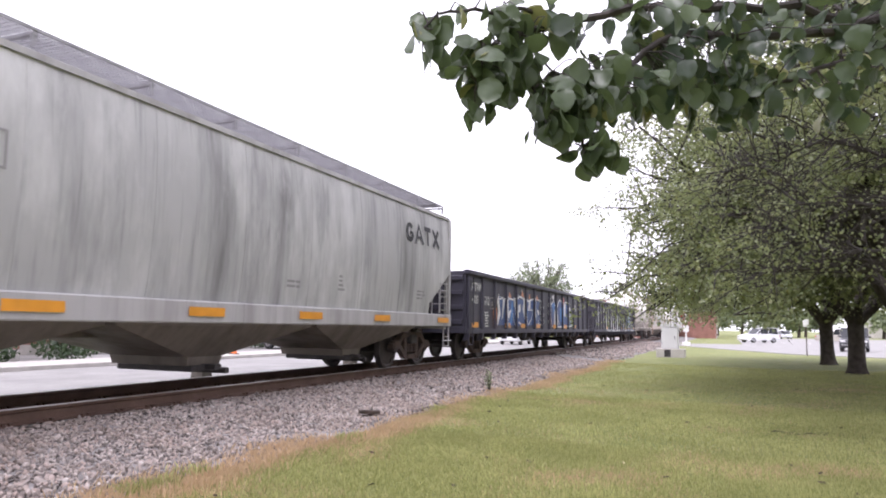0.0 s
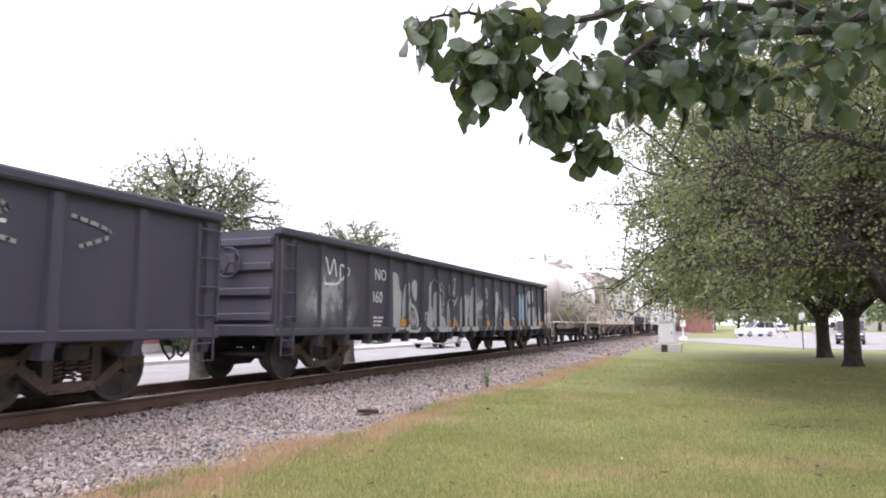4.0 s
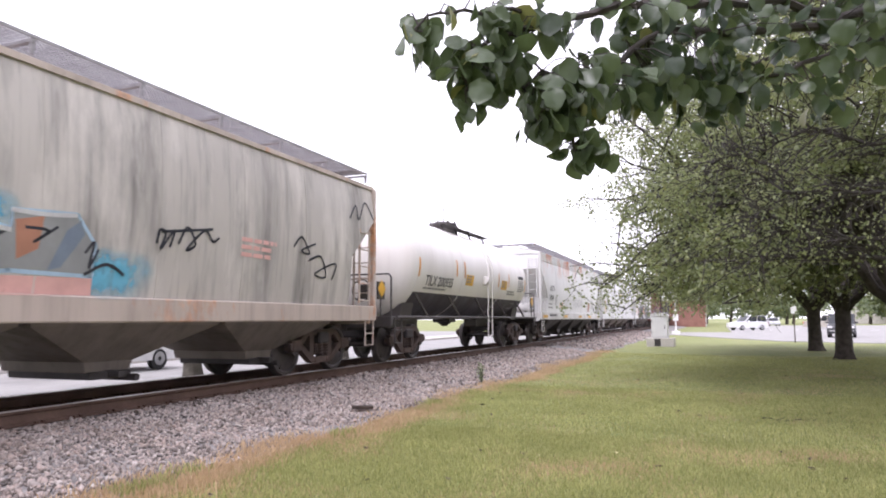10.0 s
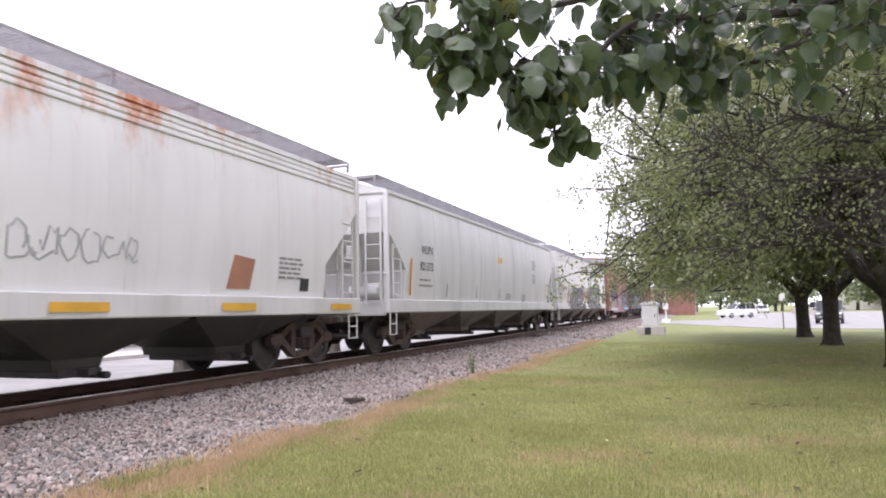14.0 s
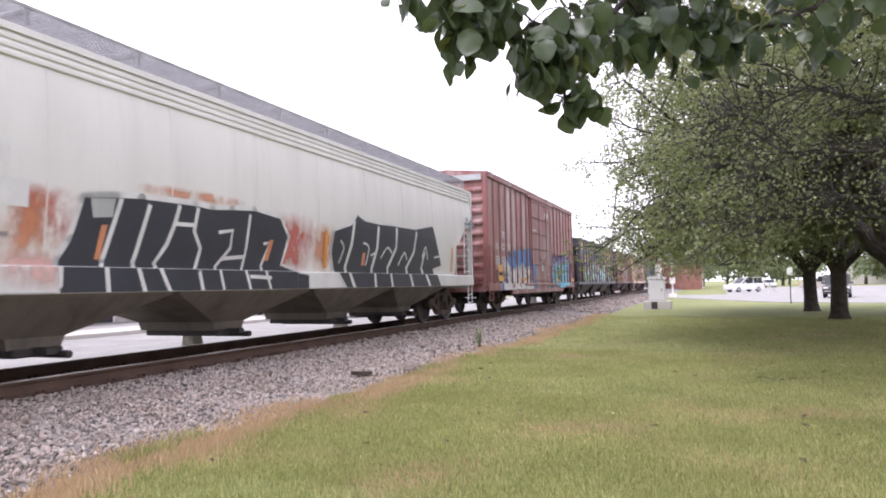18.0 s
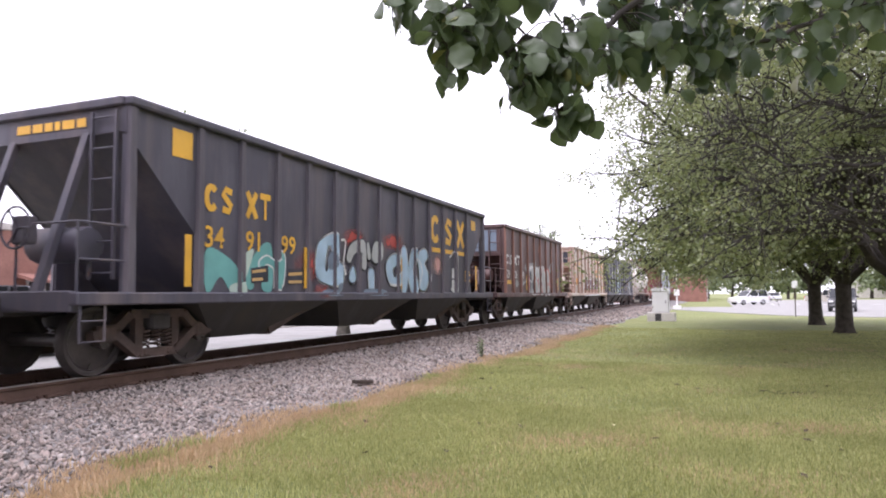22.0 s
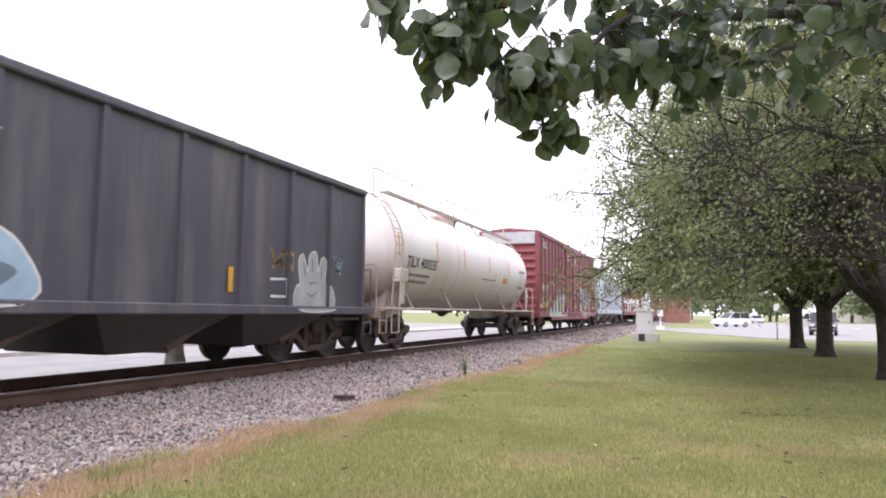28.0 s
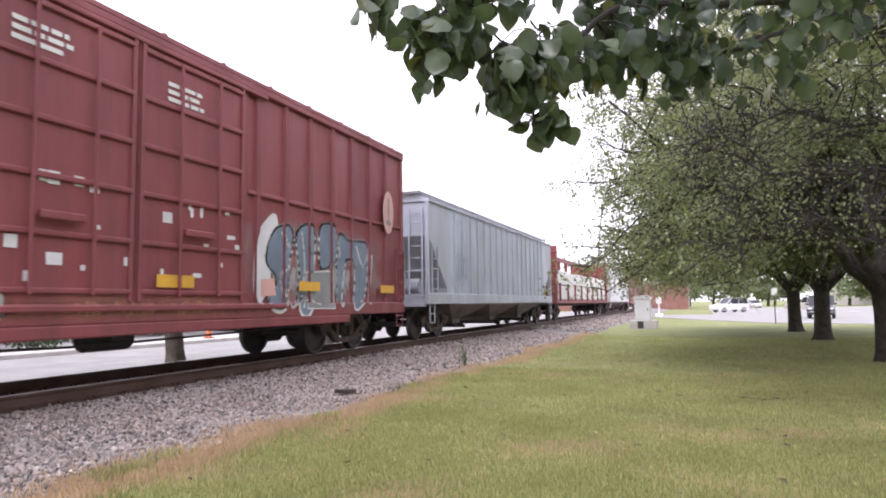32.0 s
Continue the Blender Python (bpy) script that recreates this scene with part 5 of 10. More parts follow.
# ---- the cars in order, y as they stand at 16 s ----
PAINT = {
    "grey_hopper": paint("paint_grey_hopper", (0.43, 0.43, 0.425), 1, 0.9, 0.02, (0.15, 0.15, 0.15), chalk=0.55),
    "grey_trim": paint("paint_grey_trim", (0.44, 0.43, 0.43), 2, 0.5, 0.05),
    "dirty": paint("paint_dirty_under", (0.20, 0.170, 0.150), 3, 0.7, 0.2, (0.07, 0.060, 0.056)),
    # near-black, for the open hoppers' pockets and the rusty white hopper's underside
    "dark_under": paint("paint_dark_under", (0.040, 0.036, 0.034), 33, 0.6, 0.1),
    "red_panel": paint("paint_chalky_red_panel", (0.30, 0.135, 0.125), 18, 1.0, 0.12, (0.60, 0.54, 0.54), (0.20, 0.07, 0.05), chalk=0.55),
    "black_gon": paint("paint_black_gondola", (0.052, 0.049, 0.074), 4, 0.5, 0.05, (0.095, 0.088, 0.098), rough=0.6),
    "black_gon2": paint("paint_black_gondola_dusty", (0.056, 0.053, 0.074), 5, 0.5, 0.06, (0.11, 0.10, 0.105), rough=0.65),
    "tank_cream": paint("paint_tank_cream", (0.80, 0.765, 0.73), 6, 0.14, 0.03, (0.42, 0.33, 0.26), (0.33, 0.17, 0.08), 0.42, low=(1.3, 3.3, -5.6, -4.6), mottle=0.1),
    "frame_cream": paint("paint_frame_cream", (0.58, 0.53, 0.48), 7, 0.5, 0.25, (0.2, 0.15, 0.12)),
    "old_hopper": paint("paint_weathered_hopper", (0.50, 0.47, 0.43), 8, 0.95, 0.04, (0.13, 0.125, 0.12), (0.42, 0.24, 0.16), chalk=0.55),
    "old_trim": paint("paint_weathered_trim", (0.52, 0.44, 0.38), 9, 0.6, 0.55, (0.2, 0.17, 0.15), (0.34, 0.17, 0.09)),
    "tank_white": paint("paint_tank_white", (0.80, 0.77, 0.74), 10, 0.16, 0.03, (0.42, 0.35, 0.29), (0.35, 0.2, 0.12), 0.4, mottle=0.12),
    "tank_black": paint("paint_tank_black", (0.040, 0.038, 0.050), 11, 0.4, 0.05, rough=0.45),
    "steel_frame": paint("paint_dark_frame", (0.06, 0.052, 0.05), 12, 0.5, 0.35),
    "rusty_white": paint("paint_rusty_white", (0.74, 0.735, 0.73), 13, 0.2, 0.12, (0.40, 0.38, 0.36), (0.36, 0.135, 0.062), top=(2.9, 3.95), mottle=0.2),
    "white_trim": paint("paint_white_trim", (0.66, 0.65, 0.63), 14, 0.3, 0.1, (0.3, 0.28, 0.26), (0.45, 0.2, 0.06)),
    "clean_grey": paint("paint_clean_grey", (0.67, 0.67, 0.665), 15, 0.2, 0.0, (0.36, 0.36, 0.36), chalk=0.25, mottle=0.2),
    "clean_trim": paint("paint_clean_trim", (0.68, 0.68, 0.67), 16, 0.25, 0.03, (0.3, 0.3, 0.29)),
    "pale_hopper": paint("paint_pale_hopper", (0.72, 0.71, 0.69), 17, 0.2, 0.03, (0.40, 0.39, 0.36), mottle=0.18),
    "red_box": paint("paint_red_boxcar", (0.27, 0.105, 0.095), 18, 0.85, 0.10, (0.50, 0.43, 0.43), (0.20, 0.07, 0.05)),
    "coal_black": paint("paint_coal_hopper", (0.066, 0.062, 0.084), 19, 1.0, 0.16, (0.15, 0.125, 0.13), chalk=0.35),
    "coal_brown": paint("paint_brown_hopper", (0.115, 0.060, 0.056), 20, 0.9, 0.38, (0.055, 0.042, 0.045), (0.24, 0.085, 0.055)),
    "rust_post": paint("paint_rust_posts", (0.26, 0.125, 0.095), 21, 0.4, 0.4, (0.12, 0.07, 0.05)),
    "tan_hopper": paint("paint_tan_hopper", (0.62, 0.54, 0.48), 22, 0.75, 0.64, (0.42, 0.27, 0.20), (0.20, 0.095, 0.07), mottle=0.3),
    "tan_post": paint("paint_tan_posts", (0.40, 0.25, 0.19), 23, 0.5, 0.5, (0.2, 0.12, 0.09), (0.25, 0.10, 0.06)),
    "slate_hopper": paint("paint_slate_hopper", (0.085, 0.082, 0.106), 24, 0.9, 0.08, (0.17, 0.16, 0.155)),
    "tank_ivory": paint("paint_tank_ivory", (0.80, 0.765, 0.725), 25, 0.22, 0.05, (0.46, 0.34, 0.24), (0.42, 0.23, 0.13), 0.4, low=(0.9, 2.7, -7.1, -5.6), mottle=0.12),
    "red_box2": paint("paint_crimson_boxcar", (0.26, 0.064, 0.070), 26, 0.6, 0.12, (0.13, 0.05, 0.05), (0.26, 0.11, 0.07)),
    "blue_grey": paint("paint_blue_grey_hopper", (0.45, 0.49, 0.56), 27, 0.5, 0.06, (0.42, 0.38, 0.33), chalk=0.5),
    "centre_red": paint("paint_flatcar_red", (0.24, 0.05, 0.05), 28, 0.4, 0.1),
}


def block_letters(car, y, z, h, shapes, material, xs):
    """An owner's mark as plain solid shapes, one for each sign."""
    out = []
    for k, (w, cut) in enumerate(shapes):
        y0 = y + sum(s[0] * 1.25 for s in shapes[:k])
        if cut == "o":      # a ring with a gap
            out += ribbon([(y0 + w * 0.5 + w * 0.38 * math.cos(a), z + h * 0.5 + h * 0.40 * math.sin(a)) for a in np.linspace(0.7, 5.6, 10)], h * 0.25)
        elif cut == "g":
            out += ribbon([(y0 + w * 0.5 + w * 0.38 * math.cos(a), z + h * 0.5 + h * 0.40 * math.sin(a)) for a in np.linspace(0.7, 6.1, 12)], h * 0.25) + [rect(y0 + w * 0.5, z + h * 0.40, w * 0.42, h * 0.15)]
        elif cut == "x":
            out += ribbon([(y0 + 0.08 * w, z), (y0 + 0.92 * w, z + h)], h * 0.25) + ribbon([(y0 + 0.08 * w, z + h), (y0 + 0.92 * w, z)], h * 0.25)
        elif cut == "t":
            out += [rect(y0, z + h * 0.8, w, h * 0.25), rect(y0 + w * 0.4, z, w * 0.2, h * 0.8)]
        elif cut == "a":
            out += ribbon([(y0, z), (y0 + w / 2, z + h), (y0 + w, z)], h * 0.22) + [rect(y0 + w * 0.25, z + h * 0.25, w * 0.5, h * 0.15)]
        elif cut == "b":
            out += [rect(y0, z, w * 0.3, h), rect(y0 + w * 0.3, z, w * 0.6, h * 0.22), rect(y0 + w * 0.3, z + h * 0.41, w * 0.6, h * 0.22), rect(y0 + w * 0.3, z + h * 0.82, w * 0.6, h * 0.22), rect(y0 + w * 0.72, z + 0.18 * h, w * 0.2, h * 0.64)]
        elif cut == "n":
            out += [rect(y0, z, w * 0.25, h), rect(y0 + w * 0.75, z, w * 0.25, h)] + ribbon([(y0 + w * 0.1, z + h), (y0 + w * 0.9, z)], h * 0.25)
        elif cut == "f":
            out += [rect(y0, z, w * 0.28, h), rect(y0 + w * 0.28, z + h * 0.8, w * 0.6, h * 0.25), rect(y0 + w * 0.28, z + h * 0.42, w * 0.45, h * 0.22)]
        else:               # a bent band
            out += ribbon([(y0 + w * 0.85, z + h * 0.82), (y0 + w * 0.4, z + h * 0.9), (y0 + w * 0.15, z + h * 0.7), (y0 + w * 0.8, z + h * 0.32), (y0 + w * 0.6, z + h * 0.1), (y0 + w * 0.12, z + h * 0.16)], h * 0.25)
    return side_shapes(car, out, material, xs, "owner_mark", 0.011)


# 1: grey covered hopper
car, xs, half = covered_hopper("grey weathered steel covered hopper car with rain streaks", -125.6, -108.0, PAINT["grey_hopper"], PAINT["dirty"], PAINT["grey_trim"], eave=3.98, bays=3, inset=1.3, cut=2.5, flat_to=1.6)
block_letters(car, half - 2.9, 3.05, 0.46, [(0.42, "g"), (0.44, "a"), (0.40, "t"), (0.44, "x")], M["ink"], xs)
reflector_strips(car, [half - 1.0, half - 4.5, half - 7.3, half - 10.0, half - 12.7, half - 15.2], 1.12, lambda z: 1.50, 0.75, 0.13)
bars(car, half - 7.6, 1.75, 0.5, 2, M["faded_ink"], xs, 3)
bars(car, half - 5.9, 1.95, 0.25, 4, M["faded_ink"], xs, 4)
bars(car, half - 2.2, 1.85, 0.5, 3, M["faded_ink"], xs, 5)
side_shapes(car, [rect(half - 13.3, 3.0, 0.55, 0.03), rect(half - 13.3, 2.6, 0.55, 0.03), rect(half - 12.78, 2.6, 0.03, 0.4), rect(half - 13.25, 2.78, 0.3, 0.06)], M["faded_ink"], xs, "stencil_print")

# 2: black gondola with a blue and white piece
car, xs, half = gondola("black steel gondola car with blue and white graffiti", -106.7, -87.25, PAINT["black_gon"], 16, 2.60, 0.25)
side_text(car, "ATW", -half + 0.50, 2.1, 0.38, M["pale_ink"], xs)
side_text(car, "400", -half + 0.56, 1.72, 0.38, M["pale_ink"], xs)
side_text(car, "512", -half + 1.64, 1.72, 0.38, M["pale_ink"], xs)
side_shapes(car, [rect(-half + 2.3, 1.95, 0.4, 0.03), rect(-half + 2.3, 1.6, 0.4, 0.03), rect(-half + 2.3, 1.6, 0.03, 0.35), rect(-half + 2.67, 1.6, 0.03, 0.38), rect(-half + 2.43, 1.7, 0.14, 0.14)], M["faded_ink"], xs, "stencil_print", 0.008)
bars(car, -half + 1.62, 1.45, 0.6, 6, M["pale_ink"], xs, 8)
bars(car, -half + 15.6, 2.1, 0.6, 4, M["pale_ink"], xs, 9)
reflector_strips(car, [-half + 0.5, -half + 3.9, -half + 5.85, -half + 8.1, -half + 11.0, -half + 13.2, -half + 15.3], 1.0, lambda z: 1.425, 0.6, 0.16)
m = Mural(car, half, gondola_zones(half, 16, 2.60, 0.25))
m.fog("orange", 2.48, 1.05, 0.75, 0.87)
m.fog("grey", 2.60, 1.60, 0.55, 0.26)
m.fog("grey", 5.72, 2.25, 1.08, 0.34)
m.fill("navy", [(2.92, 1.07), (3.18, 1.52), (3.06, 1.86), (3.18, 2.09), (3.60, 2.01), (3.97, 1.97), (4.31, 2.14), (4.71, 2.04), (5.06, 2.09), (5.75, 2.08), (6.44, 2.01), (7.62, 2.09), (8.77, 2.06), (8.53, 1.83), (8.93, 1.15), (6.86, 1.08), (5.81, 1.09), (4.91, 1.08), (3.78, 1.09)], smooth=False)
m.fill("blue", [(4.72, 1.88), (4.86, 1.93), (4.86, 1.44), (4.70, 1.12), (4.44, 1.11), (4.62, 1.43)], [(6.55, 1.71), (6.75, 1.73), (6.70, 1.31), (6.59, 1.41)])
m.fill("white", [(3.04, 1.88), (3.19, 2.11), (3.26, 1.90), (3.42, 1.44), (3.11, 1.08), (2.90, 1.08), (3.18, 1.52)], [(3.66, 1.95), (3.97, 2.02), (3.77, 1.56), (3.63, 1.27), (3.58, 1.31)], [(3.98, 1.94), (4.25, 2.12), (4.47, 2.03), (4.27, 1.97), (4.17, 1.41), (4.06, 1.32), (3.98, 1.73)], [(4.58, 1.64), (4.70, 1.63), (4.32, 1.20), (4.29, 1.29), (4.37, 1.55)], smooth=False)
m.fill("white", [(4.99, 2.08), (5.17, 2.08), (5.31, 1.64), (5.49, 1.28), (5.81, 1.21), (6.01, 1.09), (5.49, 1.20), (5.20, 1.45), (5.04, 1.81)], [(5.51, 1.84), (5.96, 1.88), (5.82, 1.56), (5.62, 1.58)], [(6.23, 2.10), (6.44, 2.03), (6.60, 1.10), (6.41, 1.40), (6.14, 1.69), (6.27, 1.90)], [(7.04, 2.06), (7.30, 2.14), (7.26, 1.75), (6.87, 1.68), (7.01, 1.90)], [(7.80, 1.95), (7.91, 1.34), (8.10, 1.12), (7.76, 1.45)], [(8.30, 1.76), (8.66, 1.66), (8.46, 1.47)], smooth=False)
m.fill("grey", [(5.70, 1.88), (5.96, 1.88), (5.88, 1.68)], [(6.80, 2.20), (6.93, 1.97), (6.78, 1.94)], [(5.28, 2.13), (5.50, 2.26), (5.75, 2.15)], smooth=False)
m.line("white", 0.060, [(3.16, 2.11), (3.33, 1.95), (3.65, 2.03), (3.74, 1.96), (3.97, 2.00)], [(4.25, 2.01), (4.71, 2.01), (4.92, 2.00), (5.75, 2.15), (6.17, 2.11), (6.81, 2.02), (7.83, 2.15), (8.76, 2.13), (8.82, 2.06)], smooth=False)
m.line("white", 0.050, [(6.64, 1.15), (6.96, 1.14), (7.44, 1.38), (7.64, 1.66), (7.32, 1.70), (6.87, 1.68)], [(4.88, 1.62), (4.98, 1.26), (5.20, 1.09)], [(4.01, 1.07), (4.00, 1.53), (4.03, 1.65)], [(7.83, 2.12), (8.05, 1.34), (8.15, 1.12)], [(9.06, 1.13), (8.56, 1.17), (8.41, 1.41)])
m.fill("orange", [(4.31, 2.08), (4.47, 2.26), (4.66, 2.05)], [(5.95, 2.17), (6.10, 2.44), (6.36, 2.14)], [(7.00, 2.14), (7.13, 2.33), (7.26, 2.12)], [(8.05, 2.13), (8.27, 2.33), (8.52, 2.13)], smooth=False)
m.line("silver", 0.045, [(8.64, 2.07), (8.97, 2.12), (8.78, 1.84), (9.13, 1.86), (8.74, 1.60), (9.25, 1.56), (8.75, 1.36), (9.21, 1.31), (8.93, 1.13)], [(10.22, 2.32), (10.47, 2.20), (10.12, 1.98), (10.51, 1.87), (10.13, 1.66), (10.49, 1.47), (10.15, 1.27), (10.45, 1.17)])
m.fill("plum", [(10.37, 1.67), (10.79, 1.89), (10.94, 1.15), (10.30, 1.13)])
m.fill("navy", [(10.48, 1.94), (11.20, 2.14), (11.72, 1.87), (12.36, 2.26), (13.22, 2.09), (13.64, 2.20), (14.16, 2.15), (14.76, 1.85), (15.02, 1.16), (13.25, 1.09), (10.91, 1.12)], smooth=False, rim="white", rim_w=0.07)
m.fill("blue", [(10.88, 2.10), (11.43, 2.13), (11.22, 1.63), (10.98, 1.90)], [(12.37, 1.90), (13.02, 2.01), (12.93, 1.17), (12.46, 1.39)], smooth=False)
m.fill("white", [(11.31, 1.71), (11.55, 1.89), (11.74, 1.13), (11.23, 1.13)], [(11.72, 1.94), (12.02, 1.45), (12.35, 1.09), (11.95, 1.38)], [(13.14, 2.09), (13.64, 2.16), (13.57, 1.49), (13.23, 1.63)], [(14.08, 1.98), (14.62, 2.01), (14.82, 1.28), (14.31, 1.51)], [(10.83, 2.36), (11.25, 2.50), (11.20, 2.19)], smooth=False)
m.fill("red", [(12.82, 2.07), (13.34, 2.29), (13.21, 2.46), (12.90, 2.30)], smooth=False)
m.line("grey", 0.050, [(15.74, 2.41), (16.11, 2.26), (15.65, 2.06), (16.22, 1.91)], [(16.88, 2.30), (17.47, 2.15), (17.00, 1.94)])

# 3: second gondola, silver throw-ups
car, xs, half = gondola("dusty black gondola car covered in silver graffiti", -85.8, -66.5, PAINT["black_gon2"], 20, 2.60, 0.45)
side_text(car, "NO", -half + 3.6, 2.0, 0.36, M["pale_ink"], xs)
side_text(car, "360", -half + 3.45, 1.5, 0.36, M["pale_ink"], xs)
bars(car, -half + 3.45, 1.15, 0.6, 3, M["pale_ink"], xs, 2)
reflector_strips(car, [-half + 4.9, -half + 8.0, -half + 11.0, -half + 13.2, -half + 15.6, -half + 18.2], 0.98, lambda z: 1.425, 0.6, 0.16)
m = Mural(car, half, gondola_zones(half, 20, 2.60, 0.45))
m.fog("silver", 0.7, 0.95, 2.2, 1.15)
m.line("white", 0.05, [(1.5, 1.95), (1.6, 2.3), (1.75, 2.0), (1.9, 2.3), (2.0, 1.95)], [(1.45, 1.8), (2.1, 1.85), (2.15, 2.2), (2.4, 2.1), (2.2, 1.9)])
m.fog("silver", 4.31, 0.88, 0.67, 1.29)
m.fog("silver", 4.97, 0.85, 1.07, 0.67)
m.fog("silver", 6.35, 0.85, 1.59, 0.75)
m.fog("silver", 8.71, 0.85, 2.64, 1.16)
m.fog("silver", 11.87, 0.85, 2.37, 1.07)
m.fog("silver", 14.64, 0.85, 1.60, 1.36)
m.fog("silver", 16.05, 0.85, 2.41, 1.16)
m.fill("silver", [(4.40, 2.09), (4.75, 2.19), (4.85, 1.89), (4.98, 1.72), (4.95, 1.27), (5.03, 0.95), (4.71, 0.90), (4.48, 0.96)], [(5.05, 0.92), (5.03, 1.65), (5.19, 2.00), (5.31, 1.94), (5.22, 1.54), (5.43, 1.79), (5.50, 1.69), (5.27, 1.34), (5.14, 1.15), (5.34, 0.95)], [(5.54, 1.97), (5.70, 2.12), (5.88, 2.00), (5.81, 1.61), (5.64, 1.70)])
m.line("silver", 0.100, [(5.25, 1.15), (5.34, 1.41), (5.57, 1.49), (5.79, 1.36), (5.93, 1.08), (5.82, 0.88), (5.50, 0.84), (5.23, 0.89)])
m.fill("silver", [(6.63, 2.00), (6.78, 2.09), (6.76, 1.63), (6.88, 1.16), (6.84, 0.93), (6.59, 0.86), (6.45, 1.09), (6.61, 1.46)], [(6.92, 1.75), (7.11, 1.89), (7.29, 1.74), (7.37, 1.33), (7.73, 1.17), (7.81, 0.84), (7.17, 0.84), (6.93, 1.17)], [(7.90, 1.60), (8.02, 1.57), (8.14, 1.18), (8.00, 0.84), (7.88, 0.84)])
m.line("white", 0.050, [(6.78, 2.09), (6.96, 2.21), (7.15, 2.13), (7.25, 1.90), (7.35, 2.09), (7.57, 2.07), (7.61, 1.67), (7.70, 1.85), (7.57, 1.50)], [(6.14, 0.94), (6.20, 1.16), (6.23, 1.30), (6.35, 1.27), (6.34, 1.05), (6.50, 0.94)], [(8.16, 0.88), (8.25, 1.18), (8.47, 1.23), (8.54, 0.84), (8.76, 1.05)], [(8.04, 2.14), (8.11, 1.79), (8.34, 2.16), (8.44, 1.81), (8.48, 2.31), (8.34, 2.21)], [(8.03, 1.70), (8.51, 1.63), (8.24, 1.44), (8.71, 1.83), (8.51, 1.59)])
m.fill("silver", [(8.94, 1.75), (9.42, 1.87), (9.52, 1.19), (9.46, 0.84), (8.86, 0.84), (8.91, 1.19)], [(9.84, 2.00), (10.10, 2.13), (10.21, 1.61), (10.89, 1.81), (10.86, 1.53), (10.13, 1.35), (10.33, 0.84), (9.79, 0.84), (9.69, 1.20)], [(12.11, 1.81), (12.48, 2.07), (12.61, 1.71), (12.25, 1.23), (12.06, 0.87), (11.92, 0.99)], [(13.02, 1.23), (13.72, 1.44), (13.87, 0.85), (13.08, 0.84)])
m.line("pink", 0.040, [(9.28, 1.87), (9.39, 1.29), (9.36, 0.84)], [(9.50, 1.93), (9.57, 1.39)])
m.line("white", 0.045, [(11.02, 0.84), (11.33, 1.05), (11.24, 1.27), (11.46, 1.27), (11.52, 0.84)], [(12.23, 2.00), (12.53, 2.08), (12.49, 1.59), (12.25, 1.23)], [(11.04, 2.20), (11.14, 1.87), (11.30, 2.17), (11.40, 1.89), (11.10, 1.65)], [(14.02, 0.85), (14.17, 1.25), (14.55, 1.18), (14.75, 0.84)], [(12.74, 1.84), (12.96, 1.42), (12.76, 1.11), (13.03, 0.86)])
m.fill("pale_blue", [(14.87, 2.02), (15.32, 2.04), (15.32, 1.40), (15.15, 0.84), (14.91, 1.12)], [(15.57, 1.98), (16.01, 2.08), (15.94, 1.27), (15.68, 0.98)], rim="cyan", rim_w=0.04)
m.fill("silver", [(16.36, 2.25), (16.97, 2.33), (16.93, 1.89), (16.56, 1.85)], [(16.44, 1.57), (17.05, 1.67), (17.47, 1.13), (18.16, 1.78), (18.28, 0.97), (17.04, 0.84), (16.47, 0.90)])

# 4: cream tank car
car, xs, half = tank_car("cream-white tank car with brown rust stains at the end", -65.6, -52.4, PAINT["tank_cream"], None, PAINT["frame_cream"], 1.50, 2.60, None, 1.12, "deck", 1.25, True, 0.8, 1.05, 0.42)
side_text(car, "TILX 110716", -half + 2.2, 2.30, 0.40, M["ink"], xs)
bars(car, -half + 2.2, 2.05, 2.0, 2, M["faded_ink"], xs, 1, 0.16, 0.07)
bars(car, -half + 4.6, 2.0, 1.5, 8, M["faded_ink"], xs, 2)
bars(car, -half + 8.0, 2.05, 1.0, 8, M["faded_ink"], xs, 3)
bars(car, -half + 10.0, 2.05, 0.9, 6, M["faded_ink"], xs, 4)
side_shapes(car, [rect(-half + 6.0, 2.2, 0.5, 0.35)], SPRAY["silver"], xs, "notice_panel")
side_shapes(car, [rect(-half + 9.5, 2.38, 0.62, 0.38)], M["yellow"], xs, "notice_panel")
bars(car, -half + 9.56, 2.66, 0.5, 3, M["ink"], lambda z: xs(z) + 0.006, 6)
reflector_strips(car, [-half + 4.3, -half + 6.8, -half + 8.85, -half + 1.5], 2.65, xs, 0.55, 0.09, True)
part("catwalk_step", Geo().box(1.46, 1.58, -0.6, 1.9, 1.72, 1.76), PAINT["frame_cream"], car)

# 5: weathered covered hopper
car, xs, half = covered_hopper("heavily weathered cream-grey covered hopper car with tags", -51.3, -34.9, PAINT["old_hopper"], PAINT["dirty"], PAINT["old_trim"], bays=4, cut=3.25, inset=1.05, flat_to=2.35)
side_text(car, "TILX", -half + 1.32, 2.50, 0.36, M["ink"], xs)
side_text(car, "519065", -half + 1.22, 2.05, 0.36, M["ink"], xs)
bars(car, -half + 1.3, 1.88, 1.1, 6, M["faded_ink"], xs, 1)
reflector_strips(car, [-half + 1.03], 1.57, xs, 0.92, 0.12, True)
reflector_strips(car, [-half + 4.0], 1.50, xs, 0.5, 0.10, True)
bars(car, -half + 3.9, 2.35, 1.0, 4, SPRAY["pink"], xs, 5, 0.12, 0.07)
bars(car, -half + 11.7, 2.3, 1.0, 3, SPRAY["pink"], xs, 6, 0.12, 0.07)
m = Mural(car, half, hopper_zones(xs))
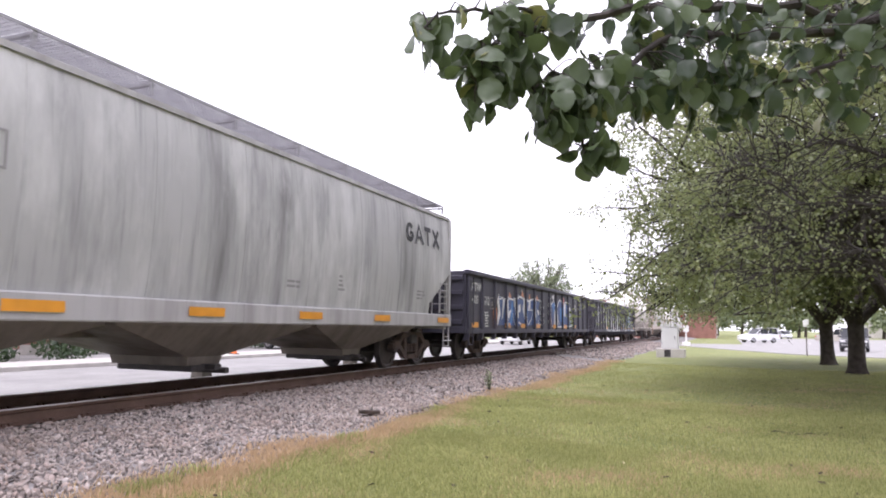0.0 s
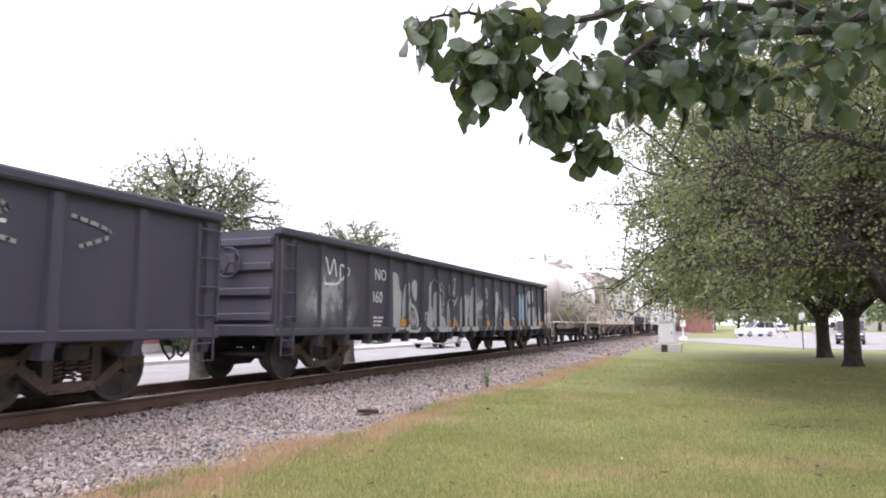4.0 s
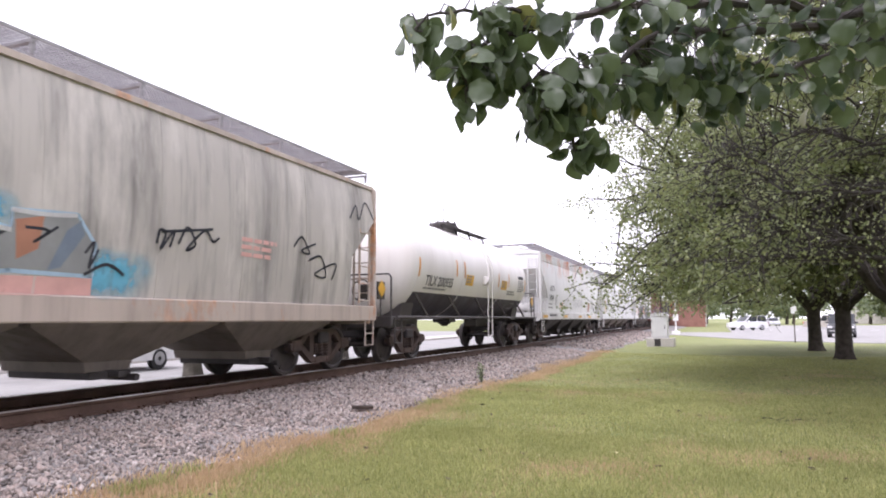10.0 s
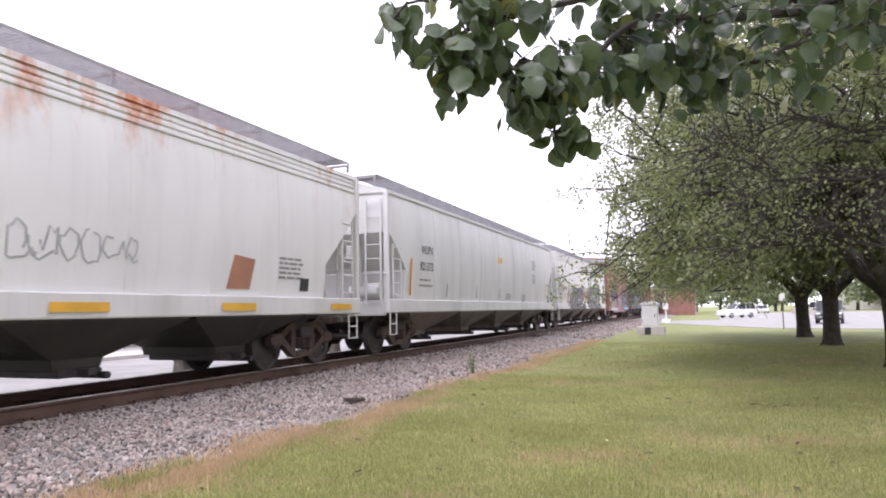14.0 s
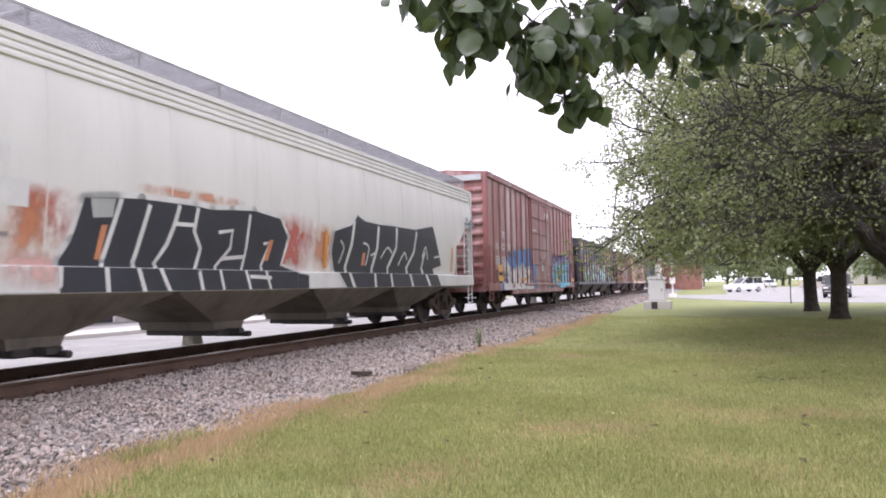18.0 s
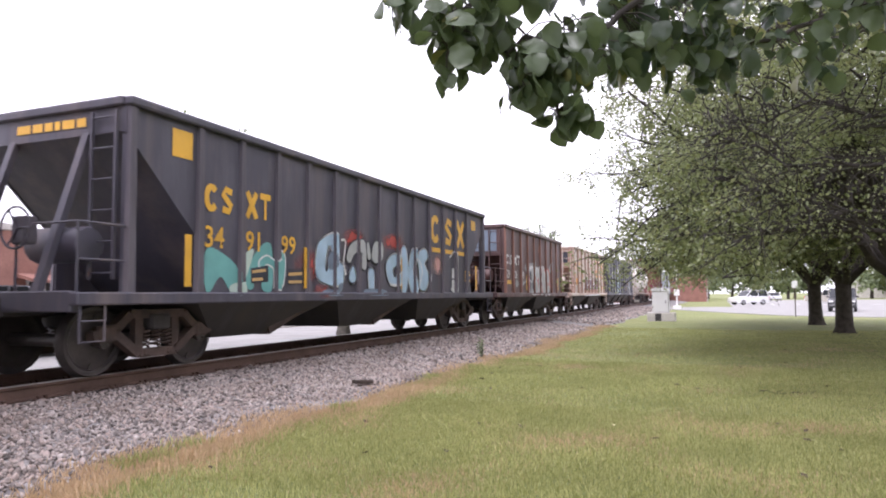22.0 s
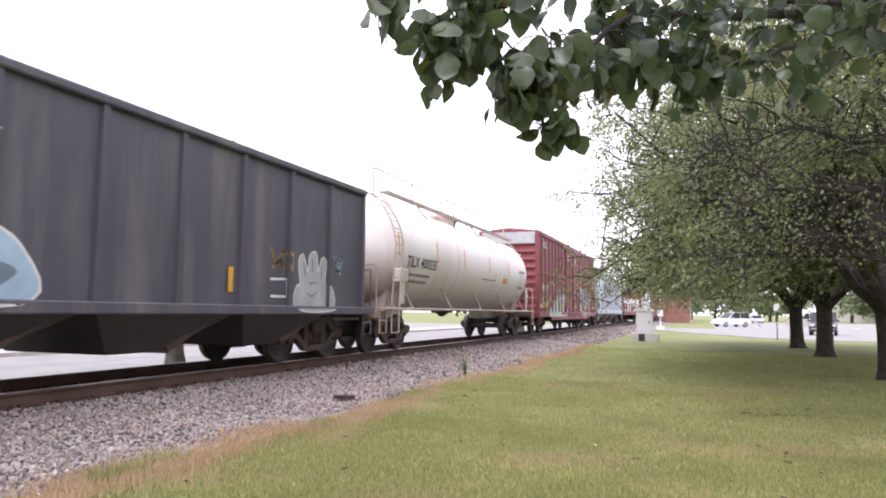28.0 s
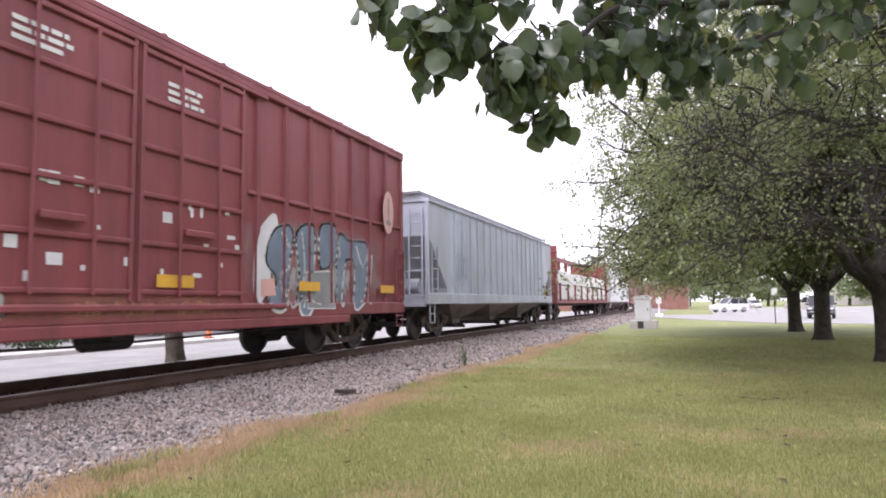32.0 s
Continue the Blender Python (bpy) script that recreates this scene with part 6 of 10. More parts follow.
m.fog("cyan", 5.76, 1.27, 0.63, 0.67)
m.fog("cyan", 7.32, 2.02, 0.59, 0.41)
m.fog("cyan", 8.61, 1.32, 1.27, 0.60)
m.fill("pink", [(6.36, 1.47), (7.33, 1.52), (8.95, 1.56), (8.96, 1.34), (6.35, 1.30)], smooth=False)
m.fill("grey", [(6.33, 2.16), (7.28, 2.25), (7.54, 2.07), (7.86, 2.02), (7.88, 2.22), (8.66, 2.27), (8.93, 1.95), (8.92, 1.60), (7.88, 1.61), (7.28, 1.52), (6.35, 1.55)], smooth=False, rim="pale_blue", rim_w=0.05)
m.fill("brown", [(6.37, 2.11), (6.66, 2.15), (6.71, 1.91), (6.43, 1.78)], [(6.97, 2.04), (7.24, 2.18), (7.21, 1.88), (6.99, 1.72)], [(7.90, 2.14), (8.24, 2.22), (8.20, 1.85), (7.95, 1.71)], smooth=False)
m.fill("slate", [(6.35, 1.67), (6.64, 1.82), (6.69, 1.61), (6.37, 1.56)], [(6.90, 1.71), (7.07, 1.80), (7.09, 1.57), (6.91, 1.57)], [(7.26, 1.81), (7.45, 1.90), (7.52, 1.53), (7.29, 1.52)], [(8.54, 2.09), (8.72, 2.23), (8.79, 2.07), (8.50, 1.66), (8.33, 1.61)], smooth=False)
m.fill("orange", [(6.77, 1.98), (6.90, 2.03), (6.90, 1.71), (6.82, 1.60), (6.71, 1.59), (6.76, 1.77)])
m.line("black", 0.035, [(6.42, 2.05), (6.55, 1.89), (6.66, 2.11), (6.54, 1.96)], [(8.02, 2.07), (8.30, 2.06), (8.14, 1.92), (8.42, 2.12)], [(6.01, 1.84), (6.19, 1.89), (5.98, 1.71), (6.19, 1.69), (6.06, 1.65)], [(8.81, 1.85), (8.93, 1.99), (8.88, 1.68), (9.00, 1.91)], [(7.35, 1.97), (7.55, 1.91), (7.39, 1.75), (7.80, 2.01)])
m.line("white", 0.050, [(6.33, 2.19), (6.83, 2.18), (7.28, 2.26), (7.54, 2.07), (7.86, 2.02)], [(7.84, 2.24), (8.24, 2.24), (8.66, 2.28)])
m.line("black", 0.040, [(9.92, 2.08), (9.96, 2.27), (10.07, 2.23), (10.00, 2.02), (10.23, 2.30), (10.16, 2.05)], [(10.32, 2.11), (10.48, 2.37), (10.66, 2.14), (10.49, 2.05), (10.83, 2.36), (11.02, 2.22), (11.16, 2.29)], [(9.99, 2.25), (11.01, 2.40)], [(13.15, 2.35), (13.40, 2.55), (13.66, 2.27), (13.40, 2.31), (13.87, 2.47)], [(13.67, 2.15), (14.07, 2.24), (14.28, 1.87), (13.89, 1.91), (14.62, 2.15), (14.51, 1.82)], [(5.36, 2.14), (5.40, 2.33), (5.47, 2.12), (5.47, 2.34), (5.73, 2.41), (5.91, 2.35), (6.10, 2.19)], [(5.48, 2.22), (5.67, 2.18)], [(15.18, 3.14), (15.47, 3.45), (15.57, 3.16), (15.90, 3.58), (16.26, 3.24)], [(8.82, 1.59), (9.14, 1.74), (9.42, 1.62)])
m.line("black", 0.05, [(0.35, 3.35), (0.55, 3.35), (0.48, 3.0), (0.36, 3.05)], [(0.62, 3.15), (0.7, 2.95), (0.62, 2.9), (0.78, 3.1), (0.85, 2.8)], [(0.9, 3.0), (0.95, 2.7), (1.1, 2.85), (1.2, 2.7), (1.15, 2.55), (1.0, 2.65)])
m.line("black", 0.035, [(2.7, 2.0), (2.85, 2.3), (2.95, 2.0), (3.1, 2.25), (3.2, 2.0), (3.5, 2.15), (3.3, 1.9), (3.7, 2.0)], [(2.75, 2.15), (3.55, 2.2)])
m.line("pink", 0.05, [(4.0, 2.3), (4.9, 2.34)], [(4.0, 2.18), (4.9, 2.22)], [(4.0, 2.06), (4.8, 2.1)])

# 6: white over black tank car
car, xs, half = tank_car("tank car, white above and black below", -34.0, -20.2, PAINT["tank_white"], PAINT["tank_black"], PAINT["steel_frame"], 1.46, 2.50, 1.76, 1.10, "walk", 0.42, True, 0.7, 0.85, 0.95, ladder_mat=PAINT["tank_white"])
side_text(car, "TILX 200935", -half + 2.1, 1.95, 0.38, M["ink"], xs)
bars(car, -half + 2.1, 1.85, 2.2, 1, M["faded_ink"], xs, 1, 0.14, 0.05)
for y, z in ((5.2, 2.08), (8.93, 2.09)):
    side_shapes(car, [rect(y - half, z + 0.08 * k, 0.68, 0.08) for k in range(4)], M["yellow"], xs, "notice_panel")
    bars(car, -half + y + 0.06, z + 0.25, 0.55, 3, M["faded_ink"], lambda q: xs(q) + 0.008, 7)
side_shapes(car, [rect(4.2, 2.56, 0.72, 0.06), rect(4.2, 2.62, 0.72, 0.06)], M["ink"], xs, "notice_panel")
bars(car, 4.2, 2.46, 0.9, 6, M["faded_ink"], xs, 8, 0.075, 0.045)
bars(car, 2.9, 2.02, 1.1, 2, M["faded_ink"], xs, 9, 0.09, 0.06)
side_shapes(car, [rect(3.98, 1.44, 0.55, 0.04), rect(3.98, 1.62, 0.55, 0.04), rect(3.98, 1.44, 0.04, 0.22), rect(4.49, 1.44, 0.04, 0.22)], M["faded_ink"], xs, "notice_frame")
for y, z in ((-half + 1.55, 2.15), (-half + 4.3, 2.3), (-half + 5.0, 2.3), (1.62, 2.15), (2.87, 2.2), (5.15, 2.1)):
    for k in range(4):
        side_shapes(car, [rect(y, z + 0.12 * k, 0.09, 0.121)], M["orange"], xs, "reflector_strip", 0.012)
for s in (-1, 1):
    part("hazard_placard", Geo().plate([(s * half - 0.55, 1.55), (s * half - 0.36, 1.74), (s * half - 0.55, 1.93), (s * half - 0.74, 1.74)], 1.44, 1.455), M["yellow"], car)
    part("placard_board", Geo().box(1.40, 1.44, s * half - 0.72, s * half - 0.38, 1.5, 1.9).tube([(1.42, s * half - 0.55, 1.1), (1.42, s * half - 0.55, 1.6)], 0.02, 6), PAINT["steel_frame"], car)
# head shield and valve housing on the flank
part("valve_housing", Geo().box(1.30, 1.56, -0.05, 0.20, 2.15, 2.45, 0.04).cyl((1.5, 0.08, 2.30), "x", [0.10, 0.10, 0.05], [0, 0.10, 0.12], 12), PAINT["tank_white"], car)

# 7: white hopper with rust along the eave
car, xs, half = covered_hopper("white covered hopper car with orange rust along the roof edge", -19.2, -3.0, PAINT["rusty_white"], PAINT["dark_under"], PAINT["white_trim"], bays=4, cut=3.25, inset=1.35, flat_to=2.0, eave_bands=3)
side_text(car, "ACFX", -half + 1.72, 2.33, 0.36, M["ink"], xs)
side_text(car, "39068", -half + 1.6, 1.90, 0.36, M["ink"], xs)
bars(car, -half + 1.55, 1.70, 1.1, 2, M["faded_ink"], xs, 1, 0.16, 0.06)
bars(car, -half + 2.9, 2.05, 0.4, 5, M["faded_ink"], xs, 2)
side_shapes(car, [rect(-half + 3.95, 1.60 + 0.09 * k, 0.8 - 0.1 * (k % 2), 0.05) for k in range(3)], M["orange"], xs, "stencil_print")
scribble(car, -half + 7.4, 1.68, 2.6, 0.45, SPRAY["silver"], xs, 31, 8, 0.028)
side_shapes(car, [[(-half + 11.8, 1.45), (-half + 12.4, 1.45), (-half + 12.5, 1.95), (-half + 11.95, 2.0)]], SPRAY["brown"], xs, "patch_panel")
bars(car, -half + 13.2, 2.0, 0.9, 5, M["faded_ink"], xs, 3)
side_shapes(car, [rect(-half + 13.9, 1.45, 0.3, 0.24)], M["ink"], xs, "notice_panel")
bars(car, -half + 4.4, 1.22, 1.8, 1, M["faded_ink"], lambda z: 1.50, 4)
bars(car, -half + 1.5, 1.17, 1.7, 1, M["ink"], lambda z: 1.50, 5, 0.1, 0.09)
reflector_strips(car, [-half + 0.15, -half + 4.6, -half + 8.6, -half + 11.6, -half + 14.9], 1.10, lambda z: 1.50, 0.85, 0.12, material="yellow")

# 8: clean grey hopper
car, xs, half = covered_hopper("clean light grey covered hopper car with a long curved side", -1.55, 17.35, PAINT["clean_grey"], PAINT["dirty"], PAINT["clean_trim"], bays=4, cut=2.95, inset=1.0, flat_to=2.1)
side_text(car, "WLPX", -half + 2.05, 2.58, 0.30, M["ink"], xs)
side_text(car, "921373", -half + 1.95, 2.13, 0.32, M["ink"], xs)
bars(car, -half + 1.95, 1.85, 1.1, 2, M["faded_ink"], xs, 1, 0.15, 0.05)
reflector_strips(car, [-half + 1.3], 1.45, xs, 0.95, 0.11, True)
reflector_strips(car, [-half + 4.0, -half + 6.8, -half + 9.5], 1.42, xs, 0.4, 0.05, True, material="ink")
side_shapes(car, [rect(-half + 9.4, 2.75, 0.5, 0.2)], M["yellow"], xs, "notice_panel")
for k, (y, z, n) in enumerate(((10.5, 1.6, 3), (12.9, 1.6, 4), (14.6, 3.1, 5), (14.6, 2.5, 5))):
    bars(car, -half + y, z, 0.8, n, M["faded_ink"], xs, 10 + k)
reflector_strips(car, [-half + 17.2], 1.5, xs, 0.7, 0.10, True, material="yellow")

# 9: pale hopper with a black and white piece
car, xs, half = covered_hopper("pale grey covered hopper car with black and white graffiti", 18.6, 36.8, PAINT["pale_hopper"], PAINT["dirty"], PAINT["clean_trim"], bays=4, cut=3.15, inset=1.4, flat_to=2.2, eave_bands=3)
side_shapes(car, [rect(-half + 2.02, 2.42, 0.85, 0.30), rect(-half + 1.95, 1.98, 1.15, 0.30)], SPRAY["white"], xs, "number_panel", 0.006)
side_text(car, "AEX", -half + 2.12, 2.46, 0.29, M["ink"], xs)
side_text(car, "17447", -half + 2.03, 2.02, 0.29, M["ink"], xs)
bars(car, -half + 1.95, 1.80, 1.1, 2, M["faded_ink"], xs, 1, 0.15, 0.05)
reflector_strips(car, [-half + 1.47], 1.42, xs, 0.95, 0.10, True)
bars(car, -half + 13.4, 2.35, 1.6, 3, M["faded_ink"], xs, 4)
bars(car, -half + 14.5, 1.9, 0.9, 5, M["faded_ink"], xs, 5)
reflector_strips(car, [-half + 9.3, -half + 16.3], 1.42, xs, 0.7, 0.09, True)
m = Mural(car, half, hopper_zones(xs))
m.fog("red", 2.88, 1.55, 0.87, 0.69)
m.fog("red", 7.57, 1.35, 1.33, 1.00)
m.fog("orange", 2.77, 1.35, 0.76, 0.82)
m.fog("orange", 4.75, 2.31, 2.07, 0.18)
m.fog("pink", 2.78, 1.02, 0.79, 0.49)
m.fog("orange", 8.90, 1.32, 0.89, 0.93)
m.fill("black", [(3.82, 2.17), (4.28, 2.22), (4.70, 2.25), (5.71, 2.26), (6.08, 2.24), (6.53, 2.28), (7.11, 2.32), (7.82, 2.25), (8.07, 1.95), (7.89, 1.44), (8.33, 1.35), (8.33, 1.00), (5.21, 1.00), (3.51, 1.02), (3.52, 1.41), (3.67, 1.65)], smooth=False, rim="white", rim_w=0.08)
m.fill("black", [(8.33, 1.30), (8.70, 1.28), (8.70, 1.00), (8.33, 1.00)], smooth=False)
m.line("white", 0.070, [(4.37, 2.22), (4.12, 1.42), (4.16, 1.01)], [(4.85, 2.19), (4.61, 1.41), (4.75, 1.02)], [(5.40, 2.24), (5.32, 1.98), (5.19, 1.68), (4.98, 1.41), (5.21, 1.00)], [(5.77, 2.24), (5.71, 1.89), (5.86, 1.65), (5.77, 1.33), (5.86, 1.00)], smooth=False)
m.line("white", 0.060, [(5.29, 1.97), (5.75, 1.98)], [(6.24, 1.91), (6.56, 1.96), (6.53, 1.68), (6.21, 1.39), (6.33, 1.00)], [(6.33, 1.51), (6.89, 1.56)], [(6.99, 2.25), (6.92, 1.69), (6.84, 1.36), (6.98, 1.00)], [(7.38, 1.79), (7.57, 1.84), (7.34, 1.43), (7.53, 1.00)], [(6.95, 1.24), (7.53, 1.22)], smooth=False)
m.fill("silver", [(3.90, 2.17), (4.28, 2.21), (4.24, 1.97), (3.95, 1.94)], smooth=False)
m.fill("orange", [(4.08, 1.86), (4.17, 1.87), (4.08, 1.43), (4.00, 1.43)], [(7.54, 1.87), (7.65, 1.87), (7.52, 1.51), (7.41, 1.51)], smooth=False)
m.fill("black", [(9.59, 1.72), (9.68, 2.16), (10.36, 2.33), (10.62, 2.56), (10.97, 2.46), (11.63, 2.44), (12.48, 2.46), (13.63, 2.46), (14.84, 2.63), (15.53, 1.60), (14.93, 1.49), (15.39, 1.00), (10.15, 1.00), (9.71, 1.42)], smooth=False, rim="white", rim_w=0.05)
m.line("white", 0.100, [(10.48, 2.44), (10.40, 1.96), (10.16, 1.45), (10.45, 1.00)], [(11.61, 2.40), (11.57, 1.92), (11.36, 1.45), (11.41, 1.00)], [(12.56, 2.43), (12.57, 1.97), (12.15, 1.47), (12.28, 1.00)], [(13.75, 2.42), (13.61, 1.89), (13.20, 1.49), (13.46, 1.00)], [(14.32, 1.92), (14.14, 1.51), (14.60, 1.00)], smooth=False)
m.line("white", 0.050, [(9.89, 1.53), (10.07, 1.84), (9.93, 1.99)], [(10.90, 1.99), (11.17, 1.90), (11.05, 1.50)], [(11.27, 1.73), (11.50, 1.80)], [(11.77, 1.69), (12.09, 1.94), (12.33, 1.83)], [(12.71, 1.54), (13.04, 1.86), (13.20, 1.68)], [(14.15, 1.77), (14.36, 2.05), (14.54, 1.72)], [(14.98, 1.80), (15.43, 1.85)])
m.fill("orange", [(10.89, 1.77), (11.02, 1.78), (10.97, 1.50), (10.84, 1.50)], smooth=False)
m.line("slate", 0.050, [(17.44, 2.69), (17.68, 3.11), (17.89, 2.72), (18.15, 3.21), (18.22, 2.74)], [(17.36, 2.92), (18.32, 2.92)])

# 10: brown-red boxcar
car, xs, half = boxcar("faded brown-red boxcar with white and blue graffiti", 38.45, 53.75, PAINT["red_box"], 4.86, (-1.7, 1.9), 1, 21, sill_pipe=True, end_white=(4.62, 4.82), panel_mat=PAINT["red_panel"])
side_text(car, "TR", -half + 1.75, 2.72, 0.36, M["pale_ink"], lambda z: 1.425)
side_text(car, "10", -half + 0.9, 2.28, 0.38, M["pale_ink"], lambda z: 1.425)
side_text(car, "02", -half + 1.75, 2.28, 0.38, M["pale_ink"], lambda z: 1.425)
side_text(car, "78", -half + 2.5, 2.28, 0.38, M["pale_ink"], lambda z: 1.425)
bars(car, -half + 1.0, 2.0, 1.6, 6, M["pale_ink"], lambda z: 1.425, 2)
reflector_strips(car, [-half + 1.0, -half + 4.2, half - 4.6, half - 0.9], 1.15, lambda z: 1.514, 0.55, 0.14, material="yellow")
bars(car, 0.8, 4.2, 0.9, 3, M["pale_ink"], lambda z: 1.495, 6)
bars(car, -1.4, 3.3, 0.7, 2, M["pale_ink"], lambda z: 1.495, 7)
side_shapes(car, [rect(0.0, 2.0, 0.35, 0.12), rect(0.1, 1.6, 0.2, 0.3), rect(1.0, 1.4, 0.3, 0.1)], SPRAY["white"], lambda z: 1.50, "chalk_mark")

side_shapes(car, [rect(-half + 0.98, 1.48, 0.52, 0.26)], M["orange"], lambda z: 1.514, "notice_panel")
side_shapes(car, [rect(-half + 0.98, 1.22, 0.52, 0.14)], M["yellow"], lambda z: 1.514, "notice_panel")
end_print(car, -0.9, 3.75, 0.9, 2, M["pale_ink"], -half - 0.066, 4)
end_print(car, -0.3, 3.05, 1.0, 3, M["pale_ink"], -half - 0.066, 5)
m = Mural(car, half, boxcar_zones(half, (-1.7, 1.9), 21, None))
m.fill("blue", [(1.50, 1.84), (1.67, 1.88), (1.71, 0.86), (1.50, 0.87)], [(6.14, 1.85), (6.43, 1.92), (6.71, 1.83), (6.61, 1.21), (6.71, 0.84), (6.14, 0.84)])
m.fill("black", [(1.51, 1.68), (1.68, 1.73), (1.69, 1.37), (1.51, 1.43)])
m.fill("blue", [(2.22, 1.97), (2.34, 2.13), (2.56, 2.25), (2.96, 2.19), (3.34, 2.29), (3.89, 2.42), (4.52, 2.37), (5.21, 2.47), (5.92, 2.48), (5.98, 1.69), (5.07, 1.47), (3.35, 1.57), (2.40, 1.74)])
m.fill("violet", [(2.52, 2.15), (2.70, 2.19), (2.75, 1.91), (2.59, 1.83)], [(3.84, 2.21), (4.07, 2.28), (4.08, 2.03), (3.90, 2.01)], [(5.21, 2.31), (5.59, 2.25), (5.44, 2.05)])
m.fill("black", [(2.43, 2.24), (2.79, 2.33), (2.96, 2.14), (2.79, 2.07), (2.61, 2.18)], [(3.13, 2.37), (3.34, 2.44), (3.54, 2.14), (3.34, 2.00), (3.16, 2.06)], [(3.84, 2.42), (4.01, 2.54), (4.11, 2.37), (3.96, 2.27)], [(4.39, 2.40), (4.67, 2.52), (4.92, 2.19), (4.81, 2.04), (4.58, 2.29)], [(5.24, 2.40), (5.51, 2.53), (5.64, 2.37), (5.39, 2.32)], [(3.61, 2.07), (3.74, 2.12), (3.72, 1.83), (3.62, 1.87)])
m.fill("grey", [(3.89, 2.44), (4.01, 2.51), (4.04, 2.37), (3.92, 2.33)], [(3.23, 2.38), (3.39, 2.36), (3.34, 2.26)])
m.fill("white", [(2.10, 1.86), (2.31, 1.91), (2.66, 1.76), (3.04, 1.64), (3.24, 1.76), (3.46, 1.62), (3.90, 1.81), (4.27, 1.70), (4.52, 1.91), (4.93, 1.69), (5.92, 1.79), (5.97, 1.20), (6.21, 0.84), (5.52, 0.84), (4.53, 0.84), (3.69, 0.84), (3.06, 0.84), (2.55, 0.84), (2.33, 0.84), (1.74, 0.84), (1.71, 1.10), (2.12, 1.12)], smooth=False)
m.fill("teal", [(2.11, 1.48), (2.40, 1.46), (2.40, 1.31), (2.11, 1.33)], [(2.86, 1.07), (3.03, 1.05), (2.98, 0.88), (2.86, 0.92)], [(5.29, 1.38), (5.52, 1.41), (5.52, 1.28), (5.31, 1.27)], [(4.80, 0.89), (5.08, 0.93), (5.01, 0.84)], smooth=False)
m.fill("blue", [(2.11, 1.28), (2.45, 1.18), (2.41, 1.08), (2.12, 1.13)], smooth=False)
m.fill("red", [(2.91, 1.02), (3.28, 1.08), (3.11, 0.84)], [(3.74, 1.37), (4.10, 1.49), (4.05, 1.26), (3.79, 1.27)], [(3.80, 1.01), (4.10, 1.12), (4.06, 0.84), (3.98, 0.94)], [(4.51, 0.84), (4.80, 0.88), (4.88, 0.84), (4.61, 0.84)], [(2.08, 0.84), (2.37, 0.84), (2.08, 0.84)], [(4.46, 1.28), (4.66, 1.19), (4.80, 1.02), (4.50, 1.06)], [(5.60, 1.37), (5.80, 1.40), (5.77, 1.25)], smooth=False)
m.fill("black", [(3.42, 0.84), (3.52, 0.87), (3.92, 0.84), (3.47, 0.84)], smooth=False)
m.line("black", 0.030, [(2.87, 1.59), (2.86, 1.26), (2.94, 0.84)], [(3.54, 1.62), (3.53, 0.95)], [(3.85, 1.68), (4.05, 1.19), (4.06, 0.84)], [(4.27, 1.62), (4.33, 0.94)], [(4.93, 1.65), (4.96, 1.29), (5.92, 1.25)], [(5.84, 1.69), (5.90, 1.01)], [(2.53, 1.75), (2.53, 1.18)], [(2.23, 1.73), (2.25, 1.14)], [(5.07, 1.47), (5.68, 1.44)], [(4.52, 1.54), (4.79, 1.53)], [(3.36, 1.26), (3.05, 1.11)])
m.line("slate", 0.050, [(2.66, 1.73), (2.97, 1.57), (3.24, 1.74), (3.48, 1.58), (3.90, 1.78), (4.33, 1.65)], [(5.14, 1.66), (5.84, 1.71)], [(2.76, 1.55), (2.78, 1.18)])
m.fill("violet", [(9.44, 0.89), (9.59, 1.35), (9.80, 1.49), (9.86, 1.75), (10.23, 2.19), (10.47, 2.39), (10.77, 2.26), (11.15, 2.20), (11.34, 2.32), (11.71, 2.38), (12.04, 2.27), (12.46, 2.47), (12.78, 2.41), (13.48, 2.47), (14.11, 2.34), (14.36, 2.21), (14.42, 1.82), (13.96, 1.41), (9.89, 0.98), (9.61, 0.84)], rim="blue", rim_w=0.10)
m.fill("black", [(9.50, 1.04), (9.88, 1.17), (9.96, 0.91), (9.61, 0.84), (9.48, 0.84)], [(10.34, 1.04), (10.67, 1.14), (11.04, 0.96), (10.43, 0.87)], [(11.13, 0.96), (11.32, 1.07), (11.64, 0.88), (11.18, 0.84)], [(11.96, 1.03), (12.31, 0.95), (12.81, 1.07), (13.08, 0.85), (12.08, 0.84)])
m.fill("white", [(10.48, 1.94), (10.65, 2.03), (10.79, 2.01), (10.76, 1.90), (10.50, 1.86)], [(12.05, 2.05), (12.43, 2.13), (12.41, 2.02), (11.94, 1.96)], [(12.85, 2.08), (13.20, 2.25), (13.67, 2.23), (13.64, 2.10)])
m.fill("cyan", [(9.69, 1.45), (10.09, 1.67), (10.24, 1.84), (10.48, 1.79), (10.74, 1.93), (11.10, 2.00), (11.40, 2.12), (11.63, 1.96), (12.79, 2.06), (13.34, 2.06), (14.05, 2.19), (14.01, 1.41), (14.07, 0.88), (13.08, 0.94), (12.68, 0.84), (11.64, 0.84), (11.32, 1.04), (11.04, 0.91), (10.67, 1.11), (9.92, 0.94), (9.95, 1.17), (10.42, 1.25), (9.95, 1.37)], smooth=False, rim="black", rim_w=0.05)
m.fill("green", [(13.13, 2.12), (13.56, 2.18), (13.58, 2.07), (13.13, 2.00)], smooth=False)
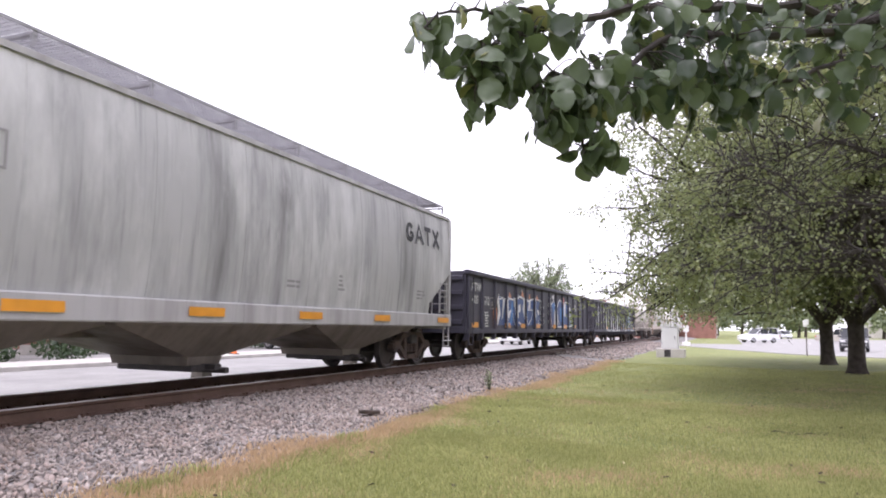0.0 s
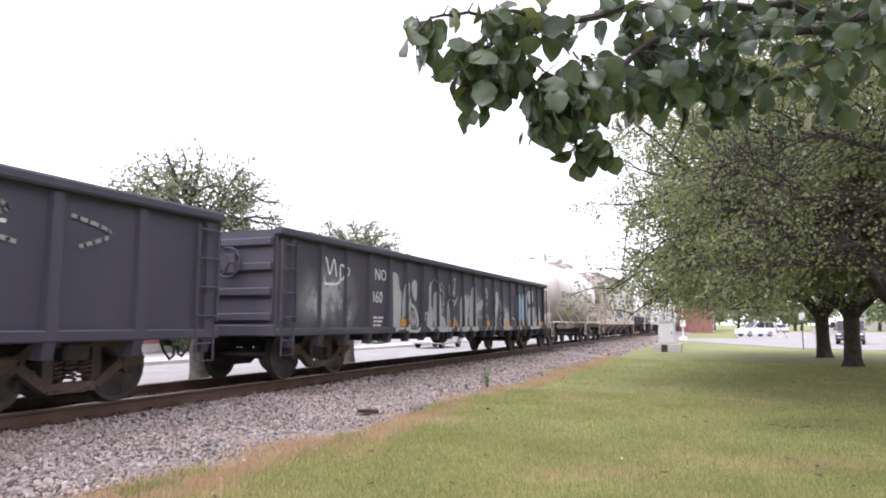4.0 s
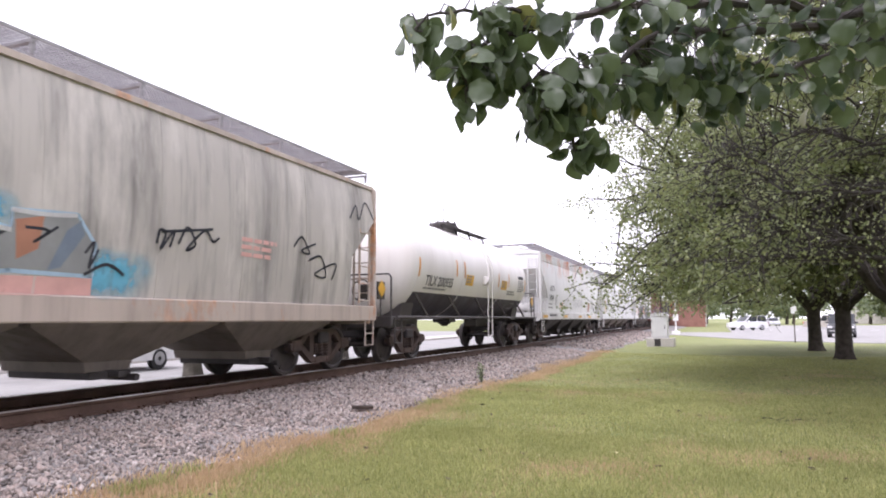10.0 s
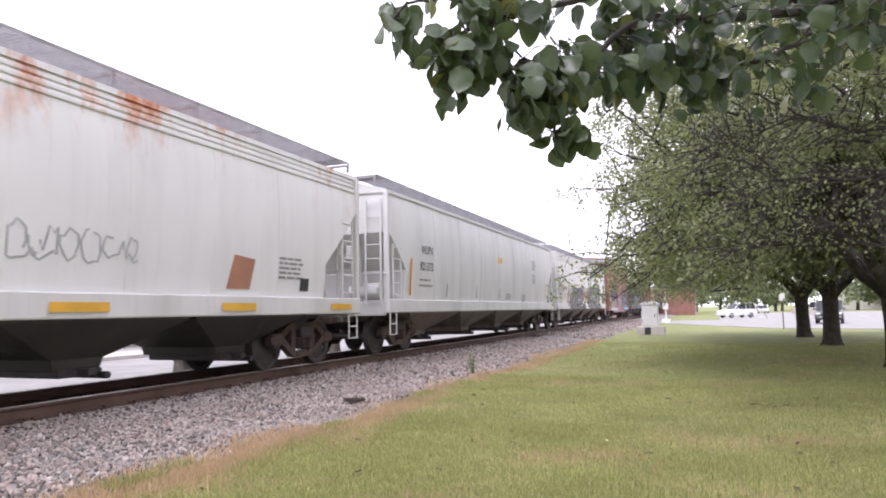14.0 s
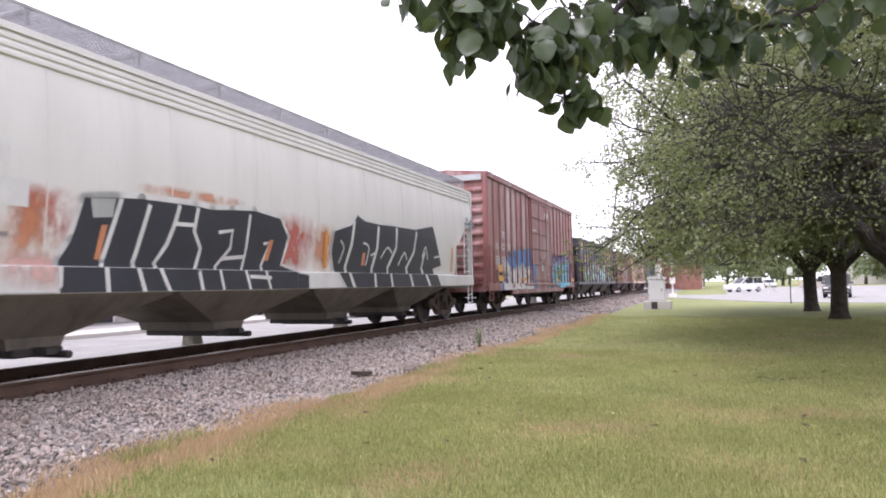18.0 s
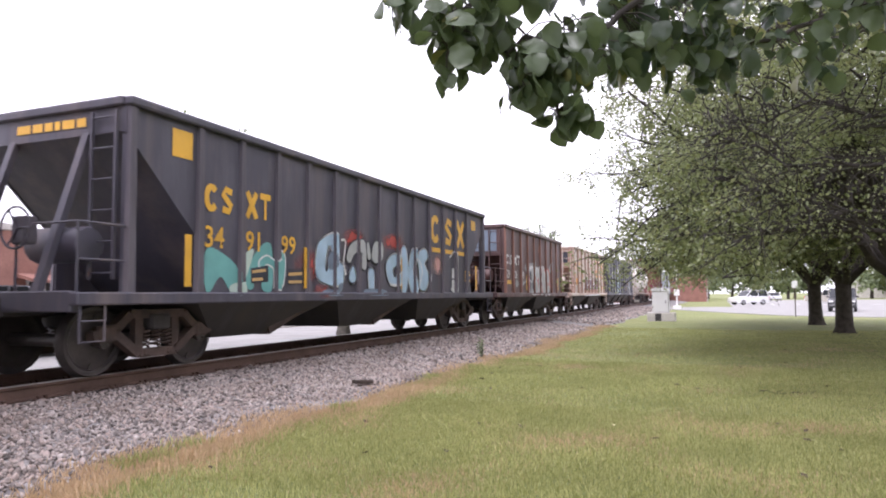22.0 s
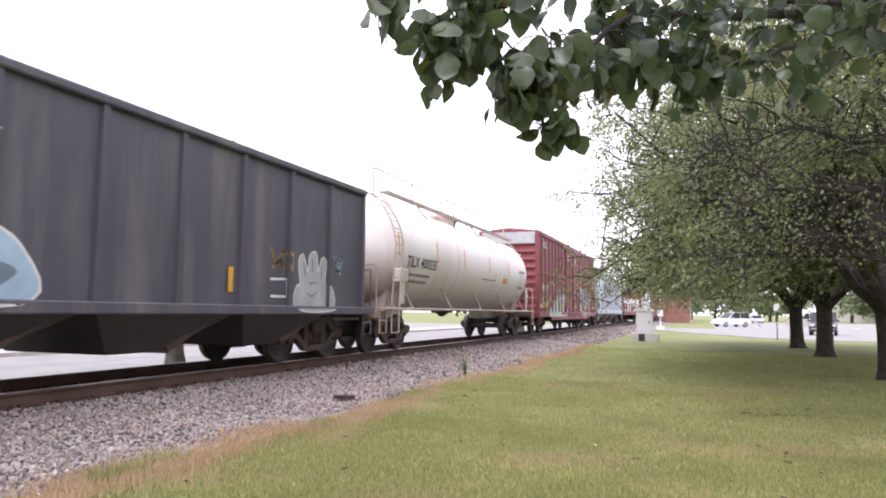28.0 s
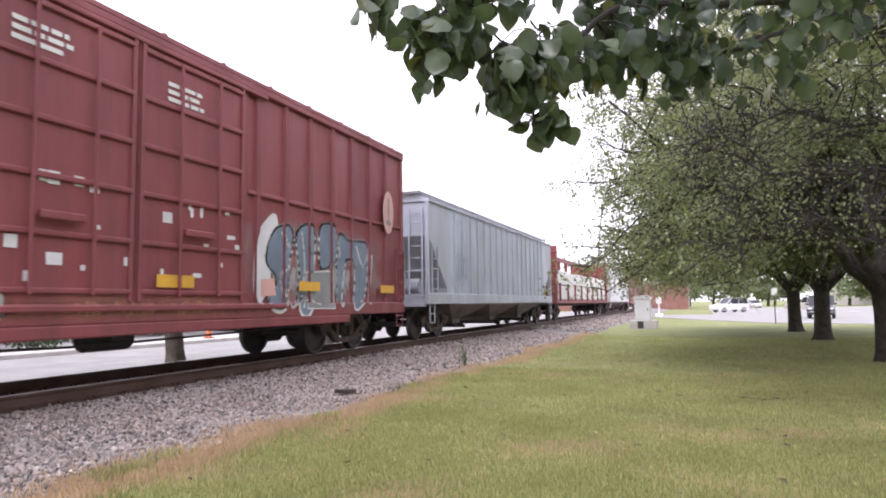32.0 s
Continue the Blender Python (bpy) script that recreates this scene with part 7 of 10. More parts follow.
m.fill("grey", [(9.93, 1.56), (10.20, 1.63), (10.17, 1.34), (10.01, 1.30)], [(12.11, 1.81), (12.43, 1.87), (12.40, 1.37), (12.16, 1.44)], [(11.17, 1.41), (11.29, 1.45), (11.24, 1.19)])
m.line("black", 0.045, [(10.17, 1.64), (10.49, 1.69), (10.54, 1.46), (10.38, 1.24)], [(10.57, 1.79), (10.80, 1.40), (10.85, 1.00)], [(10.70, 1.88), (11.08, 1.26), (11.11, 1.07)], [(10.92, 1.85), (11.22, 1.92), (11.55, 0.96)], [(11.13, 1.84), (11.65, 1.03)], [(11.67, 1.88), (11.78, 1.43), (11.76, 1.03)], [(11.94, 1.90), (12.14, 1.20)], [(12.23, 1.86), (12.54, 1.71), (12.30, 1.28)], [(12.72, 1.98), (12.83, 1.47), (12.94, 0.99)], [(13.13, 1.97), (13.24, 1.21)], [(13.56, 2.05), (13.65, 1.21), (13.81, 0.93)], [(10.70, 1.57), (10.88, 1.62), (10.91, 1.44), (10.74, 1.39)], [(13.28, 1.66), (13.96, 1.74)], [(11.89, 1.67), (12.01, 1.44), (11.95, 1.35)])
m.line("white", 0.030, [(10.24, 1.82), (10.48, 1.77), (10.76, 1.91)], [(11.61, 1.93), (11.94, 1.92)], [(13.79, 2.07), (13.87, 1.03)], [(11.77, 1.83), (11.90, 1.15)])

# 11: black coal hopper
car, xs, half = open_hopper("black open coal hopper car with yellow markings and graffiti", 55.95, 70.6, PAINT["coal_black"], 15, 3.60, 3, 0.75, inner=(1.35, 0.97))
block_letters(car, -half + 1.47, 2.32, 0.42, [(0.29, "o"), (0.29, "s")], M["yellow"], xs)
block_letters(car, -half + 2.44, 2.32, 0.42, [(0.29, "x"), (0.29, "t")], M["yellow"], xs)
for y, s in ((1.46, "34"), (2.43, "91"), (3.40, "99")):
    side_text(car, s, -half + y, 1.78, 0.46, M["yellow"], xs)
block_letters(car, -half + 10.2, 2.45, 0.75, [(0.62, "o")], M["yellow"], xs)
block_letters(car, -half + 11.2, 2.45, 0.75, [(0.62, "s")], M["yellow"], xs)
block_letters(car, -half + 12.15, 2.45, 0.75, [(0.66, "x")], M["yellow"], xs)
side_shapes(car, [rect(-half + 10.18, 2.2, 0.7, 0.12), rect(-half + 11.15, 2.2, 0.7, 0.12), rect(-half + 12.12, 2.2, 0.7, 0.12)], M["yellow"], xs, "stripe")
side_shapes(car, [rect(half - 1.2, 3.05, 0.4, 0.3)], M["yellow"], xs, "corner_panel")
side_shapes(car, [rect(-half + 0.80, 3.02, 0.40, 0.40)], M["yellow"], xs, "corner_panel")
reflector_strips(car, [-half + 1.05, -half + 4.1, -half + 8.2, half - 3.6, half - 0.9], 1.18, xs, 0.75, 0.14, True, material="yellow")
side_shapes(car, [rect(half - 2.9, 1.15, 0.4, 0.32), rect(half - 2.9, 1.52, 0.35, 0.28)], SPRAY["white"], xs, "notice_panel")
bars(car, half - 1.8, 1.7, 0.5, 4, M["yellow"], xs, 5)
bars(car, -half + 3.0, 1.55, 0.6, 3, M["yellow"], xs, 6)

end_print(car, -0.6, 3.32, 1.4, 1, M["yellow"], -half - 0.012, 6, 0.1, 0.12)
m = Mural(car, half, hopper_post_zones(half, 15, 3.60, (1.35, 0.97)))
m.fog("red", 3.85, 1.34, 0.87, 0.54)
m.fog("red", 5.56, 2.04, 0.93, 0.38)
m.fog("red", 7.40, 2.11, 1.08, 0.36)
m.fog("red", 4.52, 1.00, 0.53, 0.26)
m.fog("pink", 10.22, 1.55, 0.78, 0.57)
m.fill("teal", [(1.53, 1.75), (1.81, 1.73), (2.21, 1.52), (2.28, 1.26), (2.08, 1.12), (1.84, 1.34), (1.57, 1.08), (1.46, 1.41)], [(2.46, 1.44), (2.78, 1.83), (3.09, 1.94), (3.18, 1.56), (3.14, 1.13), (2.87, 1.17), (2.91, 1.55), (2.71, 1.45), (2.64, 1.17), (2.50, 1.17)])
m.fill("mint", [(2.08, 1.21), (2.42, 1.26), (2.47, 1.08), (2.11, 1.06)])
m.fill("teal", [(2.80, 1.60), (3.00, 1.71), (3.29, 1.63), (3.44, 1.81), (3.53, 1.65), (3.47, 1.24), (3.24, 1.17), (3.21, 1.49), (3.00, 1.58), (2.87, 1.47)], rim="white", rim_w=0.03)
m.fill("mint", [(2.41, 1.69), (2.65, 1.80), (2.48, 1.39), (2.43, 1.33)])
m.fill("black", [(2.57, 1.49), (3.04, 1.56), (3.05, 1.28), (2.59, 1.24)], [(3.61, 1.52), (4.13, 1.53), (4.12, 1.25), (3.63, 1.24)], smooth=False)
m.fill("yellowish", [(2.61, 1.46), (2.97, 1.50), (2.98, 1.45), (2.61, 1.41)], [(2.61, 1.33), (2.89, 1.35), (2.89, 1.30), (2.61, 1.28)], [(3.63, 1.45), (4.06, 1.47), (4.06, 1.42), (3.64, 1.39)], [(3.64, 1.31), (4.07, 1.32), (4.07, 1.27), (3.64, 1.26)], smooth=False)
m.fill("pale_blue", [(4.56, 1.42), (4.57, 1.95), (4.78, 2.14), (5.27, 2.25), (5.37, 1.78), (5.23, 1.85), (5.00, 2.03), (4.86, 1.66), (4.91, 1.51), (5.12, 1.68), (5.53, 1.66), (5.54, 1.29), (5.25, 1.24), (4.92, 1.27)], rim="white", rim_w=0.04)
m.fill("slate", [(4.96, 1.75), (5.12, 1.92), (5.29, 1.77), (5.24, 1.61), (5.02, 1.55)], [(5.25, 1.24), (5.54, 1.29), (5.49, 1.12), (5.32, 1.12)])
m.fill("silver", [(5.68, 1.80), (5.82, 2.07), (6.14, 2.21), (6.49, 2.18), (6.54, 1.63), (6.30, 1.66), (6.25, 1.93), (6.02, 1.91), (5.83, 1.72)], [(6.56, 2.14), (6.66, 2.17), (6.76, 1.88), (6.62, 1.82)], [(6.81, 2.02), (6.96, 2.23), (7.18, 2.20), (7.22, 1.91), (7.02, 1.75), (6.82, 1.83)], rim="black", rim_w=0.03)
m.fill("pale_blue", [(5.78, 1.42), (5.96, 1.65), (6.08, 1.39), (5.91, 1.30)], [(6.65, 1.59), (6.89, 1.56), (6.87, 1.14), (6.70, 1.12)], [(7.50, 1.73), (7.75, 1.95), (8.11, 1.99), (8.08, 1.76), (7.85, 1.65), (7.94, 1.45), (8.21, 1.56), (8.13, 1.30), (7.68, 1.34)], [(8.35, 2.12), (8.58, 2.17), (8.73, 1.75), (8.92, 2.14), (9.21, 2.14), (8.99, 1.65), (9.24, 1.16), (8.90, 1.13), (8.73, 1.48), (8.62, 1.15), (8.35, 1.20)], [(9.34, 2.06), (9.74, 2.23), (9.98, 2.05), (9.71, 1.85), (10.04, 1.52), (9.77, 1.16), (9.43, 1.22), (9.40, 1.61)], rim="white", rim_w=0.04)
m.fill("slate", [(4.82, 1.15), (5.37, 1.14), (5.40, 1.04), (4.83, 1.04)], [(6.52, 1.18), (7.44, 1.16), (7.44, 1.04), (6.53, 1.04)])
m.line("white", 0.050, [(5.45, 2.16), (5.63, 2.14), (5.56, 1.71), (5.66, 1.46)], [(9.32, 1.16), (9.58, 1.62), (9.39, 1.95)], [(7.69, 1.29), (8.13, 1.27)], [(11.55, 2.09), (12.02, 2.25), (12.04, 1.19), (11.62, 1.21)])

# 12: brown coal hopper
car, xs, half = open_hopper("brown open hopper car with pale posts and silver graffiti", 73.0, 82.7, PAINT["coal_brown"], 10, 3.52, 2, 1.15, PAINT["rust_post"])
block_letters(car, -half + 0.22, 2.15, 0.36, [(0.34, "o"), (0.34, "s")], M["pale_ink"], xs)
block_letters(car, -half + 1.3, 2.15, 0.36, [(0.34, "x"), (0.34, "t")], M["pale_ink"], xs)
for y, s in ((0.25, "29"), (1.3, "06"), (2.25, "48")):
    side_text(car, s, -half + y, 1.65, 0.42, M["pale_ink"], xs)
side_shapes(car, [rect(-half + 0.12, 1.42, 0.14, 0.55), rect(-half + 0.12, 1.42, 0.75, 0.14)], M["yellow"], xs, "reflector_strip")
reflector_strips(car, [-half + 2.95, half - 0.9], 1.2, xs, 0.6, 0.12, True, material="yellow")

part("end_number_panel", Geo().box(-0.75, 1.15, -half - 0.012, -half - 0.006, 2.62, 3.38), SPRAY["slate"], car)
end_print(car, -0.6, 3.2, 1.6, 4, M["faded_ink"], -half - 0.018, 7, 0.16, 0.05)
m = Mural(car, half, hopper_post_zones(half, 10, 3.52, None))
m.fill("grey", [(1.46, 1.45), (1.57, 1.60), (1.70, 1.60), (1.94, 1.44), (1.71, 1.32), (1.55, 1.31)], [(2.24, 1.49), (2.26, 1.67), (2.48, 1.69), (2.64, 1.54), (3.18, 1.70), (3.18, 1.57), (2.70, 1.43), (2.35, 1.34)], [(2.82, 2.11), (2.96, 2.23), (3.16, 2.06), (3.11, 1.94), (2.88, 2.00)], [(3.27, 2.07), (3.37, 2.46), (3.49, 2.52), (3.54, 2.31), (4.22, 2.35), (4.35, 2.46), (4.48, 2.24), (5.12, 2.21), (5.36, 2.33), (5.54, 2.15), (6.97, 2.17), (7.51, 2.50), (7.63, 2.34), (7.19, 1.96), (5.30, 1.84), (3.46, 1.88)])
m.fill("red", [(3.31, 1.95), (3.76, 2.15), (4.23, 2.17), (4.66, 2.09), (5.29, 2.13), (6.97, 2.14), (7.20, 1.85), (7.01, 1.17), (3.56, 1.09)])
m.fill("silver", [(3.34, 1.87), (3.63, 2.10), (4.09, 2.16), (4.23, 2.04), (4.25, 1.59), (4.47, 1.51), (4.42, 1.10), (3.62, 1.08), (3.46, 1.46)], [(4.26, 2.13), (4.54, 2.20), (4.71, 1.80), (4.97, 1.34), (4.86, 1.10), (4.53, 1.10), (4.57, 1.60), (4.32, 1.86)], [(4.69, 2.08), (5.00, 2.08), (5.06, 1.82), (4.91, 1.71), (4.73, 1.84)], [(5.13, 2.07), (5.54, 2.15), (5.74, 1.56), (5.59, 1.10), (5.11, 1.09), (5.18, 1.63)], [(5.81, 2.09), (6.14, 2.12), (6.25, 1.11), (5.94, 1.11)], [(6.28, 1.90), (6.60, 2.08), (6.98, 2.00), (7.10, 1.51), (7.01, 1.12), (6.36, 1.11)], rim="white", rim_w=0.05)
m.fill("black", [(3.49, 1.84), (3.77, 1.99), (3.97, 1.84), (3.85, 1.57), (3.66, 1.64)], [(3.60, 1.55), (3.86, 1.48), (3.81, 1.13), (3.68, 1.13)], [(3.99, 1.49), (4.18, 1.67), (4.24, 1.23), (4.07, 1.18)], [(5.30, 1.93), (5.46, 1.99), (5.51, 1.75), (5.34, 1.74)], [(5.25, 1.49), (5.51, 1.60), (5.52, 1.35)], [(6.47, 1.81), (6.73, 1.95), (6.78, 1.66), (6.58, 1.54)])
m.fill("red", [(6.55, 1.47), (6.89, 1.55), (6.95, 1.45), (6.59, 1.38)])
m.line("white", 0.050, [(3.40, 1.88), (3.67, 2.07), (4.09, 2.13)], [(3.90, 1.92), (3.98, 1.70), (3.85, 1.57)], [(4.26, 2.04), (4.61, 1.51), (4.56, 1.14)])

# 13: tan hopper, rust posts
car, xs, half = open_hopper("tan open hopper car with rusted posts and a plum graffiti piece", 85.85, 96.35, PAINT["tan_hopper"], 10, 3.55, 2, 1.1, PAINT["tan_post"], end_mat=PAINT["tan_post"])
block_letters(car, -half + 0.22, 2.35, 0.40, [(0.32, "o"), (0.32, "s")], M["orange"], xs)
block_letters(car, -half + 1.36, 2.35, 0.40, [(0.32, "x"), (0.32, "t")], M["orange"], xs)
for y, s in ((0.22, "29"), (1.36, "19"), (2.46, "56")):
    side_text(car, s, -half + y, 1.9, 0.42, M["orange"], xs)
block_letters(car, -half + 7.1, 2.35, 0.75, [(0.62, "o")], M["orange"], xs)
block_letters(car, -half + 8.25, 2.35, 0.75, [(0.62, "s")], M["orange"], xs)
block_letters(car, -half + 9.4, 2.35, 0.75, [(0.66, "x")], M["orange"], xs)
side_shapes(car, [rect(-half + 7.08, 2.1, 0.72, 0.12), rect(-half + 8.22, 2.1, 0.72, 0.12), rect(-half + 9.4, 1.3, 0.6, 0.25), rect(-half + 9.4, 2.0, 0.6, 0.2)], M["orange"], xs, "stripe")
side_shapes(car, [rect(-half + 0.65, 1.55, 0.75, 0.35)], M["orange"], xs, "notice_panel")
end = Geo().box(-1.15, 1.15, -half - 0.012, -half - 0.006, 2.72, 3.30)
part("end_graffiti", end, SPRAY["black"], car)
end_words(car, "TODAE", -0.98, 2.84, 0.52, SPRAY["cyan"], -half - 0.018)
end_print(car, -1.1, 2.3, 1.2, 3, SPRAY["brown"], -half - 0.012, 3, 0.16, 0.09)
m = Mural(car, half, hopper_post_zones(half, 10, 3.55, None))
m.fog("pink", 2.38, 1.03, 0.58, 0.44)
m.fill("plum", [(3.24, 1.47), (3.26, 1.86), (3.51, 1.97), (3.67, 1.93), (3.91, 2.00), (4.10, 1.88), (4.22, 1.65), (4.29, 1.94), (4.66, 1.84), (4.98, 1.96), (5.16, 1.81), (5.50, 1.90), (6.16, 1.98), (6.23, 1.72), (5.98, 1.54), (6.79, 1.63), (6.67, 1.96), (6.99, 2.07), (7.57, 1.96), (8.20, 1.88), (8.23, 1.03), (3.07, 1.01), (2.99, 1.30)], smooth=False, rim="white", rim_w=0.09)
m.fill("brown", [(3.00, 1.26), (8.35, 1.33), (8.23, 1.03), (3.07, 1.00)], smooth=False)
m.fill("white", [(3.05, 1.42), (3.05, 1.71), (3.21, 1.88), (3.27, 1.39), (3.05, 1.34), (2.95, 1.01), (2.86, 1.01), (2.91, 1.33)], smooth=False)
m.line("white", 0.060, [(3.70, 1.92), (3.72, 1.49), (3.83, 1.50), (3.80, 1.01)], [(4.22, 1.65), (4.38, 1.43), (4.40, 1.01)], [(4.45, 1.57), (4.75, 1.64), (4.84, 1.55)], [(5.12, 1.81), (5.17, 1.51), (5.43, 1.47), (5.61, 1.58)], [(5.26, 1.46), (5.37, 1.02)], [(5.98, 1.54), (6.13, 1.28), (6.20, 1.02)], [(6.79, 1.63), (6.91, 1.30), (6.92, 1.02)], [(7.12, 1.59), (7.39, 1.66), (7.48, 1.32), (7.13, 1.31)], [(6.38, 1.45), (6.45, 1.35)], [(4.71, 1.54), (4.76, 1.40)], [(7.78, 1.44), (7.84, 1.26)], smooth=False)
m.line("brown", 0.070, [(4.65, 2.11), (4.97, 2.24), (5.49, 2.19)], [(5.12, 2.55), (5.84, 2.62)], [(3.20, 2.92), (3.58, 3.08), (3.53, 2.80)], [(2.55, 2.16), (2.95, 2.04), (2.76, 2.30)])
m.line("black", 0.090, [(0.42, 1.63), (0.78, 1.62)], [(1.51, 1.61), (1.96, 1.68), (2.16, 1.58)], [(1.15, 2.48), (1.32, 2.48)], [(2.54, 2.24), (2.65, 2.37), (2.77, 2.22)])

# 14: slate hopper
car, xs, half = open_hopper("slate grey open hopper car with chalky streaks", 98.5, 113.0, PAINT["slate_hopper"], 11, 3.66, 4, 0.45, square=True)
block_letters(car, -half + 1.35, 2.35, 0.28, [(0.24, "o"), (0.24, "b"), (0.24, "b"), (0.2, "t")], M["pale_ink"], xs)
side_text(car, "301", -half + 1.6, 1.55, 0.36, M["pale_ink"], xs)
side_text(car, "828", -half + 2.75, 1.55, 0.36, M["pale_ink"], xs)
scribble(car, -half + 1.35, 1.85, 1.1, 0.6, SPRAY["silver"], xs, 91, 6, 0.035)
scribble(car, -half + 4.9, 2.6, 0.9, 0.55, SPRAY["white"], xs, 92, 6, 0.04)
bars(car, -half + 3.2, 1.45, 0.6, 5, M["pale_ink"], xs, 3)
reflector_strips(car, [half - 4.7], 1.3, xs, 0.4, 0.12, True, material="yellow")
endt = Geo()
for k in range(6):
    endt.box(-1.05 + 0.32 * k, -0.83 + 0.32 * k, -half - 0.012, -half - 0.006, 3.02, 3.30)
part("end_number_bars", endt, M["pale_ink"], car)
part("end_number_bars", sum_boxes([(-0.95, -0.1 + 0.1 * (k % 2), -half - 0.012, -half - 0.006, 2.60 + 0.1 * k, 2.65 + 0.1 * k) for k in range(3)]), M["pale_ink"], car)
m = Mural(car, half, hopper_post_zones(half, 11, 3.66, None))
m.fill("silver", [(11.81, 1.04), (11.83, 1.44), (11.96, 1.51), (11.89, 1.92), (12.03, 2.06), (12.20, 1.74), (12.28, 2.07), (12.50, 2.13), (12.58, 1.77), (12.74, 2.05), (12.90, 1.95), (12.86, 1.53), (13.17, 1.43), (13.15, 1.05)], rim="white", rim_w=0.03)
m.line("slate", 0.040, [(12.04, 1.93), (12.14, 1.66)], [(12.37, 2.01), (12.37, 1.75)], [(12.73, 1.90), (12.71, 1.64)], [(12.20, 1.35), (12.37, 1.29), (12.59, 1.39)], [(12.27, 1.53), (12.53, 1.56)])
m.line("yellowish", 0.060, [(10.97, 2.12), (11.15, 1.84), (11.34, 2.08), (11.60, 2.02)], [(11.03, 1.76), (11.29, 1.92), (11.34, 1.67)], [(11.42, 1.93), (11.58, 1.75), (11.63, 2.09)])
m.line("pale_blue", 0.050, [(13.18, 2.14), (13.36, 1.84), (13.50, 2.17), (13.47, 1.77)], [(13.24, 1.99), (13.57, 2.06)])
m.line("white", 0.050, [(10.98, 1.56), (11.48, 1.58), (11.49, 1.26), (11.00, 1.26)], smooth=False)
m.fill("pale_blue", [(4.8, 1.1), (4.9, 1.9), (5.2, 2.3), (5.5, 2.45), (5.7, 2.0), (6.2, 1.7), (6.4, 1.12)], rim="white", rim_w=0.04)
m.fill("slate", [(5.1, 1.2), (5.2, 1.8), (5.5, 2.0), (5.6, 1.3)], [(5.8, 1.15), (5.9, 1.5), (6.2, 1.4)])
m.fog("silver", 1.6, 1.3, 2.4, 0.9)

# 15: long ivory tank car
car, xs, half = tank_car("long ivory tank car with a tall top walkway railing", 113.75, 129.9, PAINT["tank_ivory"], None, PAINT["old_trim"], 1.50, 2.58, None, 1.08, "long", -7.2, True, 0.75, 0.85)
side_text(car, "TILX 400335", -half + 1.65, 2.18, 0.40, M["ink"], xs)
bars(car, -half + 1.65, 1.95, 2.4, 2, M["faded_ink"], xs, 1, 0.17, 0.07)
bars(car, -half + 8.2, 2.15, 1.8, 1, M["faded_ink"], xs, 2)
side_shapes(car, [rect(-half + 10.9, 2.12, 0.65, 0.2)], M["orange"], xs, "notice_panel")
side_shapes(car, [rect(-half + 13.3, 2.0, 0.85, 0.75)], SPRAY["slate"], xs, "notice_panel", 0.02)
bars(car, -half + 13.35, 2.68, 0.75, 8, M["pale_ink"], lambda z: xs(z) + 0.016, 3)
reflector_strips(car, [-half + 1.05, -half + 3.75, -half + 6.2, -half + 9.0, -half + 11.6], 2.4, xs, 0.6, 0.09, True)
part("placard_board", Geo().box(1.40, 1.44, half - 1.5, half - 1.1, 1.5, 1.95).box(1.38, 1.44, half - 1.42, half - 1.18, 1.1, 2.1, 0.02), PAINT["frame_cream"], car)
part("hazard_placard", Geo().plate([(half - 1.3, 1.50), (half - 1.06, 1.74), (half - 1.3, 1.98), (half - 1.54, 1.74)], 1.445, 1.455), M["white"], car, "white and green diamond placard")
side_shapes(car, [[(half - 1.3, 1.78), (half - 1.14, 1.76), (half - 1.3, 1.92), (half - 1.46, 1.76)], [(half - 1.3, 1.55), (half - 1.18, 1.68), (half - 1.42, 1.68)]], SPRAY["green"], lambda z: 1.455, "placard_print", 0.004)
part("valve_box", Geo().box(1.30, 1.52, -half + 1.15, -half + 1.65, 1.75, 2.1, 0.03).box(1.42, 1.50, -half + 1.3, -half + 1.5, 1.2, 1.75, 0.02), PAINT["frame_cream"], car)

# 16: crimson boxcar
car, xs, half = boxcar("crimson steel boxcar with pale green and silver graffiti", 130.9, 149.1, PAINT["red_box2"], 4.86, (-2.2, 2.5), 2, 20, belt=2.95, end_white=(4.30, 4.84), rib_at=(0.78, 0.865))
block_letters(car, -half + 0.86, 2.05, 0.34, [(0.25, "b"), (0.25, "n")], M["pale_ink"], lambda z: 1.425)
block_letters(car, -half + 1.75, 2.05, 0.34, [(0.25, "s"), (0.25, "f")], M["pale_ink"], lambda z: 1.425)
for y, s in ((0.88, "76"), (1.75, "10"), (2.6, "02")):
    side_text(car, s, -half + y, 1.6, 0.40, M["pale_ink"], lambda z: 1.425)
bars(car, -half + 0.85, 1.45, 0.8, 2, M["pale_ink"], lambda z: 1.425, 1, 0.14, 0.07)
bars(car, -half + 1.75, 1.45, 0.8, 2, M["pale_ink"], lambda z: 1.425, 2, 0.14, 0.07)
reflector_strips(car, [-half + 1.2, -half + 5.4, -half + 9.6, half - 5.0, half - 1.5], 1.30, lambda z: 1.514, 0.75, 0.18, material="yellow")
for k, (y, z) in enumerate(((-1.7, 4.25), (0.7, 4.2), (-half + 0.9, 4.4))):
    bars(car, y, z, 0.85, 3, M["pale_ink"], lambda q: 1.495, 10 + k, 0.11, 0.06)
r = random.Random(5)
side_shapes(car, [rect(-2.1 + 4.4 * r.random(), 1.25 + 1.3 * r.random(), r.uniform(0.06, 0.22), r.uniform(0.05, 0.16)) for k in range(26)], SPRAY["white"], lambda z: 1.4945, "chalk_mark", 0.004)
ring = [(half - 1.0 + 0.30 * math.cos(a), 3.25 + 0.52 * math.sin(a)) for a in np.linspace(0, 2 * math.pi, 24, endpoint=False)]
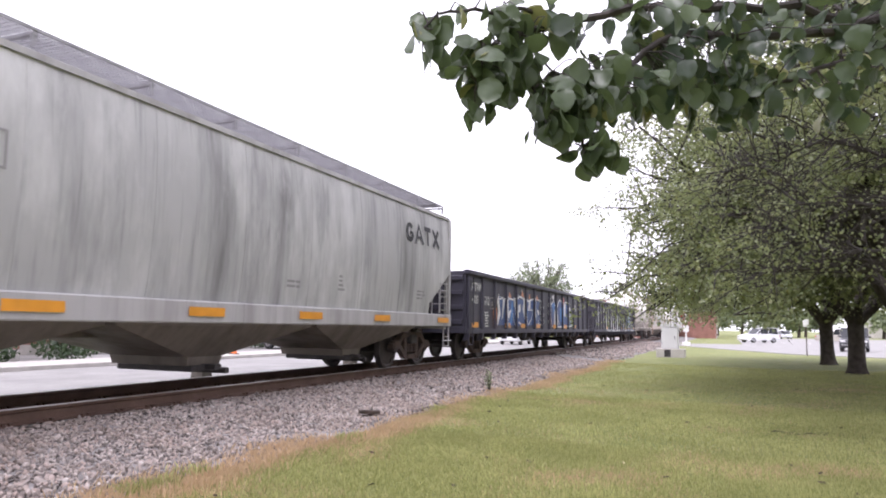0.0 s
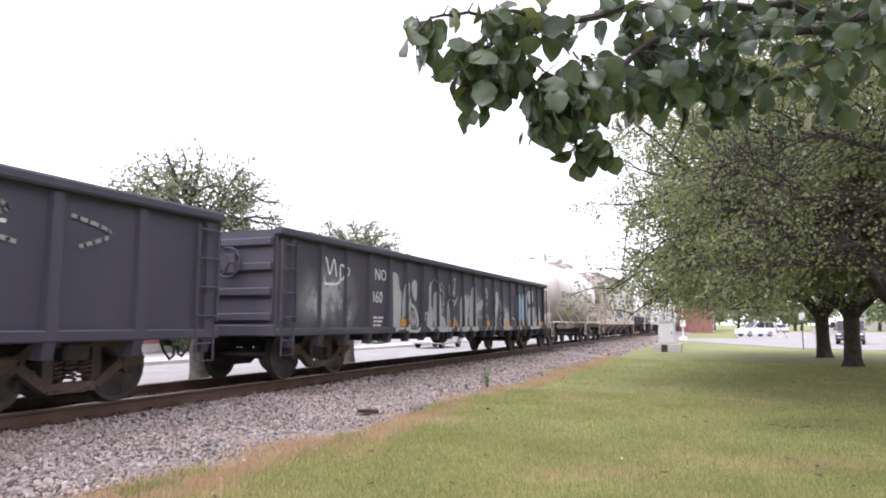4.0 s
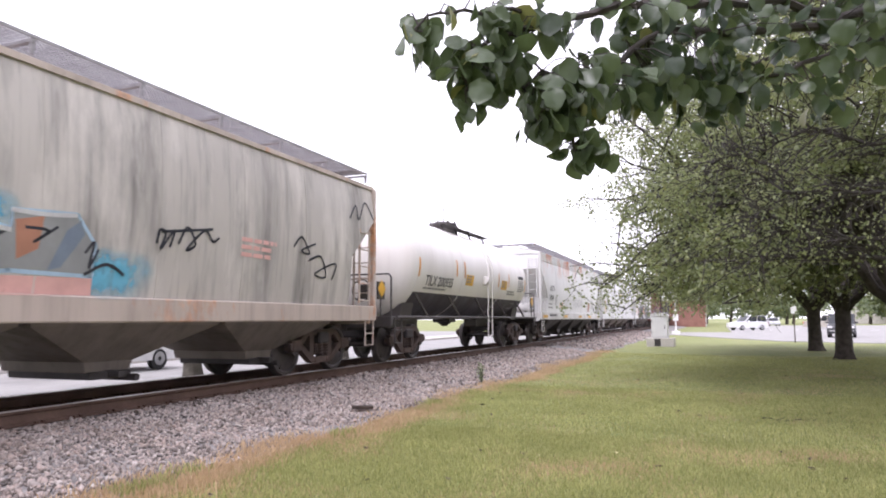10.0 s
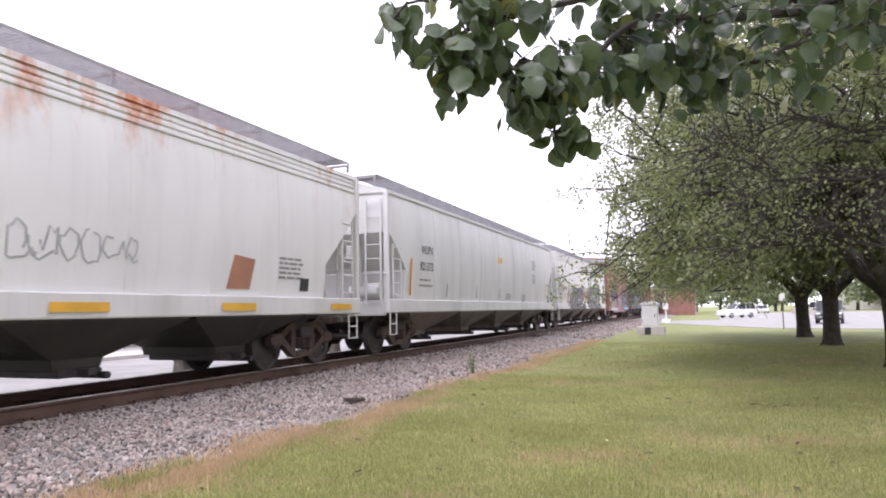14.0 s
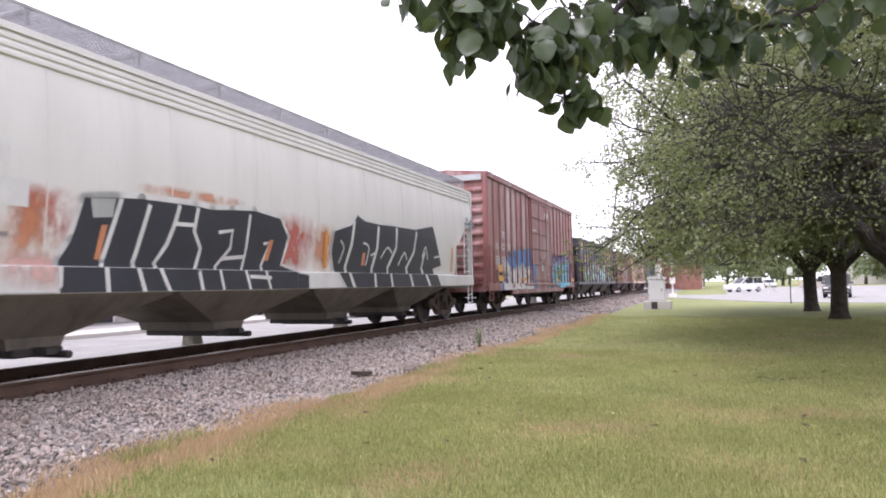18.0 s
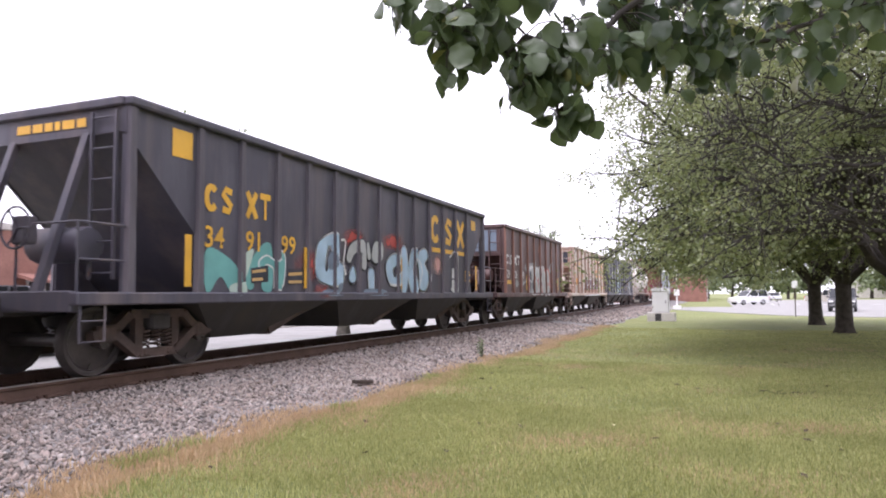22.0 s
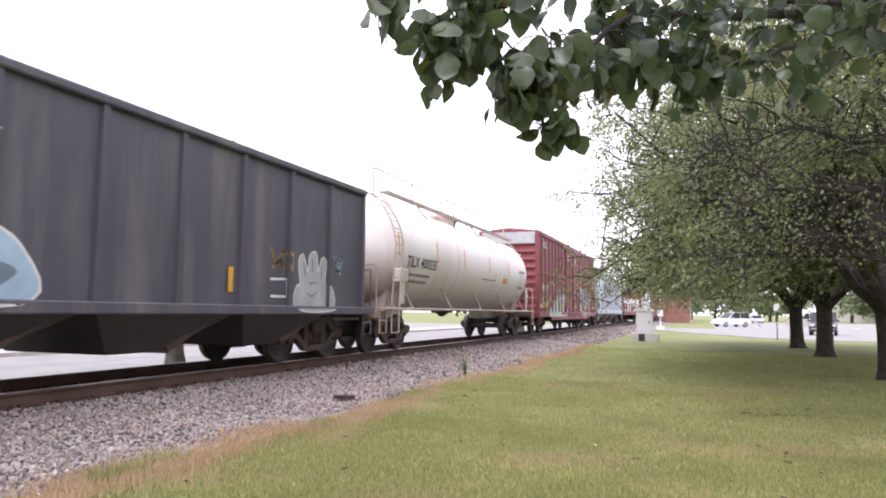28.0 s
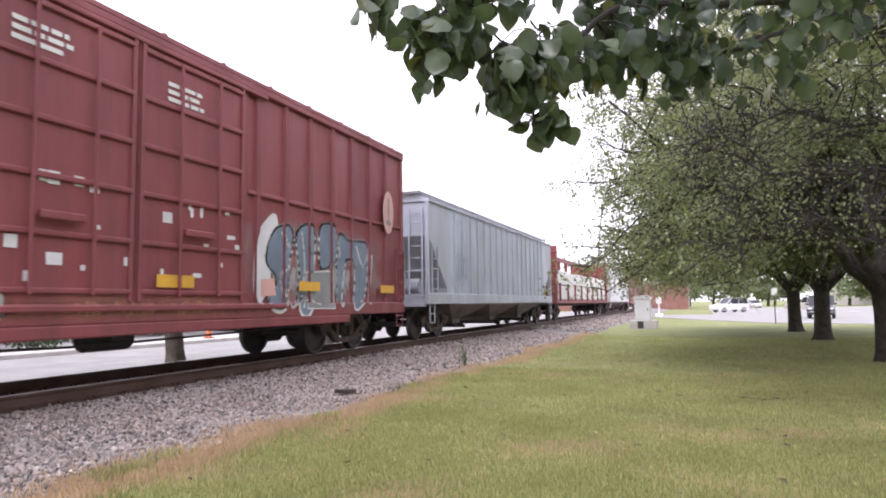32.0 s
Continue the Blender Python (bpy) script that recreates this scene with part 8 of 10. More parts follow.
side_shapes(car, [ring], SPRAY["pink"], lambda z: 1.515, "round_emblem")
side_shapes(car, [rect(half - 1.04, 2.9, 0.08, 0.7), rect(half - 1.14, 2.95, 0.28, 0.1)], M["faded_ink"], lambda z: 1.521, "round_emblem")
side_shapes(car, [rect(-half + 6.6, 3.7, 0.1, 0.45), rect(-half + 7.9, 3.7, 0.1, 0.5), rect(-half + 9.2, 3.6, 0.3, 0.5)], SPRAY["white"], lambda z: 1.43, "worn_patch")

for k, (x, z) in enumerate(((-0.2, 3.75), (-0.2, 3.15), (-0.2, 2.6))):
    end_print(car, x, z, 0.95, 3 - (k > 0), M["pale_ink"], -half - 0.068, 20 + k)
side_shapes(car, [rect(-half + 0.05, 1.25, 0.42, 0.20)], M["yellow"], lambda z: 1.515, "notice_panel")
m = Mural(car, half, boxcar_zones(half, (-2.2, 2.5), 20, (0.78, 0.865)))
m.fog("mint", 4.58, 1.93, 2.56, 0.04)
m.fog("silver", 11.70, 0.85, 5.38, 1.70)
m.fog("brown", 6.6, 0.84, 5.4, 0.34)
m.fog("mint", 4.2, 1.2, 3.0, 1.1)
m.fill("mint", [(2.6, 0.86), (2.7, 1.12), (3.3, 1.30), (3.6, 1.22), (3.9, 1.70), (4.3, 1.62), (4.9, 1.95), (5.3, 2.00), (5.6, 1.85), (6.1, 1.95), (6.9, 2.00), (7.1, 1.80), (6.8, 1.50), (6.7, 1.05), (7.4, 0.98), (6.6, 0.86)], rim="silver", rim_w=0.04)
m.fill("silver", [(3.0, 0.92), (3.2, 1.2), (3.7, 1.1), (3.6, 0.92)], [(4.1, 1.0), (4.1, 1.55), (4.6, 1.75), (4.5, 1.2)], [(5.8, 1.0), (5.7, 1.7), (6.3, 1.8), (6.2, 1.1)])
m.line("green", 0.035, [(3.9, 1.65), (3.8, 1.2), (4.0, 0.9)], [(4.9, 1.9), (4.8, 1.4), (5.1, 1.0)], [(5.6, 1.8), (5.5, 1.3), (5.7, 0.95)], [(3.3, 1.28), (3.0, 1.1), (3.2, 0.92)], [(6.7, 1.9), (6.5, 1.4), (6.7, 1.1)])
m.fill("silver", [(6.87, 0.92), (7.16, 1.35), (7.30, 1.28), (7.43, 1.14), (7.31, 0.95)], [(6.06, 1.07), (6.43, 1.03), (6.36, 0.96)])
m.line("green", 0.040, [(5.05, 1.74), (5.02, 1.07)], [(5.38, 1.83), (5.52, 1.43), (5.30, 1.07)], [(6.05, 1.80), (5.98, 1.44), (6.13, 1.07)], [(6.71, 1.82), (6.57, 1.47), (6.73, 1.34)], [(6.90, 1.20), (7.17, 1.24), (7.31, 1.06)], [(5.63, 1.92), (5.58, 1.49), (5.78, 1.31)])
m.line("white", 0.050, [(6.32, 1.92), (6.22, 1.52), (6.34, 1.33)], [(4.79, 1.56), (4.90, 1.40)], [(6.63, 1.88), (6.75, 1.82), (6.60, 1.54)])
m.fill("white", [(11.95, 1.81), (12.03, 2.25), (12.37, 2.60), (12.59, 2.67), (12.66, 2.42), (12.41, 2.17), (12.44, 1.49), (12.12, 1.04), (11.95, 1.26)])
m.fill("slate", [(12.33, 1.83), (12.55, 2.35), (13.01, 2.48), (13.13, 2.22), (12.92, 1.51), (12.78, 0.98), (12.38, 1.04), (12.66, 1.50)], [(13.30, 2.36), (13.71, 2.58), (13.92, 2.28), (13.71, 0.98), (13.31, 0.94), (13.40, 1.64)], [(14.17, 2.56), (14.59, 2.66), (14.71, 2.34), (14.65, 1.94), (14.17, 1.79)], [(14.95, 2.49), (15.35, 2.39), (15.84, 2.42), (16.19, 2.31), (16.10, 1.31), (15.50, 0.96), (15.57, 1.85), (15.19, 1.97), (14.94, 1.03), (14.83, 1.82)], rim="white", rim_w=0.06)
m.fill("grey", [(13.63, 1.65), (14.59, 1.71), (14.59, 0.97), (13.56, 0.98)], smooth=False, rim="white", rim_w=0.03)
m.line("white", 0.050, [(12.77, 2.37), (13.01, 1.86), (12.73, 1.50), (13.02, 0.98)], [(13.45, 2.43), (13.56, 1.77), (13.41, 0.98)], [(14.74, 2.54), (14.95, 2.09), (14.71, 1.82)], [(15.68, 2.34), (16.01, 1.87), (16.26, 2.31)], [(13.02, 0.98), (13.51, 1.16), (14.03, 1.04)], [(16.36, 2.17), (16.24, 1.03)])
m.fill("pink", [(12.12, 1.48), (12.55, 1.52), (12.60, 1.21), (12.12, 1.18)], smooth=False)

# 17: pale blue-grey hopper
car, xs, half = covered_hopper("faded blue-grey ribbed covered hopper car", 150.85, 168.05, PAINT["blue_grey"], PAINT["dirty"], PAINT["blue_grey"], eave=3.98, side=PLAIN_SIDE, ribs=18, bays=3, cut=2.95, inset=1.5, flat_to=1.5, board_rise=0.14)
scribble(car, -half + 2.2, 1.7, 1.2, 0.9, SPRAY["slate"], lambda z: 1.51, 111, 5, 0.03)

# 18: flat car with bulkheads and wrapped lumber
def lumber_car(y0, y1):
    half = (y1 - y0) / 2
    car = start_car("bulkhead_flatcar", "red bulkhead flat car loaded with white-wrapped lumber", y0, y1)
    part("deck", Geo().box(-1.45, 1.45, -half, half, 0.95, 1.18, 0.03), PAINT["centre_red"], car)
    for s in (-1, 1):
        b = Geo().box(-1.45, 1.45, *sorted((s * half, s * (half - 0.35))), 1.18, 4.1, 0.03)
        for k in range(5):
            b.box(-1.48, 1.48, *sorted((s * (half + 0.04), s * (half - 0.39))), 1.5 + 0.55 * k, 1.6 + 0.55 * k, 0.02)
        part("bulkhead", b, PAINT["centre_red"], car)
        part("side_stake", sum_boxes([(s * 1.45 - 0.05, s * 1.45 + 0.05, y - 0.05, y + 0.05, 1.1, 2.1) for y in np.linspace(-half + 1, half - 1, 9)]), PAINT["centre_red"], car)
    beam = Geo().box(-0.12, 0.12, -half + 0.4, half - 0.4, 3.7, 3.95)
    for k in range(9):
        y = -half + 0.8 + (2 * half - 1.6) * k / 8
        beam.box(-0.1, 0.1, y - 0.1, y + 0.1, 1.18, 3.75)
    part("centre_beam", beam, PAINT["centre_red"], car)
    running_parts(car, half, 1.8, M["steel"])
    return car, half


car, half = lumber_car(169.6, 191.5)
LUMBER = []
for k in range(5):
    for lv in range(2):
        for q in (1, -1):
            LUMBER.append((0.20 if q > 0 else -1.36, 1.36 if q > 0 else -0.20, -half + 0.6 + 4.15 * k, -half + 4.6 + 4.15 * k, 1.20 + 0.80 * lv, 1.98 + 0.80 * lv))
for i, b in enumerate(LUMBER):
    g = Geo().box(*b, 0.05)
    g.v = [(x + 0.03 * math.sin(3 * y + i), y, z + 0.03 * math.sin(2.1 * y + 2 * i)) for x, y, z in g.v]
    part("wrapped_bundle", g, M["white"], car, "white plastic-wrapped lumber")

# further cars seen between the leaves
covered_hopper("light grey covered hopper car at the far end", 193.0, 210.0, PAINT["clean_grey"], PAINT["dirty"], PAINT["clean_trim"])
boxcar("brown-red boxcar far down the line", 211.5, 227.0, PAINT["red_box"], 4.7, (-1.6, 1.6), 1, 11)


# ---- trees ----
LEAF_V = np.array([(0, 0, 0), (0.42, 0.42, 0.08), (0, 1.0, -0.05), (-0.42, 0.42, 0.08)], float)
LEAF_F = np.array([(0, 1, 2, 3)])


def scatter_leaves(points, size, name, material, parent, label, droop=0.35):
    """Small leaves round the given points, one joined mesh."""
    pts = np.array(points)
    n = len(pts)
    s = rng.uniform(0.7, 1.25, n) * size
    return part(name, many(LEAF_V, LEAF_F, (turns(n) * s[:, None, None], pts), name, material), None, parent, label, kind="stuff")


def curve_between(a, b, sag, r, n=7, wobble=0.12):
    a, b = Vector(a), Vector(b)
    out = []
    for i in range(n):
        f = i / (n - 1)
        p = a.lerp(b, f)
        p.z += sag * math.sin(math.pi * f)
        if 0 < i < n - 1:
            p += Vector((r.uniform(-1, 1), r.uniform(-1, 1), r.uniform(-1, 1))) * wobble
        out.append(p)
    return out


def spreading_tree(name, label, x, y, trunk_r, fork_z, centre_z, reach, rise, leaf_size, leaves_each, limbs, subs, seed, bark, leaf, drop=0.8, low=-0.15, high=1.0, keep=None, group="trees on the lawn", flare=1.45, lean=(0, 0), yellow=0.0, spread=0.40):
    """A broad tree: trunk, forking limbs, twigs and many small leaves."""
    r = random.Random(seed)
    tree = thing(name, label, "tree", group, at=pose(x, y, 0))
    t = Geo()
    zz = [-0.15, 0.0, 0.12, 0.35, 0.8, fork_z * 0.7, fork_z, fork_z + 0.45]
    rr = [trunk_r * flare * 1.25, trunk_r * flare * 1.08, trunk_r * flare * 0.9, trunk_r * 1.08, trunk_r, trunk_r * 0.97, trunk_r * 1.02, trunk_r * 0.72]
    n = 18
    rings = []
    for z, q in zip(zz, rr):
        ring = []
        for k in range(n):
            a = 2 * math.pi * k / n
            w = q * (1 + 0.09 * math.sin(3 * a + seed + z) + 0.05 * math.sin(7 * a + 2.3 * z))
            if z < 0.2:
                w *= 1 + 0.16 * max(0, math.sin(5 * a + seed))
            ring.append((w * math.cos(a) + lean[0] * z, w * math.sin(a) + lean[1] * z, z))
        rings.append(ring)
    t.loft(rings)
    part("trunk", t, bark, tree, smooth=True)
    top = Vector((lean[0] * fork_z, lean[1] * fork_z, fork_z))
    twigs, leaf_at = Geo(), []
    heads = []
    for k in range(9):
        a = 2 * math.pi * (k + r.uniform(-0.25, 0.25)) / 9
        g = top + Vector((math.cos(a) * reach * 0.24, math.sin(a) * reach * 0.24, (centre_z - fork_z) * 0.55 + r.uniform(0.2, 0.9)))
        heads.append(g)
        part("limb", Geo().tube(curve_between(top - Vector((0, 0, 0.15)), g, 0.12, r, 6, 0.06), [trunk_r * f for f in (0.62, 0.55, 0.49, 0.44, 0.40, 0.36)], 9), bark, tree, smooth=True)
    for k in range(limbs):
        a = 2 * math.pi * ((k * 0.618034) % 1.0) + r.uniform(-0.1, 0.1)
        e = low + (high - low) * ((k + 0.5) / limbs) ** 1.15
        q = reach * math.sqrt(max(0.05, 1 - max(0, e) ** 2.8)) * r.uniform(0.80, 1.06)
        end = Vector((lean[0] * 4 + q * math.cos(a), lean[1] * 4 + q * math.sin(a), centre_z + rise * e - drop * (1 - max(0, e)) * r.uniform(0.4, 1.1)))
        if keep and not keep(end.x + x, end.y + y, end.z):
            continue
        head = min(heads, key=lambda h: (h - end).length + r.uniform(0, 1.2))
        path = curve_between(head, end, 0.10 * reach * (1 - max(0, e)), r, 8, 0.05 * reach)
        r0 = trunk_r * r.uniform(0.18, 0.36)
        twigs.tube(path, [r0 * (1 - 0.12 * i) for i in range(8)], 6)
        for j in range(subs):
            f = 0.28 + 0.72 * (j + r.random()) / subs
            i = min(int(f * 7), 6)
            p = path[i].lerp(path[i + 1], f * 7 - i)
            d = Vector((r.gauss(0, 1), r.gauss(0, 1), r.gauss(0.15, 0.8))).normalized()
            out = (end - Vector((0, 0, centre_z))).normalized()
            ln = reach * r.uniform(0.10, 0.22)
            tip = p + (d + out * 0.6).normalized() * ln
            tip.z -= 0.25 * ln
            if keep and not keep(tip.x + x, tip.y + y, tip.z):
                continue
            twigs.tube([p, p.lerp(tip, 0.5) + Vector((0, 0, 0.06 * ln)), tip], [0.018, 0.012, 0.005], 4)
            for m in range(2):
                q2 = p.lerp(tip, r.uniform(0.4, 0.9))
                tip2 = q2 + Vector((r.gauss(0, 1), r.gauss(0, 1), r.gauss(-0.2, 0.7))).normalized() * ln * 0.6
                twigs.tube([q2, tip2], [0.008, 0.003], 3)
                for c in range(leaves_each // 4):
                    b = q2.lerp(tip2, r.random())
                    leaf_at.append((b.x + r.gauss(0, spread * 0.35), b.y + r.gauss(0, spread * 0.35), b.z + r.gauss(-0.05, spread * 0.28)))
            thick = r.choice((0.35, 0.7, 1.0, 1.6))
            for c in range(int(leaves_each * 0.5 * thick)):
                b = p.lerp(tip, 0.35 + 0.7 * r.random())
                leaf_at.append((b.x + r.gauss(0, spread * 0.5), b.y + r.gauss(0, spread * 0.5), b.z + r.gauss(-0.08, spread * 0.4)))
    part("twig_mass", twigs, M["twig"] if bark is M["bark"] else bark, tree, "thin dark branches and twigs", kind="stuff")
    if keep:
        leaf_at = [p for p in leaf_at if keep(p[0] + x, p[1] + y, p[2])]
    cut = int(len(leaf_at) * yellow)
    r.shuffle(leaf_at)
    if cut:
        scatter_leaves(leaf_at[:cut], leaf_size, "yellow_leaves", M["leaf_yellow"], tree, "yellowing leaves")
    scatter_leaves(leaf_at[cut:], leaf_size, "crown", leaf, tree, "dense small green leaves")
    return tree


def open_below(cx, cy, edge_z, mid_z):
    """Keeps a crown clear of the ground: higher near the trunk than at its drooping edge."""
    return lambda x, y, z: z > mid_z - (mid_z - edge_z) * min(1.0, math.hypot(x - cx, y - cy) / 5.6) ** 1.5


def pruned(rule):
    """As rule, and thinned where the crown was cut back over the open lawn."""
    return lambda x, y, z: rule(x, y, z) and not (y < 18.4 and x > 1.5 + 0.35 * abs(z - 3.0) and z < 4.0 + 0.3 * math.sin(3 * x))


PEAR = "broad pear tree with dark bark and green leaves on the lawn"
spreading_tree("pear_tree", PEAR, 4.15, 18.6, 0.25, 1.6, 3.7, 6.9, 6.0, 0.074, 100, 200, 14, 3, M["bark"], M["leaf"], 0.9, -0.22, 1.0, yellow=0.09, flare=1.25, spread=0.30,
               keep=pruned(open_below(4.15, 18.6, 1.5, 3.3)))
spreading_tree("pear_tree", PEAR, 4.3, 28.3, 0.26, 1.8, 3.6, 6.6, 6.0, 0.12, 44, 120, 12, 5, M["bark"], M["leaf"], 0.7, -0.15, 1.0, yellow=0.06, flare=1.25, spread=0.4, keep=open_below(4.3, 28.3, 1.5, 2.2))
spreading_tree("pear_tree", PEAR, 4.2, 35.4, 0.27, 1.9, 3.5, 6.6, 6.0, 0.13, 38, 100, 12, 8, M["bark"], M["leaf"], 0.7, -0.15, 1.0, yellow=0.05, flare=1.25, spread=0.4, keep=open_below(4.2, 35.4, 1.5, 2.2))
lawn_tree = spreading_tree("pear_tree", PEAR, 5.6, 9.4, 0.27, 1.9, 5.0, 5.4, 4.6, 0.058, 96, 100, 12, 9, M["bark"], M["leaf"], 0.7, -0.1, 1.0,
               keep=lambda x, y, z: z > 1.62 + 0.285 * math.hypot(x, y) - 0.20 * max(0.0, x - 0.5) and x > -1.2 - 0.02 * y, yellow=0.08, spread=0.45)


def low_limbs(tree, org, lines):
    """Long, nearly bare limbs that reach sideways out of a crown, with fine twigs and few leaves."""
    r = random.Random(44)
    org = Vector(org)
    twigs, at = Geo(), []
    for pts, r0 in lines:
        pts = [Vector(p) - org for p in pts]
        fine = []
        for a, b in zip(pts, pts[1:]):
            for k in range(4):
                fine.append(a.lerp(b, k / 4) + Vector((r.gauss(0, 0.03), r.gauss(0, 0.06), r.gauss(0, 0.03))))
        fine.append(pts[-1])
        m = len(fine) - 1
        part("limb", Geo().tube(fine, [r0 * (1 - 0.85 * i / m) for i in range(m + 1)], 8), M["twig"], tree, smooth=True)
        for k in range(70):
            i = r.randrange(m // 4, m)
            p = fine[i]
            d = Vector((r.gauss(-0.5, 0.6), r.gauss(0, 0.7), r.gauss(0.15, 0.55))).normalized()
            ln = r.uniform(0.35, 1.0)
            tip = p + d * ln
            mid = p.lerp(tip, 0.5) + Vector((r.gauss(0, 0.04), r.gauss(0, 0.04), 0.05))
            twigs.tube([p, mid, tip], [0.010, 0.007, 0.003], 4)
            for q in range(2):
                a = p.lerp(tip, r.uniform(0.3, 0.9))
                b = a + Vector((r.gauss(-0.3, 0.6), r.gauss(0, 0.7), r.gauss(0, 0.6))).normalized() * ln * 0.5
                twigs.tube([a, b], [0.005, 0.002], 3)
                for c in range(4 + (k % 2)):
                    w = a.lerp(b, r.uniform(0.4, 1.1))
                    at.append((w.x + r.gauss(0, 0.14), w.y + r.gauss(0, 0.14), w.z + r.gauss(0.0, 0.12)))
    part("limb_twig", twigs, M["twig"], tree, "fine bare twigs", kind="stuff")
    scatter_leaves([p for p in at if p[2] > 2.0], 0.050, "limb_leaves", M["leaf"], tree, "scattered green leaves")


low_limbs(lawn_tree, (5.6, 9.4, 0), (
    (((5.5, 9.4, 2.3), (3.0, 9.5, 2.05), (1.9, 9.8, 2.2), (1.2, 10.2, 2.32), (0.7, 10.6, 2.34), (0.4, 11.2, 2.3)), 0.045),
    (((5.5, 9.4, 2.3), (3.0, 9.5, 2.30), (1.8, 9.6, 2.44), (1.1, 9.8, 2.55), (0.65, 9.9, 2.8), (0.35, 10.2, 2.95)), 0.04),
    (((5.5, 9.4, 2.5), (3.2, 9.5, 3.0), (1.8, 9.6, 3.02), (1.06, 9.7, 3.1), (0.45, 9.9, 3.45), (-0.15, 10.2, 3.85)), 0.038),
    (((5.5, 9.4, 2.7), (3.2, 9.4, 3.3), (1.86, 9.5, 3.66), (1.2, 9.6, 3.9), (0.6, 9.8, 3.7), (0.0, 10.0, 3.6)), 0.036),
    (((5.5, 9.5, 2.3), (3.4, 11.0, 2.9), (2.4, 12.4, 3.6), (1.5, 13.0, 3.8), (0.5, 13.4, 3.9)), 0.04)))


